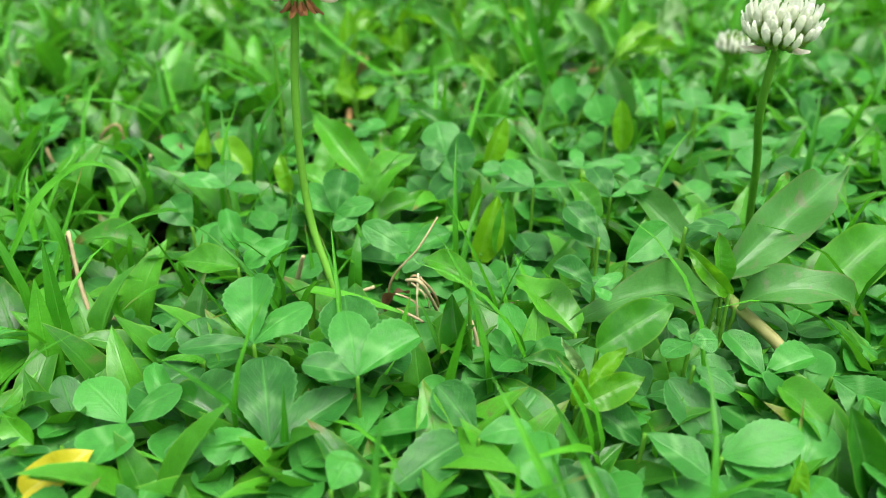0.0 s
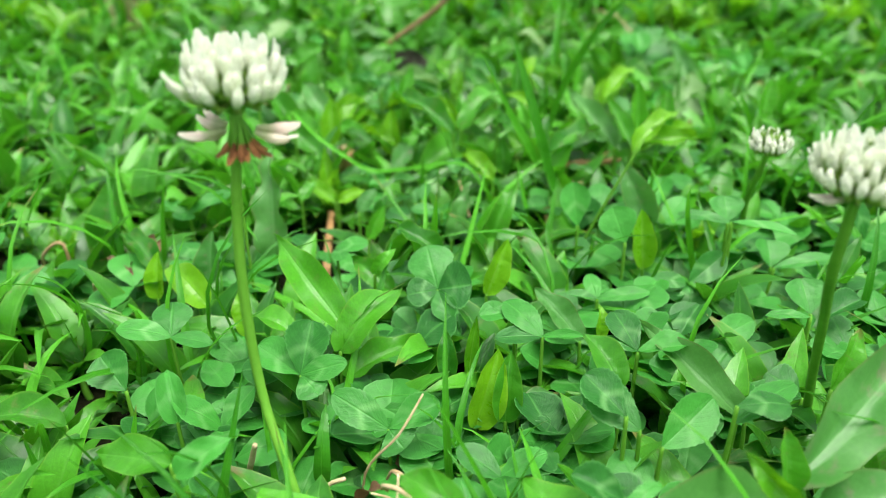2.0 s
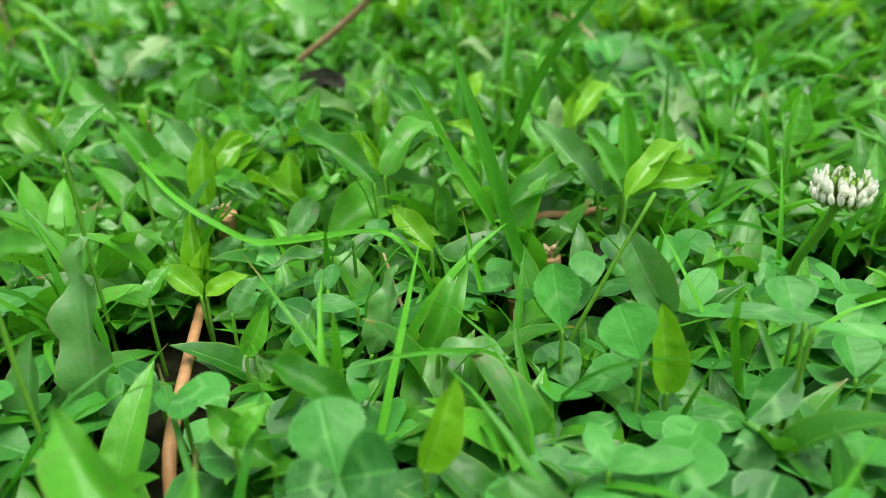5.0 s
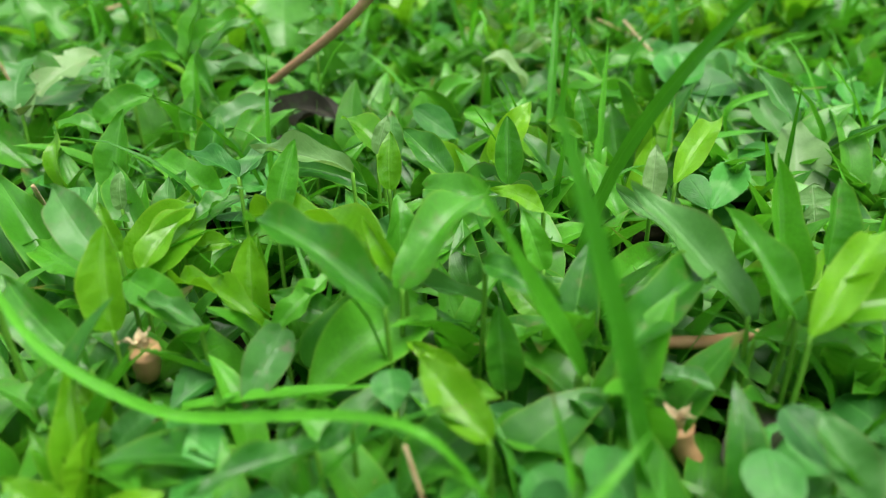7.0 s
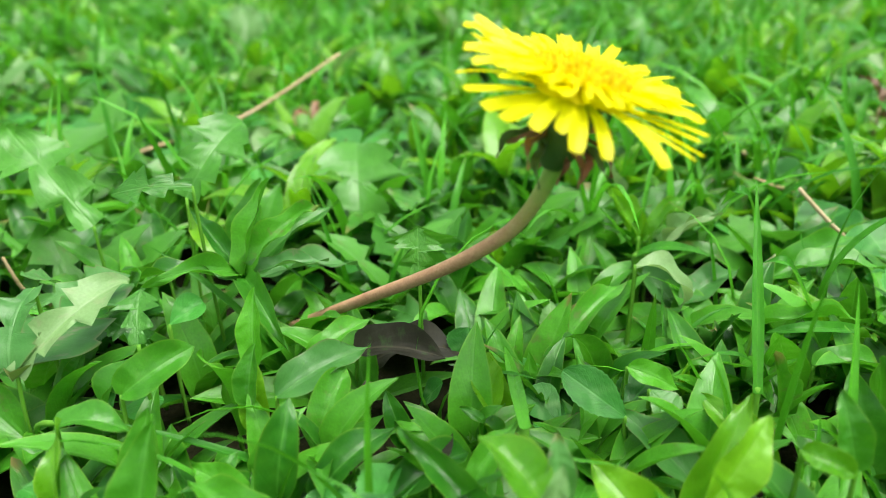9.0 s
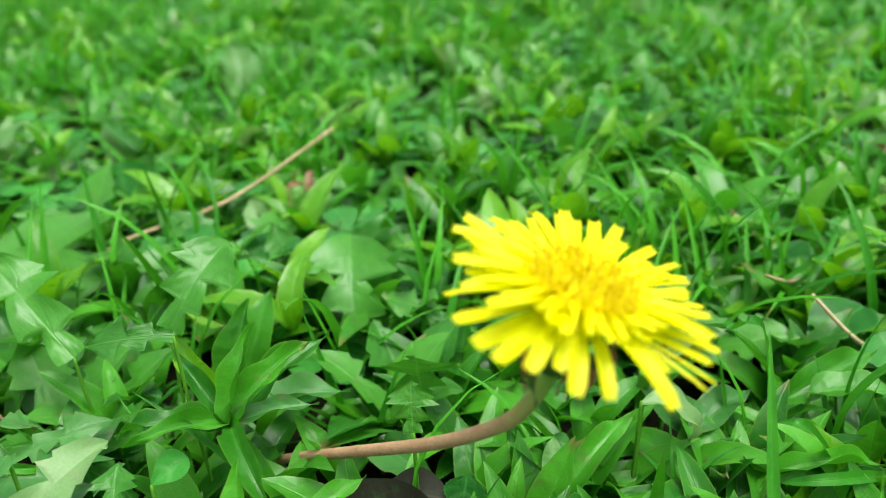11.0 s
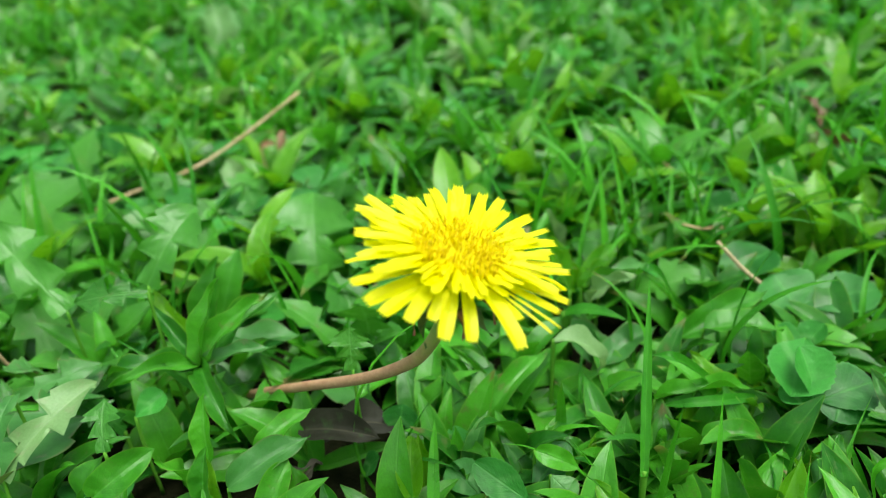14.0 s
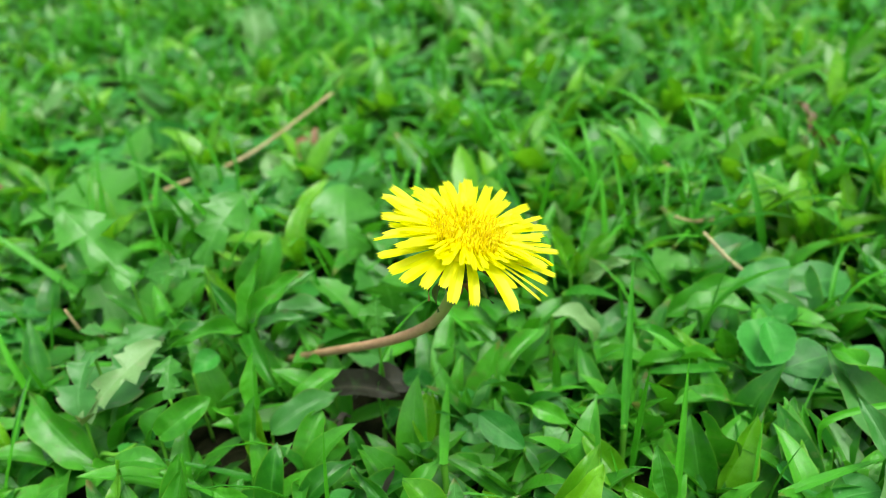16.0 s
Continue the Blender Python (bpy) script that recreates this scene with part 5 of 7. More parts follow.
ribbon_at([(-0.0528, 0.1280, 0.0082), (-0.0561, 0.1300, 0.0145), (-0.0546, 0.1320, 0.0212), (-0.0504, 0.1340, 0.0192)], 0.0016)
blade_on((-0.0481, 0.1120, 0.0095), (-0.0295, 0.1180, 0.0181), 0.0017, 0, "f")
leaf_on("weed", (-0.0351, 0.1180, 0.0130), (-0.0330, 0.1260, 0.0265), 0.0052, GREY, 3, "u")
straw([(0.0682, 0.2802, 0.0152), (0.0790, 0.2769, 0.0178), (0.0863, 0.2744, 0.0203)], 0.0011, PINK_STALK, "pale pink creeping weed stem with a swollen joint")
clover_on((-0.0126, 0.0806, 0.0213), [((-0.0160, 0.0971, 0.0271), 0.0113), ((0.0005, 0.0909, 0.0240), 0.0076), ((-0.0237, 0.0795, 0.0232), 0.0076)], 'f', 0)
clover_on((-0.0175, 0.0980, 0.0297), [((-0.0196, 0.1123, 0.0346), 0.0098), ((-0.0077, 0.1051, 0.0331), 0.0083), ((-0.0305, 0.0960, 0.0300), 0.0043)], 'f', 1)
clover_on((0.0019, 0.0896, 0.0290), [((-0.0009, 0.1024, 0.0335), 0.0078), ((0.0128, 0.0962, 0.0322), 0.0092), ((-0.0078, 0.0911, 0.0304), 0.0060)], 'f', 2)
leaf_on('clover', (0.0079, 0.0715, 0.0206), (0.0217, 0.0816, 0.0220), 0.0092, CLOVER, 3, 'f')
leaf_on('clover', (-0.0014, 0.0705, 0.0222), (0.0017, 0.0750, 0.0255), 0.0062, CLOVER, 0, 'm')
leaf_on('clover', (0.0224, 0.0826, 0.0215), (0.0160, 0.0899, 0.0261), 0.0079, CLOVER, 1, 'm')
leaf_on('clover', (0.0225, 0.0776, 0.0258), (0.0311, 0.0787, 0.0267), 0.0053, CLOVER, 2, 'f')
leaf_on('clover', (0.0526, 0.0840, 0.0162), (0.0445, 0.0885, 0.0207), 0.0066, CLOVER, 3, 'm')
leaf_on('clover', (0.0504, 0.0786, 0.0249), (0.0595, 0.0724, 0.0216), 0.0078, CLOVER, 0, 'f')
leaf_on('clover', (0.0654, 0.0818, 0.0168), (0.0585, 0.0931, 0.0237), 0.0090, CLOVER, 1, 'm')
leaf_on('clover', (0.0635, 0.0768, 0.0211), (0.0771, 0.0782, 0.0241), 0.0082, CLOVER, 2, 'f')
clover_on((0.0795, 0.0986, 0.0193), [((0.0893, 0.1005, 0.0223), 0.0070), ((0.0748, 0.1084, 0.0224), 0.0072), ((0.0769, 0.0928, 0.0187), 0.0060)], 'f', 11)
leaf_on('clover', (0.0908, 0.0955, 0.0214), (0.0998, 0.0903, 0.0165), 0.0098, CLOVER, 0, 'm')
clover_on((0.0646, 0.1010, 0.0261), [((0.0607, 0.1042, 0.0285), 0.0040), ((0.0697, 0.1008, 0.0266), 0.0057), ((0.0579, 0.0961, 0.0267), 0.0051)], 'f', 13)
leaf_on('clover', (0.0622, 0.0920, 0.0278), (0.0684, 0.0877, 0.0260), 0.0052, CLOVER, 2, 'f')
clover_on((0.0479, 0.1129, 0.0308), [((0.0398, 0.1159, 0.0339), 0.0058), ((0.0499, 0.1084, 0.0305), 0.0032), ((0.0541, 0.1156, 0.0318), 0.0025)], 'f', 15)
leaf_on('clover', (0.0557, 0.1332, 0.0267), (0.0467, 0.1416, 0.0317), 0.0082, CLOVER, 0, 'm')
leaf_on('clover', (0.0590, 0.1299, 0.0257), (0.0695, 0.1367, 0.0307), 0.0082, CLOVER, 1, 'm')
leaf_on('clover', (0.0720, 0.1315, 0.0293), (0.0856, 0.1393, 0.0313), 0.0057, CLOVER, 2, 'f')
clover_on((-0.0077, 0.1531, 0.0255), [((-0.0057, 0.1611, 0.0331), 0.0090), ((0.0018, 0.1530, 0.0286), 0.0051), ((-0.0168, 0.1586, 0.0290), 0.0077), ((-0.0036, 0.1484, 0.0240), 0.0070)], 'm', 19)
clover_on((0.0102, 0.1406, 0.0220), [((-0.0004, 0.1452, 0.0271), 0.0069), ((0.0201, 0.1438, 0.0252), 0.0069), ((0.0132, 0.1369, 0.0202), 0.0080)], 'm', 20)
leaf_on('weed', (0.0225, 0.1074, 0.0365), (0.0134, 0.1126, 0.0383), 0.0055, LANCE, 1, 'm')
leaf_on('weed', (0.0276, 0.1514, 0.0121), (0.0325, 0.1574, 0.0278), 0.0077, YOUNG, 3, 'u')
leaf_on('weed', (0.0336, 0.1504, 0.0144), (0.0350, 0.1563, 0.0277), 0.0064, LANCE, 3, 'u')
leaf_on('weed', (0.0755, 0.1167, 0.0299), (0.1095, 0.1423, 0.0413), 0.0112, GREY, 0, 'm')
leaf_on('weed', (0.0743, 0.1154, 0.0290), (0.0735, 0.1196, 0.0394), 0.0047, LANCE, 3, 'u')
leaf_on('weed', (0.0751, 0.1119, 0.0294), (0.0660, 0.1157, 0.0386), 0.0041, YOUNG, 0, 'u')
leaf_on('weed', (0.0789, 0.0911, 0.0229), (0.0854, 0.0770, 0.0184), 0.0075, LANCE, 1, 'f')
leaf_on('weed', (0.0440, 0.1082, 0.0228), (0.0332, 0.1215, 0.0273), 0.0092, LANCE, 0, 'f')
leaf_on('weed', (0.1021, 0.1266, 0.0176), (0.1231, 0.1386, 0.0289), 0.0132, LANCE, 0, 'm')
leaf_on('weed', (0.0895, 0.0732, 0.0142), (0.0844, 0.0798, 0.0293), 0.0076, LANCE, 3, 'u')
leaf_on('weed', (0.0735, 0.0709, 0.0163), (0.0755, 0.0742, 0.0231), 0.0034, YOUNG, 3, 'u')
leaf_on('weed', (-0.0525, 0.1450, 0.0210), (-0.0678, 0.1441, 0.0231), 0.0064, LANCE, 2, 'f')
leaf_on('weed', (-0.0269, 0.1287, 0.0260), (-0.0407, 0.1324, 0.0255), 0.0074, LANCE, 0, 'f')
leaf_on('weed', (-0.0316, 0.1467, 0.0197), (-0.0348, 0.1550, 0.0264), 0.0058, CLOVER, 1, 'm')
leaf_on('weed', (-0.0227, 0.1207, 0.0315), (-0.0142, 0.1251, 0.0350), 0.0053, CLOVER, 0, 'm')
blade_on((-0.0026, 0.1369, 0.0120), (-0.0015, 0.1432, 0.0265), 0.0035, 2, 'u')
blade_on((-0.0113, 0.1243, 0.0231), (0.0115, 0.1205, 0.0180), 0.0032, 0, 'f')
blade_on((-0.0297, 0.1048, 0.0198), (-0.0378, 0.1039, 0.0208), 0.0021, 1, 'f')
leaf_on('weed', (-0.0511, 0.0729, 0.0197), (-0.0412, 0.0791, 0.0229), 0.0063, YELLOW_LEAF, 0, 'm')
leaf_on('weed', (-0.0337, 0.0941, 0.0181), (-0.0379, 0.1015, 0.0228), 0.0048, CLOVER, 1, 'm')
leaf_on('weed', (-0.0547, 0.0848, 0.0182), (-0.0618, 0.0906, 0.0209), 0.0050, LANCE, 0, 'm')
leaf_on('clover', (-0.0481, 0.0821, 0.0209), (-0.0401, 0.0831, 0.0196), 0.0055, CLOVER, 2, 'f')
leaf_on('weed', (-0.0237, 0.0906, 0.0178), (-0.0360, 0.0956, 0.0196), 0.0070, LANCE, 1, 'f')
leaf_on('weed', (0.0270, 0.1064, 0.0245), (0.0305, 0.1014, 0.0215), 0.0036, CLOVER, 1, 'm')
leaf_on('weed', (0.0215, 0.1053, 0.0169), (0.0193, 0.1111, 0.0309), 0.0066, LANCE, 3, 'u')
clover_on((-0.0370, 0.1660, 0.0265), [((-0.0383, 0.1745, 0.0300), 0.0086), ((-0.0481, 0.1660, 0.0290), 0.0057), ((-0.0278, 0.1637, 0.0260), 0.0045)], 'f', 46)
clover_on((0.0419, 0.1599, 0.0286), [((0.0349, 0.1697, 0.0312), 0.0066), ((0.0321, 0.1602, 0.0283), 0.0051), ((0.0498, 0.1571, 0.0303), 0.0025)], 'f', 47)
clover_on((0.0600, 0.1529, 0.0294), [((0.0570, 0.1626, 0.0326), 0.0071), ((0.0694, 0.1512, 0.0321), 0.0065), ((0.0530, 0.1562, 0.0301), 0.0042)], 'f', 48)
leaf_on('clover', (0.0530, 0.1334, 0.0298), (0.0464, 0.1401, 0.0341), 0.0078, CLOVER, 1, 'm')
leaf_on('clover', (0.0713, 0.1309, 0.0337), (0.0806, 0.1309, 0.0337), 0.0072, CLOVER, 2, 'f')
leaf_on('clover', (0.0825, 0.1718, 0.0166), (0.0945, 0.1771, 0.0195), 0.0071, CLOVER, 3, 'm')
leaf_on('clover', (0.0814, 0.1695, 0.0188), (0.0871, 0.1678, 0.0176), 0.0030, CLOVER, 0, 'f')
leaf_on('clover', (0.1024, 0.1681, 0.0269), (0.1021, 0.1748, 0.0320), 0.0095, CLOVER, 1, 'm')
leaf_on('clover', (0.1005, 0.1646, 0.0285), (0.0913, 0.1659, 0.0283), 0.0029, CLOVER, 2, 'f')
leaf_on('clover', (0.1109, 0.2058, 0.0165), (0.1115, 0.2121, 0.0214), 0.0101, CLOVER, 3, 'm')
leaf_on('clover', (0.1077, 0.1979, 0.0210), (0.1246, 0.1991, 0.0225), 0.0047, CLOVER, 0, 'f')
leaf_on('clover', (0.0969, 0.2060, 0.0304), (0.0973, 0.2121, 0.0351), 0.0092, CLOVER, 1, 'm')
leaf_on('clover', (0.0967, 0.2030, 0.0316), (0.0836, 0.2073, 0.0324), 0.0036, CLOVER, 2, 'f')
leaf_on('clover', (0.0936, 0.1963, 0.0354), (0.1067, 0.1889, 0.0353), 0.0038, CLOVER, 3, 'f')
leaf_on('clover', (0.0699, 0.2040, 0.0261), (0.0667, 0.2079, 0.0345), 0.0101, CLOVER, 0, 'u')
leaf_on('clover', (0.0596, 0.2157, 0.0253), (0.0585, 0.2202, 0.0363), 0.0083, CLOVER, 1, 'u')
clover_on((0.0206, 0.1832, 0.0261), [((0.0182, 0.1918, 0.0332), 0.0111), ((0.0285, 0.1818, 0.0281), 0.0116), ((0.0133, 0.1826, 0.0252), 0.0075), ((0.0231, 0.1756, 0.0222), 0.0060)], 'm', 62)
clover_on((0.0591, 0.1849, 0.0213), [((0.0716, 0.1844, 0.0229), 0.0040), ((0.0518, 0.1855, 0.0224), 0.0033), ((0.0581, 0.1917, 0.0242), 0.0043)], 'f', 63)
clover_on((0.0845, 0.1939, 0.0192), [((0.0945, 0.1990, 0.0249), 0.0071), ((0.0759, 0.1952, 0.0209), 0.0041), ((0.0839, 0.1871, 0.0153), 0.0071)], 'm', 64)
clover_on((-0.0054, 0.2067, 0.0253), [((0.0031, 0.2045, 0.0269), 0.0052), ((-0.0034, 0.2001, 0.0250), 0.0047)], 'f', 65)
clover_on((-0.0117, 0.2159, 0.0188), [((-0.0195, 0.2220, 0.0205), 0.0050), ((-0.0080, 0.2089, 0.0188), 0.0038)], 'f', 66)
leaf_on('clover', (0.0898, 0.2407, 0.0183), (0.0918, 0.2491, 0.0243), 0.0077, CLOVER, 3, 'm')
leaf_on('clover', (0.0838, 0.2475, 0.0172), (0.0794, 0.2553, 0.0220), 0.0068, CLOVER, 0, 'm')
leaf_on('clover', (0.0369, 0.1672, 0.0301), (0.0293, 0.1669, 0.0294), 0.0055, CLOVER, 1, 'f')
leaf_on('clover', (0.0933, 0.1485, 0.0199), (0.0870, 0.1519, 0.0238), 0.0089, CLOVER, 2, 'm')
leaf_on('clover', (0.1054, 0.1674, 0.0262), (0.1147, 0.1711, 0.0283), 0.0064, CLOVER, 3, 'f')
leaf_on('clover', (-0.0327, 0.1709, 0.0163), (-0.0261, 0.1627, 0.0153), 0.0073, CLOVER, 0, 'f')
leaf_on('clover', (-0.0440, 0.1548, 0.0212), (-0.0502, 0.1604, 0.0259), 0.0093, CLOVER, 1, 'm')
leaf_on('weed', (0.0007, 0.1685, 0.0243), (-0.0172, 0.1900, 0.0377), 0.0084, LANCE, 0, 'm')
leaf_on('weed', (-0.0257, 0.2224, 0.0106), (-0.0261, 0.2351, 0.0405), 0.0099, GREY, 4, 'u')
leaf_on('weed', (-0.0398, 0.2057, 0.0119), (-0.0388, 0.2126, 0.0277), 0.0076, GREY, 3, 'u')
leaf_on('weed', (-0.0737, 0.2272, 0.0092), (-0.0719, 0.2377, 0.0332), 0.0116, LANCE, 3, 'u')
leaf_on('weed', (-0.0358, 0.2173, 0.0088), (-0.0342, 0.2248, 0.0271), 0.0068, GREY, 3, 'u')
leaf_on('weed', (-0.0010, 0.1654, 0.0221), (0.0121, 0.1765, 0.0304), 0.0091, LANCE, 2, 'm')
leaf_on('weed', (0.0001, 0.1636, 0.0160), (0.0177, 0.1729, 0.0183), 0.0065, LANCE, 1, 'f')
leaf_on('weed', (0.0326, 0.1887, 0.0211), (0.0380, 0.1937, 0.0337), 0.0060, YOUNG, 3, 'u')
leaf_on('weed', (0.0333, 0.2258, 0.0081), (0.0451, 0.2353, 0.0331), 0.0067, LANCE, 2, 'u')
leaf_on('weed', (0.0253, 0.2239, 0.0173), (0.0310, 0.2299, 0.0330), 0.0056, GREY, 4, 'u')
leaf_on('weed', (0.0759, 0.2054, 0.0176), (0.0756, 0.2115, 0.0321), 0.0065, YOUNG, 3, 'u')
leaf_on('weed', (0.0828, 0.2253, 0.0205), (0.0744, 0.2320, 0.0375), 0.0088, GREY, 0, 'u')
leaf_on('weed', (0.0874, 0.2689, 0.0269), (0.1102, 0.2680, 0.0296), 0.0069, YOUNG, 1, 'm')
leaf_on('weed', (0.0862, 0.2624, 0.0281), (0.1048, 0.2760, 0.0369), 0.0065, YOUNG, 0, 'm')
leaf_on('weed', (0.0869, 0.2671, 0.0273), (0.0812, 0.2826, 0.0390), 0.0055, LANCE, 3, 'm')
leaf_on('weed', (0.0825, 0.2725, 0.0253), (0.0693, 0.2915, 0.0396), 0.0071, GREY, 0, 'm')
leaf_on('weed', (0.0279, 0.2741, 0.0308), (0.0071, 0.2899, 0.0390), 0.0073, LANCE, 1, 'm')
leaf_on('weed', (0.0257, 0.2849, 0.0274), (0.0239, 0.2890, 0.0363), 0.0044, YOUNG, 0, 'u')
leaf_on('weed', (0.0308, 0.2796, 0.0304), (0.0464, 0.2936, 0.0387), 0.0074, LANCE, 2, 'm')
leaf_on('weed', (0.0058, 0.2949, 0.0152), (0.0062, 0.3013, 0.0302), 0.0071, YOUNG, 3, 'u')
leaf_on('weed', (-0.0251, 0.3078, 0.0126), (-0.0468, 0.3326, 0.0324), 0.0087, LANCE, 0, 'm')
leaf_on('weed', (-0.0158, 0.3265, 0.0144), (-0.0090, 0.3385, 0.0245), 0.0058, YOUNG, 3, 'm')
leaf_on('weed', (-0.0212, 0.3332, 0.0120), (-0.0295, 0.3505, 0.0267), 0.0078, LANCE, 0, 'm')
leaf_on('weed', (0.0229, 0.1951, 0.0269), (0.0088, 0.2015, 0.0340), 0.0056, LANCE, 1, 'm')
leaf_on('weed', (0.0521, 0.1696, 0.0201), (0.0428, 0.1791, 0.0283), 0.0063, GREY, 0, 'm')
leaf_on('weed', (0.0568, 0.1704, 0.0204), (0.0567, 0.1734, 0.0274), 0.0034, YOUNG, 5, 'u')
leaf_on('weed', (-0.0225, 0.1750, 0.0201), (-0.0248, 0.1791, 0.0299), 0.0047, YOUNG, 0, 'u')
leaf_on('weed', (-0.0368, 0.1917, 0.0177), (-0.0473, 0.2005, 0.0246), 0.0080, YOUNG, 1, 'm')
leaf_on('weed', (-0.0512, 0.1981, 0.0160), (-0.0505, 0.2029, 0.0271), 0.0053, YOUNG, 3, 'u')
leaf_on('weed', (-0.0115, 0.1689, 0.0244), (-0.0218, 0.1743, 0.0255), 0.0061, LANCE, 1, 'f')
blade_on((0.0519, 0.2393, 0.0040), (0.0462, 0.2525, 0.0337), 0.0015, 3, 'u')
blade_on((-0.0022, 0.2720, 0.0176), (0.0319, 0.2698, 0.0194), 0.0025, 0, 'f')
leaf_on('weed', (0.0782, 0.1401, 0.0216), (0.0618, 0.1594, 0.0320), 0.0070, GREY, 0, 'm')
leaf_on('weed', (0.0920, 0.1384, 0.0306), (0.0965, 0.1423, 0.0413), 0.0054, LANCE, 0, 'u')
leaf_on('weed', (0.0157, 0.2826, 0.0148), (0.0318, 0.2928, 0.0192), 0.0099, LANCE, 1, 'f')
leaf_on('weed', (0.0374, 0.2171, 0.0206), (0.0515, 0.2151, 0.0195), 0.0055, GREY, 0, 'f')
leaf_on('weed', (0.0548, 0.1444, 0.0275), (0.0489, 0.1539, 0.0335), 0.0066, LANCE, 1, 'm')
leaf_on('weed', (0.0224, 0.1628, 0.0162), (0.0220, 0.1669, 0.0260), 0.0047, LANCE, 0, 'u')
leaf_on('weed', (0.0268, 0.1637, 0.0163), (0.0289, 0.1687, 0.0283), 0.0031, YOUNG, 3, 'u')
leaf_on('weed', (0.0365, 0.1516, 0.0136), (0.0459, 0.1591, 0.0142), 0.0063, GREY, 0, 'f')
leaf_on('weed', (0.0052, 0.1925, 0.0253), (0.0106, 0.1942, 0.0313), 0.0036, LANCE, 2, 'u')
leaf_on('weed', (0.0094, 0.1966, 0.0177), (-0.0015, 0.2055, 0.0227), 0.0062, LANCE, 0, 'm')
leaf_on('weed', (0.0012, 0.2289, 0.0159), (0.0060, 0.2323, 0.0246), 0.0046, LANCE, 3, 'u')
leaf_on('weed', (-0.0537, 0.2093, 0.0172), (-0.0658, 0.2203, 0.0243), 0.0062, LANCE, 1, 'm')
leaf_on('weed', (0.0321, 0.2967, 0.0208), (0.0027, 0.3164, 0.0268), 0.0069, YOUNG, 1, 'f')
leaf_on('weed', (0.0312, 0.2990, 0.0224), (0.0318, 0.3044, 0.0350), 0.0061, LANCE, 5, 'u')
leaf_on('weed', (0.0316, 0.2836, 0.0290), (0.0257, 0.2874, 0.0390), 0.0035, YOUNG, 3, 'u')
leaf_on('weed', (0.0313, 0.2865, 0.0297), (0.0226, 0.2911, 0.0319), 0.0040, YOUNG, 0, 'm')
leaf_on('weed', (0.0328, 0.3068, 0.0151), (0.0534, 0.3200, 0.0230), 0.0062, LANCE, 0, 'm')
leaf_on('weed', (0.0366, 0.3212, 0.0200), (0.0628, 0.3232, 0.0243), 0.0042, LANCE, 2, 'm')
leaf_on('weed', (0.0335, 0.2872, 0.0225), (0.0151, 0.2743, 0.0151), 0.0123, LANCE, 1, 'm')
leaf_on('weed', (0.0453, 0.2714, 0.0162), (0.0447, 0.2765, 0.0283), 0.0058, LANCE, 3, 'u')
leaf_on('weed', (0.0398, 0.2690, 0.0176), (0.0309, 0.2776, 0.0223), 0.0038, YOUNG, 4, 'm')
leaf_on('weed', (0.0365, 0.2666, 0.0204), (0.0433, 0.2644, 0.0204), 0.0032, YOUNG, 2, 'm')
leaf_on('weed', (0.0303, 0.2930, 0.0228), (0.0465, 0.2845, 0.0222), 0.0028, GREY, 1, 'f')
leaf_on('weed', (0.0415, 0.2631, 0.0159), (0.0575, 0.2516, 0.0125), 0.0074, LANCE, 0, 'f')
leaf_on('weed', (0.0399, 0.2615, 0.0192), (0.0274, 0.2550, 0.0122), 0.0082, LANCE, 1, 'm')
leaf_on('weed', (0.0512, 0.2721, 0.0042), (0.0614, 0.2825, 0.0113), 0.0073, LANCE, 0, 'm')
leaf_on('weed', (0.0061, 0.2979, 0.0135), (0.0070, 0.3046, 0.0289), 0.0074, YOUNG, 3, 'u')
leaf_on('weed', (0.0080, 0.2882, 0.0200), (-0.0099, 0.3024, 0.0209), 0.0044, YOUNG, 1, 'f')
leaf_on('weed', (0.0096, 0.2868, 0.0195), (0.0211, 0.2955, 0.0263), 0.0044, LANCE, 4, 'm')
leaf_on('weed', (0.0124, 0.2807, 0.0242), (0.0067, 0.2709, 0.0173), 0.0069, GREY, 0, 'm')
leaf_on('weed', (-0.0142, 0.2860, 0.0228), (-0.0140, 0.2924, 0.0380), 0.0073, YOUNG, 3, 'u')
leaf_on('weed', (0.0100, 0.3098, 0.0293), (0.0143, 0.3160, 0.0419), 0.0055, LANCE, 3, 'u')
leaf_on('weed', (-0.0327, 0.3602, 0.0194), (-0.0306, 0.3661, 0.0328), 0.0065, LANCE, 3, 'u')
leaf_on('weed', (-0.0283, 0.3181, 0.0145), (-0.0421, 0.3332, 0.0276), 0.0043, GREY, 3, 'm')
leaf_on('weed', (-0.0217, 0.3036, 0.0218), (-0.0367, 0.3183, 0.0232), 0.0069, LANCE, 0, 'f')
leaf_on('weed', (-0.0122, 0.2989, 0.0258), (-0.0034, 0.3104, 0.0325), 0.0056, YOUNG, 0, 'm')
leaf_on('weed', (-0.0067, 0.3077, 0.0287), (0.0040, 0.3148, 0.0337), 0.0043, LANCE, 4, 'm')
leaf_on('clover', (-0.0051, 0.2751, 0.0145), (0.0018, 0.2823, 0.0157), 0.0067, CLOVER, 3, 'f')
leaf_on('clover', (-0.0028, 0.2663, 0.0201), (0.0049, 0.2603, 0.0172), 0.0069, CLOVER, 0, 'm')
leaf_on('weed', (-0.0124, 0.2713, 0.0154), (-0.0203, 0.2803, 0.0213), 0.0061, YOUNG, 0, 'm')
leaf_on('weed', (-0.0125, 0.2609, 0.0132), (-0.0115, 0.2647, 0.0222), 0.0043, YOUNG, 3, 'u')
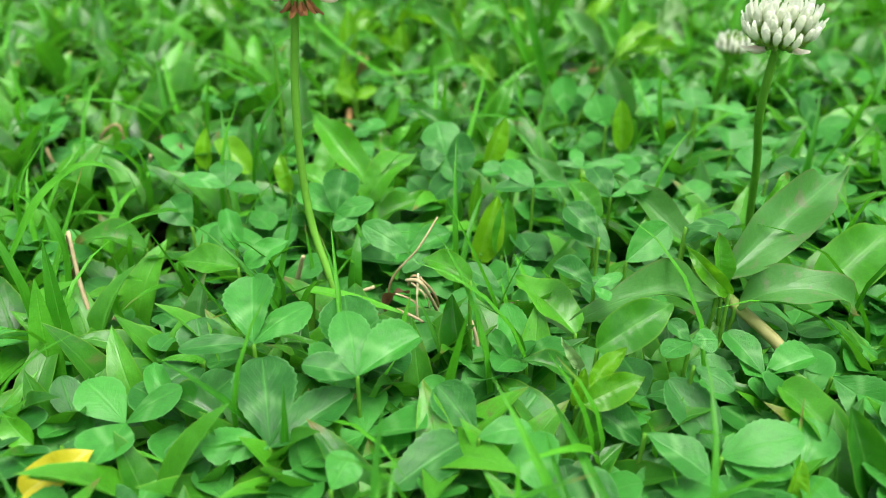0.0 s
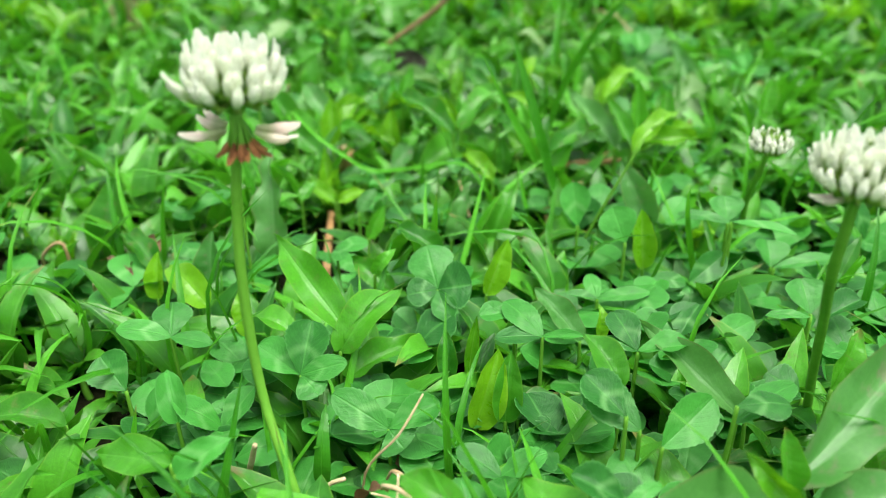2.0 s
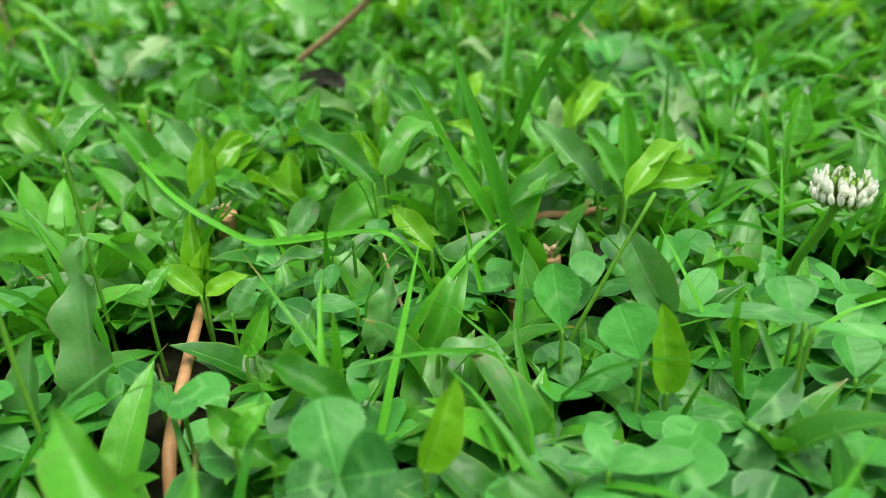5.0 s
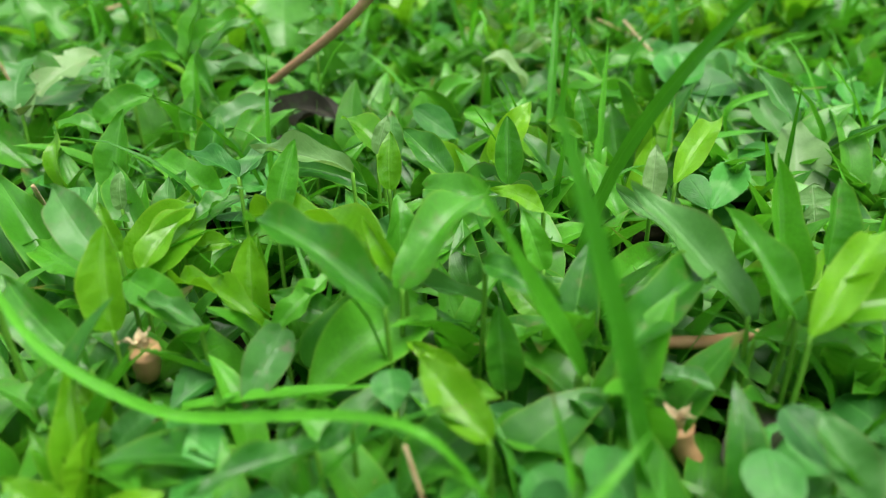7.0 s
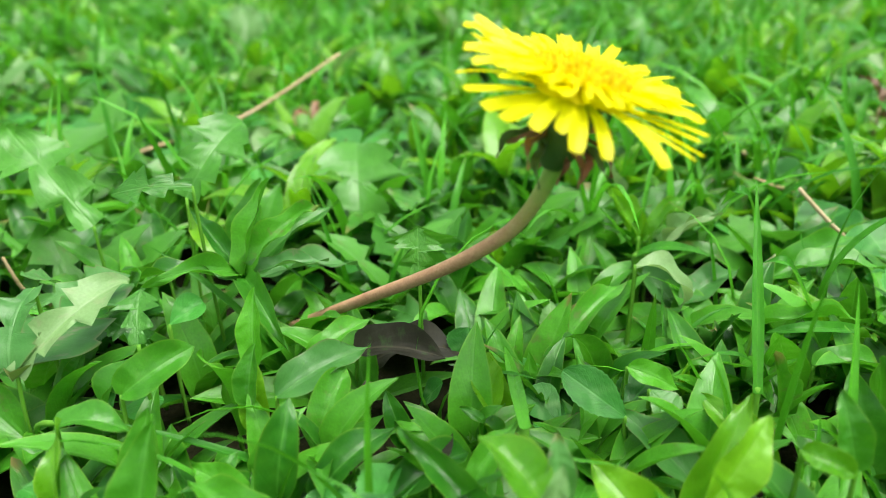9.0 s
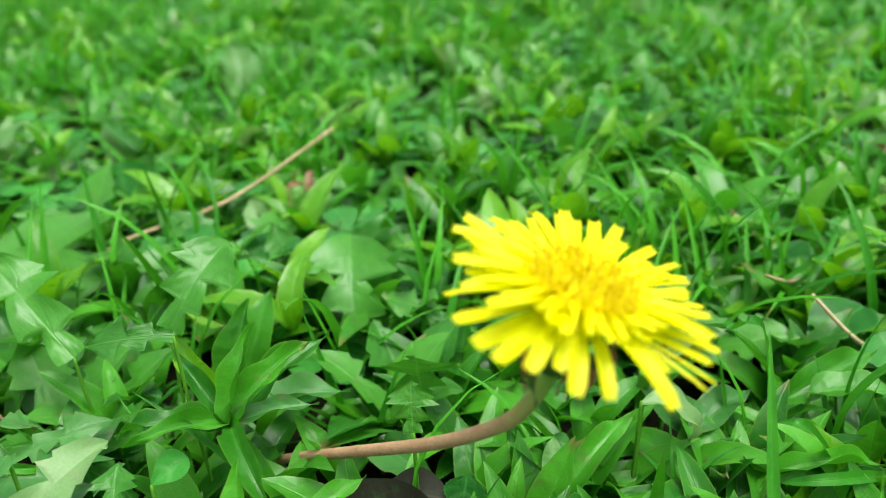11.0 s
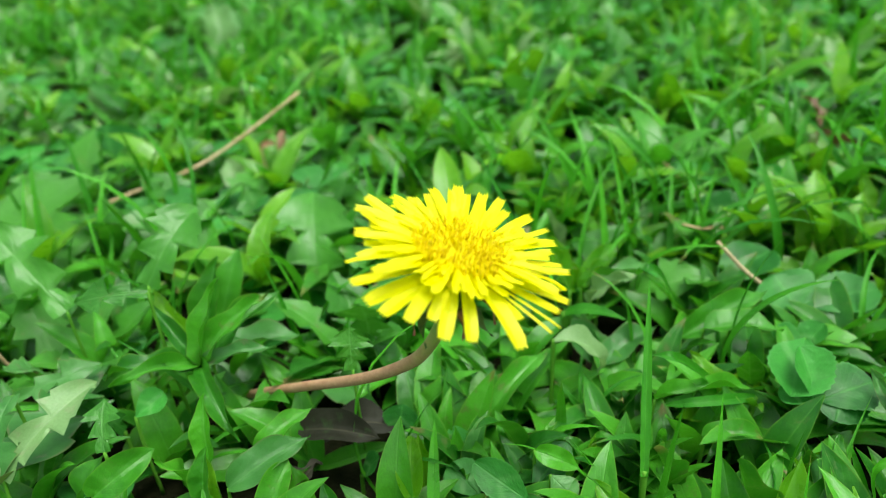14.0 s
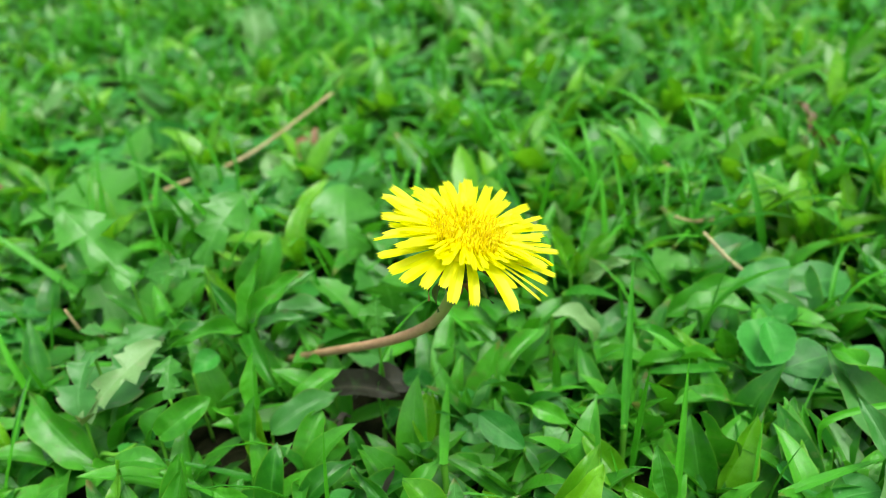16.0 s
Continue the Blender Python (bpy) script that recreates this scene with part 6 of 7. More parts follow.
leaf_on('weed', (-0.0003, 0.2833, 0.0238), (-0.0105, 0.2882, 0.0268), 0.0032, GREY, 1, 'm')
leaf_on('weed', (-0.0094, 0.2643, 0.0182), (-0.0031, 0.2680, 0.0221), 0.0043, GREY, 0, 'm')
leaf_on('weed', (0.0932, 0.2805, 0.0163), (0.0939, 0.2920, 0.0434), 0.0067, LANCE, 3, 'u')
leaf_on('weed', (0.0915, 0.2753, 0.0226), (0.1081, 0.2753, 0.0243), 0.0044, YOUNG, 0, 'f')
leaf_on('weed', (0.0915, 0.2717, 0.0219), (0.1050, 0.2704, 0.0234), 0.0031, GREY, 1, 'f')
leaf_on('weed', (0.0982, 0.2847, 0.0173), (0.1192, 0.2995, 0.0237), 0.0061, YOUNG, 0, 'm')
leaf_on('weed', (0.0831, 0.2705, 0.0222), (0.1015, 0.2638, 0.0203), 0.0044, LANCE, 0, 'f')
leaf_on('weed', (0.0926, 0.2888, 0.0124), (0.0740, 0.3110, 0.0303), 0.0072, GREY, 0, 'm')
leaf_on('weed', (0.0669, 0.2802, 0.0215), (0.0842, 0.2863, 0.0224), 0.0053, GREY, 0, 'm')
leaf_on('weed', (0.0661, 0.2678, 0.0199), (0.0752, 0.2626, 0.0192), 0.0033, GREY, 0, 'f')
leaf_on('clover', (0.0871, 0.2495, 0.0113), (0.0807, 0.2597, 0.0147), 0.0068, CLOVER, 1, 'f')
leaf_on('weed', (0.0756, 0.2574, 0.0092), (0.0882, 0.2639, 0.0127), 0.0076, BROWN, 2, 'f')
leaf_on('weed', (0.0830, 0.2406, 0.0186), (0.0806, 0.2500, 0.0261), 0.0064, GREY, 0, 'm')
leaf_on('weed', (0.0313, 0.3229, 0.0278), (0.0321, 0.3275, 0.0384), 0.0051, YOUNG, 0, 'u')
leaf_on('weed', (0.0262, 0.3311, 0.0237), (0.0137, 0.3377, 0.0314), 0.0054, LANCE, 1, 'm')
leaf_on('weed', (0.0435, 0.3237, 0.0292), (0.0352, 0.3341, 0.0362), 0.0066, LANCE, 0, 'm')
leaf_on('weed', (0.0555, 0.3228, 0.0275), (0.0560, 0.3282, 0.0401), 0.0060, LANCE, 3, 'u')
leaf_on('weed', (0.0794, 0.3065, 0.0294), (0.0808, 0.3105, 0.0390), 0.0046, PALE, 0, 'u')
leaf_on('weed', (0.0883, 0.3166, 0.0280), (0.1033, 0.3310, 0.0363), 0.0060, YOUNG, 0, 'm')
leaf_on('weed', (0.0552, 0.2905, 0.0255), (0.0522, 0.2947, 0.0348), 0.0047, LANCE, 0, 'u')
leaf_on('weed', (0.0432, 0.2784, 0.0340), (0.0536, 0.2715, 0.0305), 0.0050, LANCE, 1, 'm')
leaf_on('weed', (0.0197, 0.2894, 0.0201), (0.0096, 0.2932, 0.0231), 0.0058, LANCE, 0, 'm')
leaf_on('clover', (0.0283, 0.2637, 0.0202), (0.0280, 0.2685, 0.0239), 0.0058, CLOVER, 1, 'm')
leaf_on('clover', (0.0300, 0.2671, 0.0167), (0.0350, 0.2706, 0.0200), 0.0050, CLOVER, 2, 'm')
leaf_on('weed', (0.0179, 0.2558, 0.0216), (0.0031, 0.2494, 0.0223), 0.0044, LANCE, 0, 'f')
leaf_on('weed', (0.0575, 0.2592, 0.0176), (0.0523, 0.2640, 0.0202), 0.0039, LANCE, 1, 'm')
leaf_on('clover', (0.1036, 0.3294, 0.0154), (0.1139, 0.3393, 0.0218), 0.0086, CLOVER, 1, 'm')
leaf_on('clover', (0.1002, 0.3238, 0.0180), (0.0970, 0.3305, 0.0236), 0.0073, CLOVER, 2, 'm')
leaf_on('weed', (0.0224, 0.2586, 0.0241), (0.0179, 0.2559, 0.0215), 0.0031, LANCE, 0, 'm')
leaf_on('weed', (0.0605, 0.2768, 0.0159), (0.0582, 0.2807, 0.0243), 0.0042, LANCE, 0, 'u')
leaf_on('weed', (-0.0223, 0.2726, 0.0196), (-0.0177, 0.2773, 0.0225), 0.0038, LANCE, 1, 'm')
leaf_on('weed', (-0.0179, 0.3461, 0.0176), (-0.0134, 0.3483, 0.0247), 0.0039, LANCE, 0, 'u')
leaf_on('weed', (-0.0356, 0.3649, 0.0128), (-0.0324, 0.3718, 0.0275), 0.0073, LANCE, 3, 'u')
leaf_on('weed', (-0.0111, 0.3617, 0.0159), (-0.0080, 0.3684, 0.0315), 0.0076, LANCE, 5, 'u')
leaf_on('weed', (-0.0168, 0.3804, 0.0158), (-0.0170, 0.3859, 0.0288), 0.0062, YOUNG, 0, 'u')
leaf_on('weed', (-0.0171, 0.3869, 0.0259), (-0.0164, 0.3931, 0.0401), 0.0052, LANCE, 3, 'u')
leaf_on('weed', (-0.0128, 0.3818, 0.0223), (0.0051, 0.3910, 0.0263), 0.0081, GREY, 0, 'm')
leaf_on('weed', (-0.0047, 0.3755, 0.0182), (0.0004, 0.3855, 0.0257), 0.0070, LANCE, 1, 'm')
leaf_on('weed', (0.0304, 0.3853, 0.0075), (0.0293, 0.3920, 0.0228), 0.0064, YOUNG, 3, 'u')
leaf_on('weed', (0.0332, 0.3447, 0.0256), (0.0335, 0.3490, 0.0357), 0.0048, GREY, 0, 'u')
leaf_on('weed', (0.0623, 0.3615, 0.0110), (0.0513, 0.3736, 0.0197), 0.0081, GREY, 0, 'm')
leaf_on('weed', (0.0556, 0.3436, 0.0245), (0.0654, 0.3486, 0.0363), 0.0071, YOUNG, 0, 'u')
leaf_on('weed', (0.0697, 0.3456, 0.0316), (0.0767, 0.3420, 0.0293), 0.0043, YOUNG, 1, 'm')
leaf_on('weed', (0.0795, 0.3466, 0.0266), (0.0777, 0.3513, 0.0380), 0.0055, LANCE, 0, 'u')
leaf_on('weed', (0.0430, 0.4087, 0.0085), (0.0366, 0.4152, 0.0241), 0.0061, LANCE, 0, 'u')
leaf_on('weed', (0.0447, 0.4079, 0.0144), (0.0468, 0.4158, 0.0201), 0.0052, PALE, 0, 'm')
leaf_on('weed', (0.0445, 0.4033, 0.0118), (0.0663, 0.4197, 0.0223), 0.0059, LANCE, 2, 'm')
leaf_on('weed', (-0.0072, 0.3886, 0.0253), (0.0059, 0.3978, 0.0291), 0.0053, LANCE, 0, 'm')
leaf_on('clover', (-0.0367, 0.4018, 0.0281), (-0.0304, 0.4066, 0.0304), 0.0066, CLOVER, 3, 'm')
leaf_on('weed', (-0.0398, 0.3787, 0.0270), (-0.0276, 0.3866, 0.0317), 0.0080, LANCE, 1, 'm')
leaf_on('weed', (-0.0473, 0.3687, 0.0284), (-0.0349, 0.3680, 0.0263), 0.0062, LANCE, 2, 'f')
leaf_on('lobed', (-0.0371, 0.3845, 0.0340), (-0.0379, 0.3938, 0.0409), 0.0092, LOBED, 0, 'm')
leaf_on('lobed', (0.0157, 0.4009, 0.0363), (0.0160, 0.4050, 0.0458), 0.0107, LOBED, 1, 'u')
leaf_on('weed', (-0.0231, 0.4133, 0.0305), (-0.0456, 0.4107, 0.0340), 0.0057, LANCE, 1, 'f')
leaf_on('weed', (-0.0266, 0.4291, 0.0252), (-0.0408, 0.4437, 0.0380), 0.0064, YOUNG, 0, 'm')
leaf_on('weed', (-0.0284, 0.4402, 0.0211), (-0.0225, 0.4490, 0.0431), 0.0093, LANCE, 3, 'u')
leaf_on('weed', (-0.0230, 0.4183, 0.0298), (-0.0017, 0.4303, 0.0422), 0.0083, LANCE, 0, 'm')
leaf_on('weed', (-0.0249, 0.4308, 0.0227), (0.0012, 0.4326, 0.0245), 0.0088, GREY, 0, 'f')
leaf_on('lobed', (-0.0624, 0.4380, 0.0367), (-0.0865, 0.4578, 0.0572), 0.0199, LOBED, 1, 'm')
leaf_on('lobed', (-0.0384, 0.4359, 0.0435), (-0.0259, 0.4532, 0.0570), 0.0176, LOBED, 2, 'm')
leaf_on('lobed', (-0.0314, 0.4169, 0.0529), (-0.0487, 0.4171, 0.0519), 0.0090, LOBED, 0, 'm')
leaf_on('weed', (0.0822, 0.4265, 0.0097), (0.0724, 0.4390, 0.0172), 0.0091, GREY, 1, 'm')
leaf_on('weed', (0.0792, 0.4180, 0.0159), (0.0973, 0.4275, 0.0195), 0.0080, GREY, 0, 'f')
leaf_on('weed', (0.0948, 0.3853, 0.0184), (0.1076, 0.3831, 0.0188), 0.0052, LANCE, 1, 'f')
clover_on((0.0533, 0.3970, -0.0012), [((0.0450, 0.4014, 0.0044), 0.0082), ((0.0648, 0.4038, 0.0035), 0.0096), ((0.0668, 0.3985, -0.0008), 0.0066)], 'm', 211)
leaf_on('lobed', (-0.0612, 0.4007, 0.0389), (-0.0621, 0.3856, 0.0275), 0.0125, GREY, 2, 'm')
leaf_on('lobed', (-0.0689, 0.4121, 0.0286), (-0.0495, 0.4207, 0.0309), 0.0087, GREY, 0, 'm')
leaf_on('weed', (-0.0046, 0.3620, 0.0148), (0.0095, 0.3702, 0.0220), 0.0072, LANCE, 2, 'm')
leaf_on('weed', (-0.0155, 0.3605, 0.0172), (-0.0253, 0.3653, 0.0207), 0.0059, LANCE, 0, 'm')
leaf_on('weed', (0.0113, 0.3761, 0.0130), (0.0078, 0.3801, 0.0234), 0.0051, LANCE, 0, 'u')
leaf_on('weed', (0.0090, 0.3570, 0.0183), (0.0221, 0.3660, 0.0190), 0.0070, LANCE, 1, 'f')
leaf_on('weed', (0.0148, 0.3601, 0.0173), (0.0192, 0.3663, 0.0227), 0.0049, BROWN, 2, 'm')
leaf_on('clover', (0.0245, 0.4014, 0.0146), (0.0262, 0.4041, 0.0215), 0.0088, CLOVER, 3, 'u')
leaf_on('weed', (0.0203, 0.3576, 0.0164), (0.0307, 0.3671, 0.0241), 0.0050, LANCE, 2, 'm')
leaf_on('weed', (0.0549, 0.3823, 0.0234), (0.0644, 0.3797, 0.0192), 0.0053, LANCE, 0, 'm')
leaf_on('clover', (0.0570, 0.3751, 0.0230), (0.0613, 0.3708, 0.0194), 0.0067, GREY, 2, 'm')
leaf_on('weed', (0.0825, 0.4566, 0.0149), (0.0731, 0.4622, 0.0308), 0.0067, YOUNG, 3, 'u')
leaf_on('weed', (0.0819, 0.4550, 0.0166), (0.0974, 0.4661, 0.0254), 0.0069, YOUNG, 0, 'm')
leaf_on('lobed', (0.0007, 0.4736, 0.0151), (0.0099, 0.4863, 0.0245), 0.0102, LOBED, 0, 'm')
leaf_on('lobed', (0.0300, 0.4644, 0.0201), (0.0099, 0.4754, 0.0267), 0.0084, LOBED, 1, 'm')
leaf_on('weed', (-0.0216, 0.3631, 0.0169), (-0.0182, 0.3683, 0.0207), 0.0038, LANCE, 0, 'm')
leaf_on('weed', (-0.0582, 0.3969, 0.0169), (-0.0543, 0.4001, 0.0242), 0.0039, LANCE, 0, 'u')
leaf_on('weed', (-0.0306, 0.3498, 0.0178), (-0.0268, 0.3572, 0.0366), 0.0080, LANCE, 3, 'u')
leaf_on('weed', (0.0503, 0.3400, 0.0183), (0.0397, 0.3516, 0.0277), 0.0090, YOUNG, 0, 'm')
leaf_on('weed', (0.0540, 0.3478, 0.0118), (0.0670, 0.3576, 0.0336), 0.0085, YOUNG, 0, 'u')
leaf_on('weed', (0.0562, 0.3455, 0.0131), (0.0636, 0.3508, 0.0268), 0.0056, LANCE, 3, 'u')
leaf_on('weed', (0.0015, 0.3261, 0.0310), (-0.0106, 0.3376, 0.0323), 0.0059, CLOVER, 0, 'f')
leaf_on('weed', (0.0003, 0.3353, 0.0267), (0.0099, 0.3456, 0.0303), 0.0056, CLOVER, 0, 'f')
leaf_on('weed', (-0.0068, 0.3492, 0.0143), (-0.0238, 0.3576, 0.0243), 0.0084, LANCE, 1, 'm')
leaf_on('weed', (0.0242, 0.3167, 0.0343), (0.0044, 0.3315, 0.0347), 0.0052, PALE, 0, 'f')
leaf_on('weed', (0.0262, 0.3432, 0.0186), (0.0097, 0.3608, 0.0297), 0.0050, LANCE, 4, 'm')
leaf_on('weed', (0.0885, 0.3372, 0.0089), (0.0945, 0.3446, 0.0278), 0.0078, YOUNG, 3, 'u')
leaf_on('weed', (0.0818, 0.3277, 0.0149), (0.0773, 0.3423, 0.0251), 0.0066, LANCE, 0, 'm')
blade_on((0.0818, 0.3483, 0.0040), (0.0900, 0.3704, 0.0459), 0.0023, 3, 'u')
leaf_on('weed', (0.0407, 0.3283, 0.0220), (0.0659, 0.3294, 0.0214), 0.0034, GREY, 1, 'f')
leaf_on('weed', (-0.0439, 0.3596, 0.0134), (-0.0454, 0.3673, 0.0308), 0.0043, YOUNG, 2, 'u')
leaf_on('weed', (0.0296, 0.3363, 0.0303), (0.0323, 0.3392, 0.0380), 0.0038, PALE, 0, 'u')
leaf_on('weed', (0.0578, 0.3024, 0.0305), (0.0490, 0.3072, 0.0332), 0.0039, YOUNG, 2, 'm')
leaf_on('weed', (-0.0126, 0.3012, 0.0242), (-0.0026, 0.3114, 0.0298), 0.0078, YOUNG, 1, 'm')
leaf_on('weed', (-0.0153, 0.3000, 0.0294), (-0.0180, 0.3033, 0.0373), 0.0040, YOUNG, 0, 'u')
leaf_on('weed', (-0.0086, 0.3101, 0.0228), (0.0011, 0.3110, 0.0241), 0.0051, YOUNG, 1, 'm')
leaf_on('weed', (-0.0149, 0.3305, 0.0158), (-0.0141, 0.3358, 0.0284), 0.0060, GREY, 0, 'u')
leaf_on('weed', (-0.0228, 0.3289, 0.0245), (-0.0224, 0.3319, 0.0315), 0.0033, PALE, 1, 'u')
leaf_on('weed', (0.0367, 0.3033, 0.0358), (0.0487, 0.2964, 0.0324), 0.0069, LANCE, 2, 'm')
leaf_on('weed', (0.0895, 0.3046, 0.0194), (0.0787, 0.3142, 0.0244), 0.0062, GREY, 0, 'm')
leaf_on('weed', (-0.0160, 0.2786, 0.0209), (-0.0320, 0.2948, 0.0291), 0.0077, LANCE, 0, 'm')
leaf_on('weed', (-0.0158, 0.3073, 0.0218), (-0.0060, 0.3169, 0.0302), 0.0084, YOUNG, 1, 'm')
leaf_on('weed', (-0.0156, 0.2936, 0.0303), (-0.0255, 0.3057, 0.0395), 0.0076, GREY, 0, 'm')
leaf_on('weed', (-0.0119, 0.2917, 0.0281), (-0.0014, 0.2837, 0.0236), 0.0069, LANCE, 0, 'm')
leaf_on('weed', (0.0396, 0.2535, 0.0228), (0.0319, 0.2641, 0.0289), 0.0061, YOUNG, 4, 'm')
leaf_on('weed', (0.0588, 0.2624, 0.0269), (0.0831, 0.2838, 0.0281), 0.0075, LANCE, 0, 'f')
leaf_on('weed', (0.0970, 0.3600, 0.0092), (0.1077, 0.3685, 0.0278), 0.0088, YOUNG, 3, 'u')
leaf_on('weed', (0.1162, 0.3718, 0.0179), (0.1195, 0.3748, 0.0264), 0.0043, LANCE, 0, 'u')
leaf_on('weed', (0.1018, 0.2841, 0.0261), (0.1040, 0.2894, 0.0396), 0.0064, LANCE, 3, 'u')
leaf_on('weed', (-0.0300, 0.4585, 0.0109), (-0.0209, 0.4685, 0.0347), 0.0120, LANCE, 0, 'u')
leaf_on('weed', (-0.0513, 0.4906, 0.0114), (-0.0416, 0.4991, 0.0293), 0.0097, YOUNG, 3, 'u')
leaf_on('weed', (-0.0727, 0.3468, 0.0135), (-0.0892, 0.3656, 0.0297), 0.0107, YOUNG, 0, 'm')
leaf_on('weed', (-0.0734, 0.3561, 0.0168), (-0.0732, 0.3611, 0.0285), 0.0056, YOUNG, 3, 'u')
leaf_on('weed', (-0.0302, 0.2486, 0.0517), (-0.0236, 0.2575, 0.0583), 0.0064, LANCE, 0, 'm')
leaf_on('weed', (-0.0821, 0.4501, 0.0110), (-0.0708, 0.4664, 0.0261), 0.0129, GREY, 0, 'm')
leaf_on('weed', (0.0902, 0.4940, 0.0115), (0.0883, 0.5004, 0.0266), 0.0073, YOUNG, 3, 'u')
leaf_on('weed', (0.0108, 0.3289, 0.0313), (0.0269, 0.3222, 0.0291), 0.0071, LANCE, 1, 'm')
leaf_on('weed', (0.0016, 0.4015, 0.0190), (0.0203, 0.3947, 0.0201), 0.0085, BROWN, 1, 'f')
leaf_on('weed', (0.1271, 0.3352, 0.0114), (0.1347, 0.3554, 0.0258), 0.0135, PALE, 0, 'm')
leaf_on('weed', (0.1350, 0.2806, 0.0316), (0.1386, 0.2861, 0.0441), 0.0062, LANCE, 3, 'u')
leaf_on('weed', (0.0308, 0.3422, 0.0273), (0.0222, 0.3520, 0.0337), 0.0076, YOUNG, 5, 'm')
leaf_on('weed', (-0.0281, 0.2059, 0.0512), (-0.0184, 0.2060, 0.0529), 0.0050, LANCE, 1, 'f')
clover_on((-0.0535, 0.2404, 0.0197), [((-0.0620, 0.2437, 0.0221), 0.0064), ((-0.0414, 0.2486, 0.0225), 0.0061), ((-0.0547, 0.2353, 0.0197), 0.0071)], 'f', 274)
leaf_on('weed', (-0.1996, 0.6555, 0.0040), (-0.1931, 0.6723, 0.0395), 0.0175, LANCE, 0, 'u')
leaf_on('weed', (-0.1197, 0.6571, 0.0115), (-0.1265, 0.6661, 0.0360), 0.0119, PALE, 0, 'u')
leaf_on('clover', (-0.0991, 0.5901, 0.0092), (-0.1016, 0.6002, 0.0326), 0.0340, CLOVER, 1, 'u')
leaf_on('lobed', (-0.0607, 0.4874, 0.0094), (-0.0564, 0.5153, 0.0294), 0.0269, LOBED, 2, 'm')
leaf_on('lobed', (-0.1052, 0.5128, 0.0143), (-0.1244, 0.5325, 0.0290), 0.0235, LOBED, 0, 'm')
leaf_on('clover', (0.1230, 0.4489, 0.0165), (0.1435, 0.4584, 0.0211), 0.0170, CLOVER, 0, 'f')
leaf_on('clover', (0.1395, 0.4304, 0.0173), (0.1359, 0.4405, 0.0242), 0.0181, CLOVER, 1, 'm')
leaf_on('clover', (0.1401, 0.4880, 0.0154), (0.1353, 0.4923, 0.0250), 0.0165, CLOVER, 2, 'u')
leaf_on('weed', (0.1645, 0.4608, 0.0139), (0.1649, 0.4673, 0.0292), 0.0073, YOUNG, 3, 'u')
leaf_on('weed', (0.1870, 0.4872, 0.0147), (0.1900, 0.4937, 0.0314), 0.0080, LANCE, 0, 'u')
leaf_on('weed', (0.0936, 0.3618, 0.0105), (0.0917, 0.3698, 0.0284), 0.0087, LANCE, 0, 'u')
leaf_on('weed', (0.0743, 0.3599, 0.0148), (0.0657, 0.3724, 0.0231), 0.0073, YOUNG, 0, 'm')
leaf_on('clover', (0.0540, 0.3781, 0.0166), (0.0630, 0.3855, 0.0212), 0.0076, CLOVER, 3, 'm')
leaf_on('weed', (0.0863, 0.3957, 0.0223), (0.1137, 0.3972, 0.0203), 0.0043, LANCE, 0, 'f')
leaf_on('weed', (0.1022, 0.4221, 0.0193), (0.1292, 0.4308, 0.0255), 0.0082, LANCE, 0, 'm')
leaf_on('weed', (0.1133, 0.3600, 0.0156), (0.1167, 0.3630, 0.0237), 0.0041, YOUNG, 1, 'u')
leaf_on('weed', (-0.0352, 0.5537, 0.0129), (-0.0431, 0.5681, 0.0244), 0.0104, PALE, 0, 'm')
leaf_on('weed', (0.0740, 0.5337, 0.0127), (0.0737, 0.5395, 0.0263), 0.0065, LANCE, 3, 'u')
leaf_on('weed', (0.0496, 0.5367, 0.0162), (0.0519, 0.5426, 0.0296), 0.0065, LANCE, 3, 'u')
leaf_on('weed', (0.0208, 0.5616, 0.0130), (0.0243, 0.5686, 0.0310), 0.0087, YOUNG, 3, 'u')
leaf_on('weed', (0.0119, 0.2824, 0.0067), (-0.0045, 0.2657, 0.0040), 0.0046, LANCE, 0, 'f')
leaf_on('clover', (0.0227, 0.2380, 0.0193), (0.0136, 0.2385, 0.0203), 0.0047, CLOVER, 0, 'f')
leaf_on('clover', (0.0171, 0.2408, 0.0219), (0.0188, 0.2452, 0.0255), 0.0035, CLOVER, 1, 'm')
leaf_on('clover', (0.0150, 0.2422, 0.0206), (0.0163, 0.2465, 0.0237), 0.0031, CLOVER, 2, 'm')
leaf_on('clover', (0.0637, 0.2324, 0.0148), (0.0641, 0.2366, 0.0248), 0.0119, CLOVER, 3, 'u')
leaf_on('clover', (0.1018, 0.2445, 0.0196), (0.0971, 0.2557, 0.0219), 0.0077, CLOVER, 0, 'f')
leaf_on('weed', (0.0550, 0.2876, 0.0172), (0.0489, 0.2947, 0.0229), 0.0056, YOUNG, 0, 'm')
leaf_on('weed', (0.0264, 0.2323, 0.0217), (0.0370, 0.2389, 0.0220), 0.0036, LANCE, 0, 'f')
leaf_on('weed', (-0.0019, 0.2376, 0.0201), (0.0032, 0.2433, 0.0250), 0.0047, GREY, 0, 'm')
leaf_on('weed', (-0.0104, 0.2494, 0.0179), (-0.0191, 0.2544, 0.0231), 0.0055, YOUNG, 0, 'm')
leaf_on('weed', (-0.0091, 0.2490, 0.0181), (-0.0005, 0.2532, 0.0198), 0.0045, YOUNG, 0, 'm')
leaf_on('weed', (-0.0127, 0.2590, 0.0124), (-0.0104, 0.2634, 0.0233), 0.0051, YOUNG, 3, 'u')
leaf_on('weed', (0.0025, 0.2398, 0.0165), (0.0065, 0.2425, 0.0233), 0.0037, LANCE, 0, 'u')
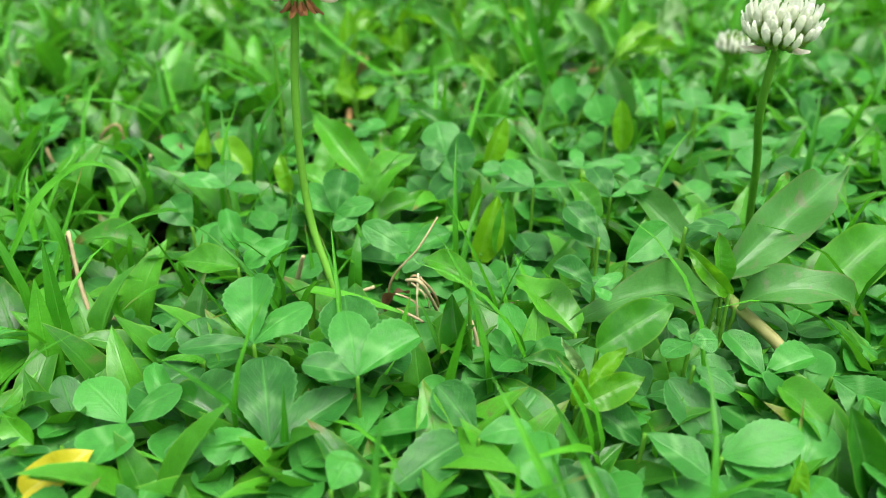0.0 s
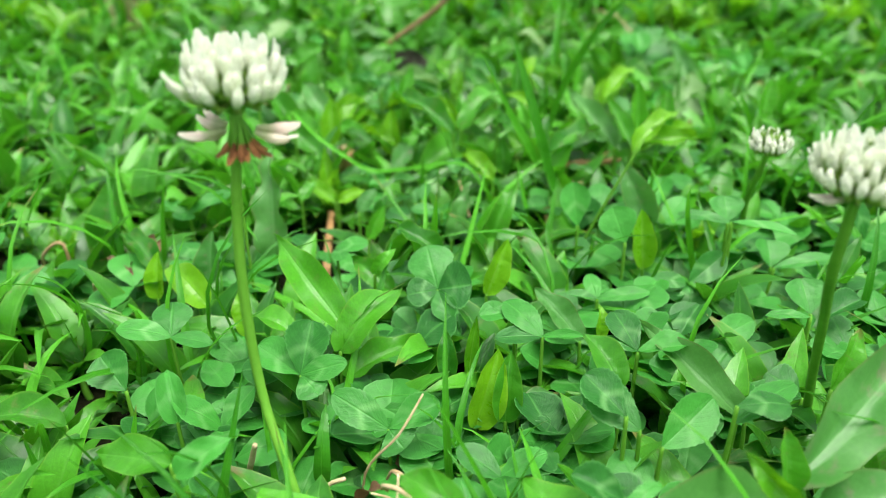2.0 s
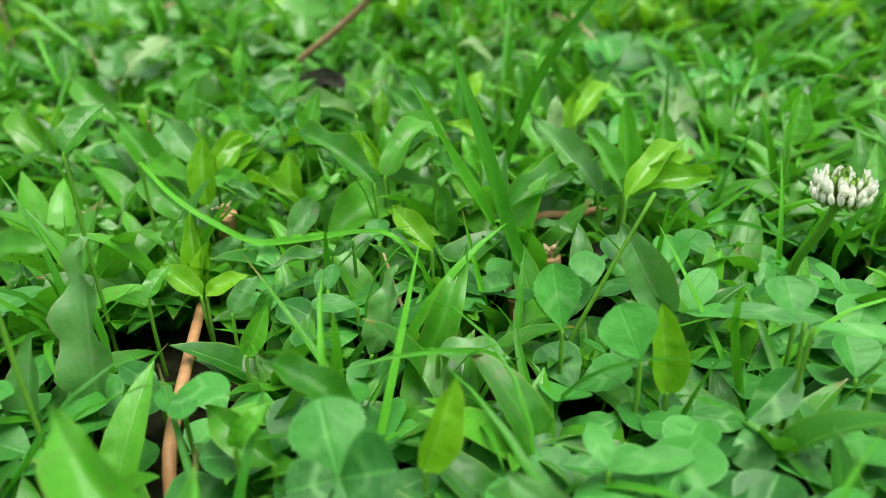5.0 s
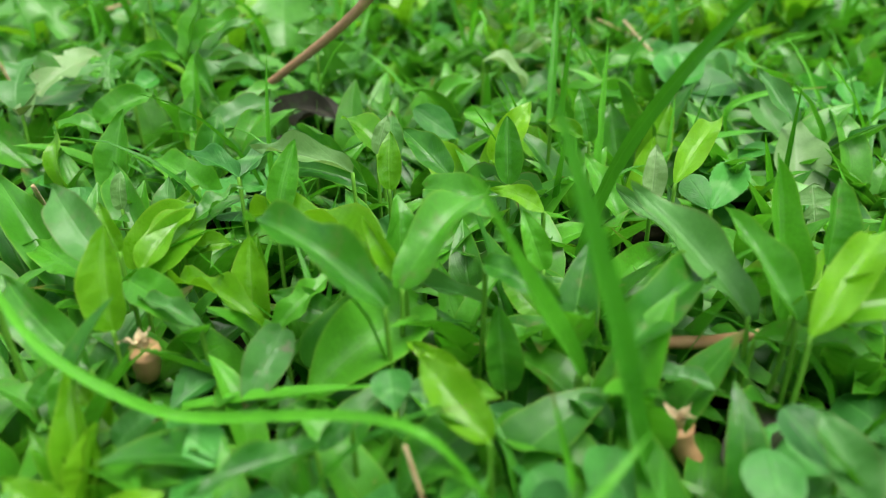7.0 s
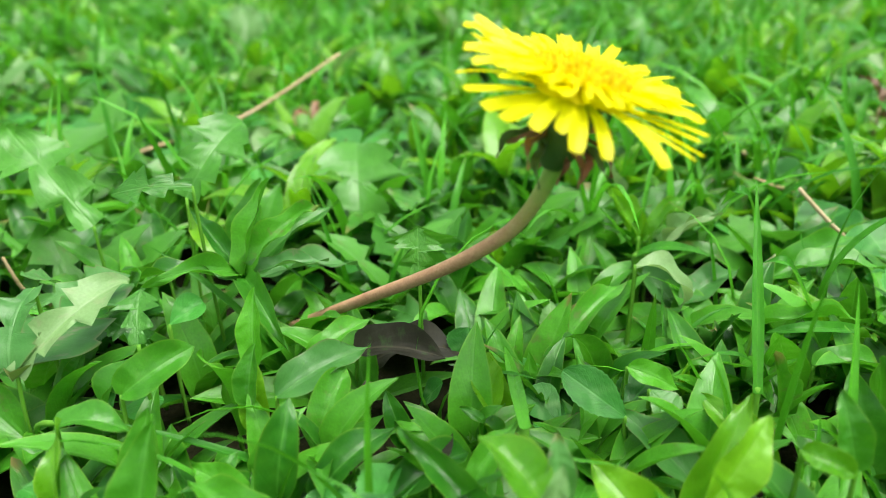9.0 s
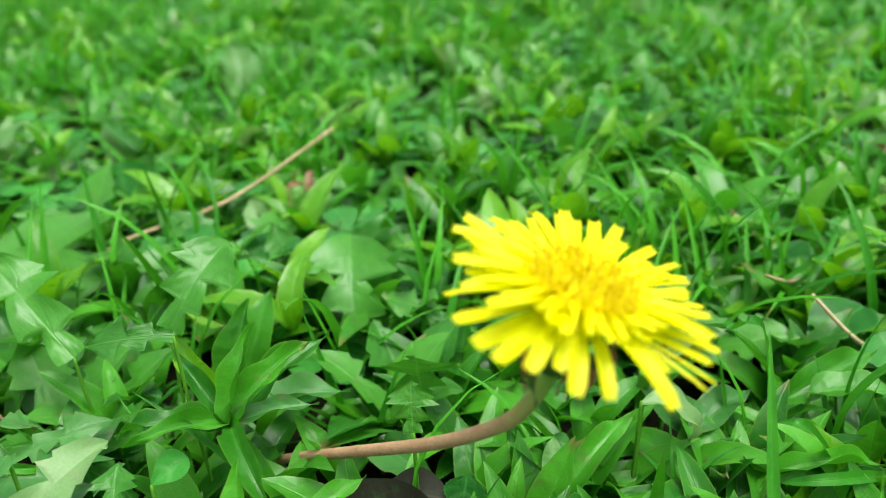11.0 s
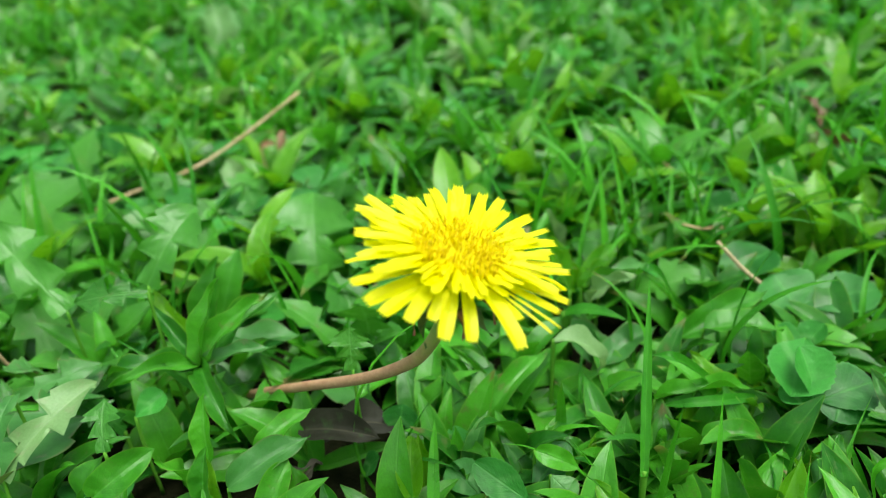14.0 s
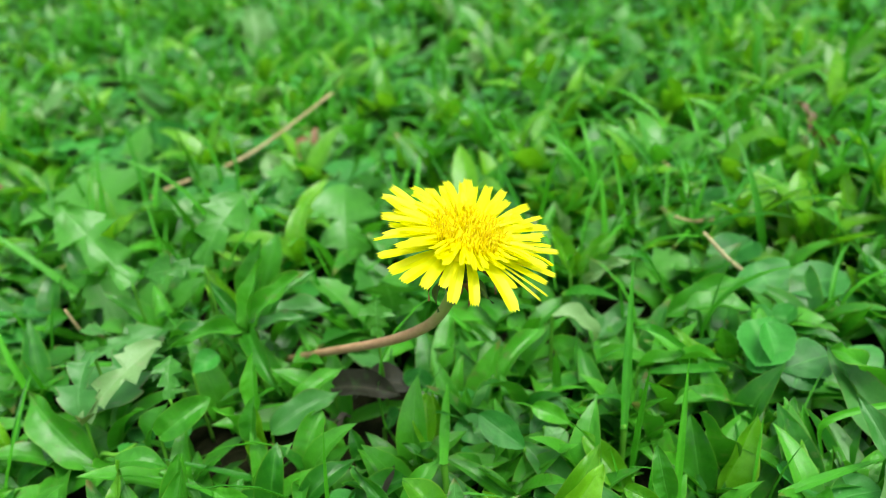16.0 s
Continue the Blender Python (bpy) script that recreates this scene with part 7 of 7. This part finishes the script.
leaf_on('weed', (-0.0199, 0.2448, 0.0207), (-0.0160, 0.2507, 0.0248), 0.0042, LANCE, 0, 'm')
leaf_on('weed', (-0.0175, 0.2705, 0.0175), (-0.0170, 0.2742, 0.0260), 0.0041, LANCE, 0, 'u')
leaf_on('weed', (0.0479, 0.2693, 0.0099), (0.0504, 0.2777, 0.0158), 0.0055, LANCE, 0, 'm')
leaf_on('weed', (0.0626, 0.2860, 0.0193), (0.0859, 0.2897, 0.0207), 0.0051, LANCE, 0, 'f')
leaf_on('weed', (0.0673, 0.2948, 0.0165), (0.0819, 0.3015, 0.0222), 0.0082, LANCE, 0, 'm')
leaf_on('weed', (-0.0179, 0.3801, 0.0219), (-0.0160, 0.3844, 0.0327), 0.0052, LANCE, 3, 'u')
leaf_on('lobed', (-0.0608, 0.3856, 0.0284), (-0.0434, 0.4036, 0.0382), 0.0110, PALE, 2, 'm')
leaf_on('weed', (0.1451, 0.3141, 0.0157), (0.1459, 0.3191, 0.0277), 0.0057, LANCE, 0, 'u')
leaf_on('lobed', (0.1162, 0.3099, 0.0184), (0.1158, 0.3137, 0.0276), 0.0109, PALE, 1, 'u')
leaf_on('weed', (0.1310, 0.3480, 0.0275), (0.1265, 0.3620, 0.0376), 0.0056, GREY, 0, 'm')
leaf_on('weed', (0.1421, 0.3660, 0.0134), (0.1339, 0.3893, 0.0302), 0.0107, GREY, 0, 'm')
blade_on((0.1038, 0.3460, 0.0252), (0.1342, 0.3562, 0.0227), 0.0024, 0, 'f')
blade_on((0.1030, 0.3567, 0.0118), (0.1073, 0.3651, 0.0326), 0.0010, 3, 'u')
blade_on((0.0779, 0.3533, 0.0180), (0.0794, 0.3574, 0.0285), 0.0013, 3, 'u')
blade_on((0.1230, 0.3660, 0.0143), (0.1201, 0.3717, 0.0266), 0.0022, 0, 'u')
leaf_on('weed', (0.1072, 0.4195, 0.0231), (0.1257, 0.4135, 0.0246), 0.0093, LANCE, 0, 'f')
leaf_on('clover', (0.1412, 0.4332, 0.0181), (0.1654, 0.4356, 0.0186), 0.0146, CLOVER, 0, 'f')
leaf_on('clover', (0.0514, 0.3714, 0.0201), (0.0409, 0.3772, 0.0270), 0.0079, CLOVER, 1, 'm')
leaf_on('weed', (-0.0618, 0.3846, 0.0136), (-0.0820, 0.4001, 0.0288), 0.0108, LANCE, 0, 'm')
leaf_on('weed', (0.0453, 0.0956, 0.0291), (0.0601, 0.1021, 0.0344), 0.0086, LANCE, 0, 'm')
leaf_on('weed', (0.0418, 0.0922, 0.0185), (0.0433, 0.0949, 0.0254), 0.0033, YOUNG, 3, 'u')
leaf_on('weed', (0.0417, 0.0863, 0.0244), (0.0526, 0.0903, 0.0270), 0.0058, YOUNG, 0, 'm')
leaf_on('weed', (0.0429, 0.0889, 0.0264), (0.0503, 0.0942, 0.0304), 0.0036, YOUNG, 3, 'm')
leaf_on('weed', (0.0431, 0.0972, 0.0226), (0.0391, 0.0991, 0.0290), 0.0023, PALE, 4, 'u')
leaf_on('weed', (0.0416, 0.0957, 0.0224), (0.0317, 0.0981, 0.0247), 0.0047, LANCE, 1, 'f')
blade_on((-0.0574, 0.1074, 0.0065), (-0.0625, 0.1209, 0.0385), 0.0062, 3, 'u')
blade_on((-0.0612, 0.1053, 0.0089), (-0.0635, 0.1157, 0.0327), 0.0074, 3, 'u')
blade_on((-0.0640, 0.1476, 0.0040), (-0.0572, 0.1618, 0.0160), 0.0040, 3, 'u')
blade_on((-0.0606, 0.1430, 0.0040), (-0.0542, 0.1624, 0.0042), 0.0043, 0, 'm')
blade_on((-0.0598, 0.1423, 0.0040), (-0.0489, 0.1562, 0.0040), 0.0046, 1, 'm')
blade_on((-0.0562, 0.1065, 0.0072), (-0.0478, 0.1153, 0.0154), 0.0040, 0, 'm')


# ---- plants between, copied from a few grown forms ----
def zone(x, y):
    """How clover-like (1) or weedy (0) the cover is."""
    n = noise.noise(Vector((x * 16, y * 16, 5.0)))
    base = 0.8 if y < 0.17 else 0.45 if y < 0.22 else 0.02 if y < 0.38 else 0.12
    if x > 0.07 and y < 0.3:
        base += 0.35
    if x < -0.03 and y < 0.2:
        base -= 0.5
    return base + 0.35 * n


def grassy_zone(x, y):
    """Grass stands thickest to the west of the clover."""
    return 0.45 if x < -0.035 and y < 0.24 else 0.12 if y < 0.2 else 0.06 if y < 0.40 and abs(x - 0.04) < 0.09 else 0.5 if x > 0.10 and y > 0.36 else 0.05 if x < 0.06 and 0.36 < y < 0.6 else 0.3


def in_sight(x, y, slack=0.03):
    return abs(x - 0.03) < slack + 0.62 * (y + 0.02) and y > 0.0


def scatter(forms, spacing, box, wanted, height, tilt, limit, sizes, keep=0.0):
    """Copies of the given forms over a stretch of lawn."""
    made = 0
    x0, y0, x1, y1 = box
    cells = [(x0 + (i + 0.5) * spacing, y0 + (j + 0.5) * spacing) for j in range(int((y1 - y0) / spacing)) for i in range(int((x1 - x0) / spacing))]
    rng.shuffle(cells)
    spare = []
    for cx, cy in cells:
        x, y = cx + rng.uniform(-0.5, 0.5) * spacing, cy + rng.uniform(-0.5, 0.5) * spacing
        if any((x - a) ** 2 + (y - b) ** 2 < (r + 0.006) ** 2 for a, b, r in CLEAR):
            continue
        if not in_sight(x, y) or rng.random() > wanted(x, y) or not free(x, y, keep):
            continue
        if made >= limit:
            spare.append((x, y, ground_height(x, y) + rng.uniform(*height)))
            continue
        s = rng.uniform(*sizes)
        m = pose(x, y, ground_height(x, y) + rng.uniform(*height), rng.uniform(-tilt, tilt), rng.uniform(-tilt, tilt), rng.uniform(0, 360)) @ Matrix.Scale(s, 4)
        ob = copy_thing(rng.choice(forms), m)
        ob.matrix_basis = m
        made += 1
    return spare


def forms_away(forms):
    """The grown forms themselves take a place far to the side, in the lawn."""
    for k, ob in enumerate(forms):
        x, y = -0.42 - 0.03 * (k % 6), 0.5 + 0.03 * (k // 6)
        ob.matrix_basis = Matrix.Translation((x, y, ground_height(x, y) + (0.02 if ob.name.startswith("clover") else 0.0)))


clovers = [clover_leaf(0.0105 + 0.0006 * (k % 4), cup=(4, 14, 24, 36)[k % 4], kind="heart" if k % 3 else "oval", seed=20 + k, stalk=0.024) for k in range(10)]
sprigs = [sprig(40 + k, 2 + (k % 2), 0.0155 + 0.0022 * (k % 4), 0.31 + 0.03 * (k % 4), material=(LANCE, YOUNG, GREY, LANCE, YOUNG)[k % 5], stem=0.007 + 0.003 * (k % 3), rise=(5 + 6 * (k % 3), 50)) for k in range(15)]
tufts = [grass_tuft(60 + k, 4 + k % 3, 0.036 + 0.006 * (k % 3)) for k in range(5)]
spare_weeds = scatter(sprigs, 0.0165, (-0.30, 0.04, 0.36, 0.56), lambda x, y: 0.85 * (1.05 - zone(x, y)), (-0.004, 0.001), 18, 295, (0.65, 0.95), 0.002)
spare_clover = scatter(clovers, 0.0122, (-0.30, 0.04, 0.36, 0.56), lambda x, y: 0.95 * zone(x, y), (0.010, 0.018), 22, 290, (0.7, 1.0), 0.001)
scatter(tufts, 0.026, (-0.30, 0.04, 0.36, 0.56), grassy_zone, (0.0, 0.002), 10, 280, (0.7, 1.1), 0.003)


def rosette(seed):
    """A flat rosette of toothed leaves."""
    r = random.Random(seed)
    ob = thing("dandelion_rosette", "low rosette of toothed dandelion leaves", "leaf", group="dandelion rosettes")
    for k in range(5):
        n = r.uniform(0.020, 0.031)
        part("leaf", LOBES[(seed + k) % 3], LOBED, ob, aim(72 * k + r.uniform(-20, 20), r.uniform(12, 42), n, n * r.uniform(0.5, 0.66), (0, 0, 0.004), r.uniform(-15, 15)))
    return ob


rosettes = [rosette(90 + k) for k in range(4)]
scatter(rosettes, 0.052, (-0.2, 0.40, 0.3, 0.9), lambda x, y: 0.75 if x < 0.03 else 0.25, (0.0, 0.004), 6, 80, (0.8, 1.2), 0.004)
forms_away(clovers + sprigs + tufts + rosettes)


# ---- the rest of the lawn ----
def joined(name, templates, places, material, label):
    """Many leaves in one mesh: (template number, pose) pairs."""
    if not places:
        return None
    V, F, U, n = [], [], [], 0
    for k, m in places:
        v, f, u = templates[k]
        a = np.array(m)
        V.append(v @ a[:3, :3].T + a[:3, 3])
        F.append(f + n)
        U.append(u)
        n += len(v)
    V, F, U = np.concatenate(V), np.concatenate(F), np.concatenate(U)
    me = bpy.data.meshes.new(name)
    me.vertices.add(len(V))
    me.vertices.foreach_set("co", V.astype(np.float32).ravel())
    me.loops.add(F.size)
    me.loops.foreach_set("vertex_index", F.astype(np.int32).ravel())
    me.polygons.add(len(F))
    me.polygons.foreach_set("loop_start", np.arange(0, F.size, 4, dtype=np.int32))
    me.polygons.foreach_set("use_smooth", np.ones(len(F), dtype=bool))
    layer = me.uv_layers.new(name="UVMap")
    layer.data.foreach_set("uv", U[F.ravel()].astype(np.float32).ravel())
    me.update()
    me.validate()
    return tagged(part(name, me, material), label, "plants", kind="stuff")


def template(profile, **k):
    v, f, u = sheet_arrays(profile, **k)
    return np.array(v), np.array(f), np.array(u)


T_LANCE = [template(lance, nu=1, nv=6, share=0.32, fold=0.5, rise=r, droop=d, sway=s) for r, d, s in ((0.2, 0.6, 0.03), (0.1, 1.0, -0.05), (0.4, 1.4, 0.05), (0.0, 0.1, 0.0))]
T_CLOVER = [template(heart, nu=1, nv=7, share=0.85, fold=f, rise=0.1, droop=d) for f, d in ((0.12, 0.3), (0.35, 0.1), (-0.1, 0.5))]
T_BLADE = [template(grassy, nu=1, nv=6, share=0.06, fold=0.4, rise=r, droop=d, sway=s) for r, d, s in ((0.0, 0.25, 0.03), (0.2, 1.2, -0.08), (0.3, 1.8, 0.1))]
T_LOBED = [template(lobed, nu=2, nv=22, share=0.6, skew=0.06, fold=0.2, rise=0.3, droop=0.7)]


def clover_places(x, y, z, big=1.0):
    turn, size = rng.uniform(0, 360), rng.uniform(0.009, 0.013) * big
    return [(rng.randrange(3), aim(turn + 120 * k, rng.uniform(-5, 30), size, size * rng.uniform(0.75, 0.95), (x, y, z), rng.uniform(-12, 12))) for k in range(3)]


def weed_places(x, y, z, big=1.0):
    turn, out = rng.uniform(0, 360), []
    for k in range(rng.choice((3, 4, 5))):
        n = rng.uniform(0.013, 0.026) * big
        out.append((rng.randrange(4), aim(turn + 100 * k, rng.uniform(0, 65), n, n * rng.uniform(0.28, 0.42), (x, y, z), rng.uniform(-20, 20))))
    return out


def patch_of(x, y):
    """Patches of one kind after another over the farther lawn, and how high they stand."""
    n = noise.noise(Vector((x * 9, y * 9, 11.0)))
    kind = "lobed" if n < -0.42 else "clover" if n < -0.12 else "blade" if 0.30 < n < 0.44 else "lance"
    return kind, 0.011 * noise.noise(Vector((x * 22, y * 22, 17.0)))


def lobed_patch(x, y):
    """Where dandelion leaves crowd the other weeds out."""
    return -0.15 < x < 0.03 and 0.40 < y < 0.60


def cover(count, ys, low, kind, big=1.0, patchy=False):
    """Leaf places over the lawn between two depths; kinds: clover, lance, lobed, blade."""
    out = []
    while len(out) < count:
        y = ys[0] + (ys[1] - ys[0]) * rng.random() ** 1.25
        half = 0.05 + 0.66 * (y + 0.02)
        x = 0.03 + rng.uniform(-half, half)
        if any((x - a) ** 2 + (y - b) ** 2 < r * r for a, b, r in CLEAR):
            continue
        if kind == "clover" and not patchy and rng.random() > zone(x, y) + 0.05:
            continue
        if low[1] > 0.011 and kind in ("lance", "blade") and lobed_patch(x, y) and rng.random() < 0.75:
            continue
        z = ground_height(x, y) + rng.uniform(*low)
        if patchy:
            here, lift = patch_of(x, y)
            if here != kind and rng.random() > 0.22:
                continue
            z = max(ground_height(x, y), z + lift)
        if kind == "clover":
            out += clover_places(x, y, z, big)
        elif kind == "lance":
            out += weed_places(x, y, z, big)
        elif kind == "lobed":
            turn = rng.uniform(0, 360)
            for k in range(4):
                n = rng.uniform(0.020, 0.034) * big
                out.append((0, aim(turn + 90 * k + rng.uniform(-20, 20), rng.uniform(15, 55), n, n * rng.uniform(0.4, 0.6), (x, y, z), rng.uniform(-20, 20))))
        else:
            for k in range(3):
                n = rng.uniform(0.02, 0.05) * big
                out.append((rng.randrange(3), aim(rng.uniform(0, 360), rng.uniform(20, 80), n, rng.uniform(0.0014, 0.0026) * big, (x, y, z), rng.uniform(-40, 40))))
    return out


T_CLOVER_FINE = [template(heart, nu=2, nv=14, share=0.85, fold=f, rise=0.1, droop=d, teeth=0.016) for f, d in ((0.12, 0.3), (0.35, 0.1), (-0.1, 0.5))]
T_LANCE_FINE = [template(lance, nu=2, nv=9, share=0.32, fold=0.5, rise=r, droop=d, sway=s) for r, d, s in ((0.2, 0.6, 0.03), (0.1, 1.0, -0.05), (0.4, 1.4, 0.05), (0.0, 0.1, 0.0))]
joined("clover_cover", T_CLOVER_FINE, cover(750, (0.03, 0.40), (0.010, 0.018), "clover"), CLOVER, "clover leaves among the weeds")
joined("weed_cover", T_LANCE_FINE, [q for x, y, z in spare_weeds for q in weed_places(x, y, z + 0.003, 0.9)], LANCE, "pointed weed leaves among the clover")
joined("low_clover", T_CLOVER, cover(3600, (0.0, 0.62), (0.003, 0.012), "clover"), CLOVER, "low clover leaves filling the shade between plants")
joined("low_weeds", T_LANCE, cover(5600, (0.0, 0.62), (0.0, 0.006), "lance", 1.1), LANCE, "low pointed weed leaves near the soil")
joined("sheltered_weeds", T_LANCE_FINE, cover(2600, (0.26, 0.52), (0.002, 0.010), "lance", 1.1), LANCE, "low weed leaves round the dandelion stem")
joined("low_grass", T_BLADE, cover(1300, (0.0, 0.62), (0.0, 0.004), "blade"), BLADE, "short grass blades near the soil")
joined("far_clover", T_CLOVER, cover(7000, (0.5, 2.4), (0.010, 0.024), "clover", 1.2, True), CLOVER, "clover spreading over the farther lawn")
joined("far_weeds", T_LANCE, cover(9000, (0.48, 2.4), (0.0, 0.018), "lance", 1.3, True), LANCE, "pointed weeds over the farther lawn")
joined("far_young_weeds", T_LANCE, cover(5500, (0.46, 2.4), (0.006, 0.022), "lance", 1.25, True), YOUNG, "fresh yellow-green weeds over the farther lawn")
joined("far_pale_weeds", T_LANCE, cover(900, (0.6, 2.4), (0.010, 0.024), "lance", 1.2, True), PALE, "pale turned leaves over the farther lawn")
joined("far_lobed_leaves", T_LOBED, cover(2600, (0.44, 2.4), (0.0, 0.012), "lobed", 1.1, True), LOBED, "toothed dandelion leaves over the farther lawn")
joined("far_grass", T_BLADE, cover(10000, (0.46, 2.4), (0.0, 0.012), "blade", 1.25, True), BLADE, "grass blades over the farther lawn")


def lawn_round(count, kind, reach=3.0):
    """The same lawn on every other side, thinner towards its far edge."""
    out = []
    while len(out) < count:
        q, far = rng.uniform(0, 6.2832), 0.06 + reach * rng.random() ** 1.6
        far *= 1 + 0.15 * noise.noise(Vector((math.cos(q) * 2, math.sin(q) * 2, 3.0)))
        x, y = 0.03 + far * math.cos(q), 0.2 + far * math.sin(q)
        if 0.0 < y < 2.4 and abs(x - 0.03) < 0.05 + 0.66 * (y + 0.02):
            continue
        z, big = ground_height(x, y) + rng.uniform(0.0, 0.014), 1.0 + 0.5 * far
        if patch_of(x, y)[0] != kind and rng.random() > 0.3:
            continue
        if kind == "clover":
            out += clover_places(x, y, z + 0.008, big)
        elif kind == "lance":
            out += weed_places(x, y, z, big)
        else:
            out += [(rng.randrange(3), aim(rng.uniform(0, 360), rng.uniform(20, 75), rng.uniform(0.02, 0.05) * big, rng.uniform(0.0016, 0.0028) * big, (x, y, z), rng.uniform(-40, 40))) for k in range(4)]
    return out


joined("lawn_clover", T_CLOVER, lawn_round(12000, "clover"), CLOVER, "clover spreading through the lawn all round")
joined("lawn_weeds", T_LANCE, lawn_round(22000, "lance"), LANCE, "pointed weeds in the lawn all round")
joined("lawn_grass", T_BLADE, lawn_round(20000, "blade"), BLADE, "grass blades in the lawn all round")
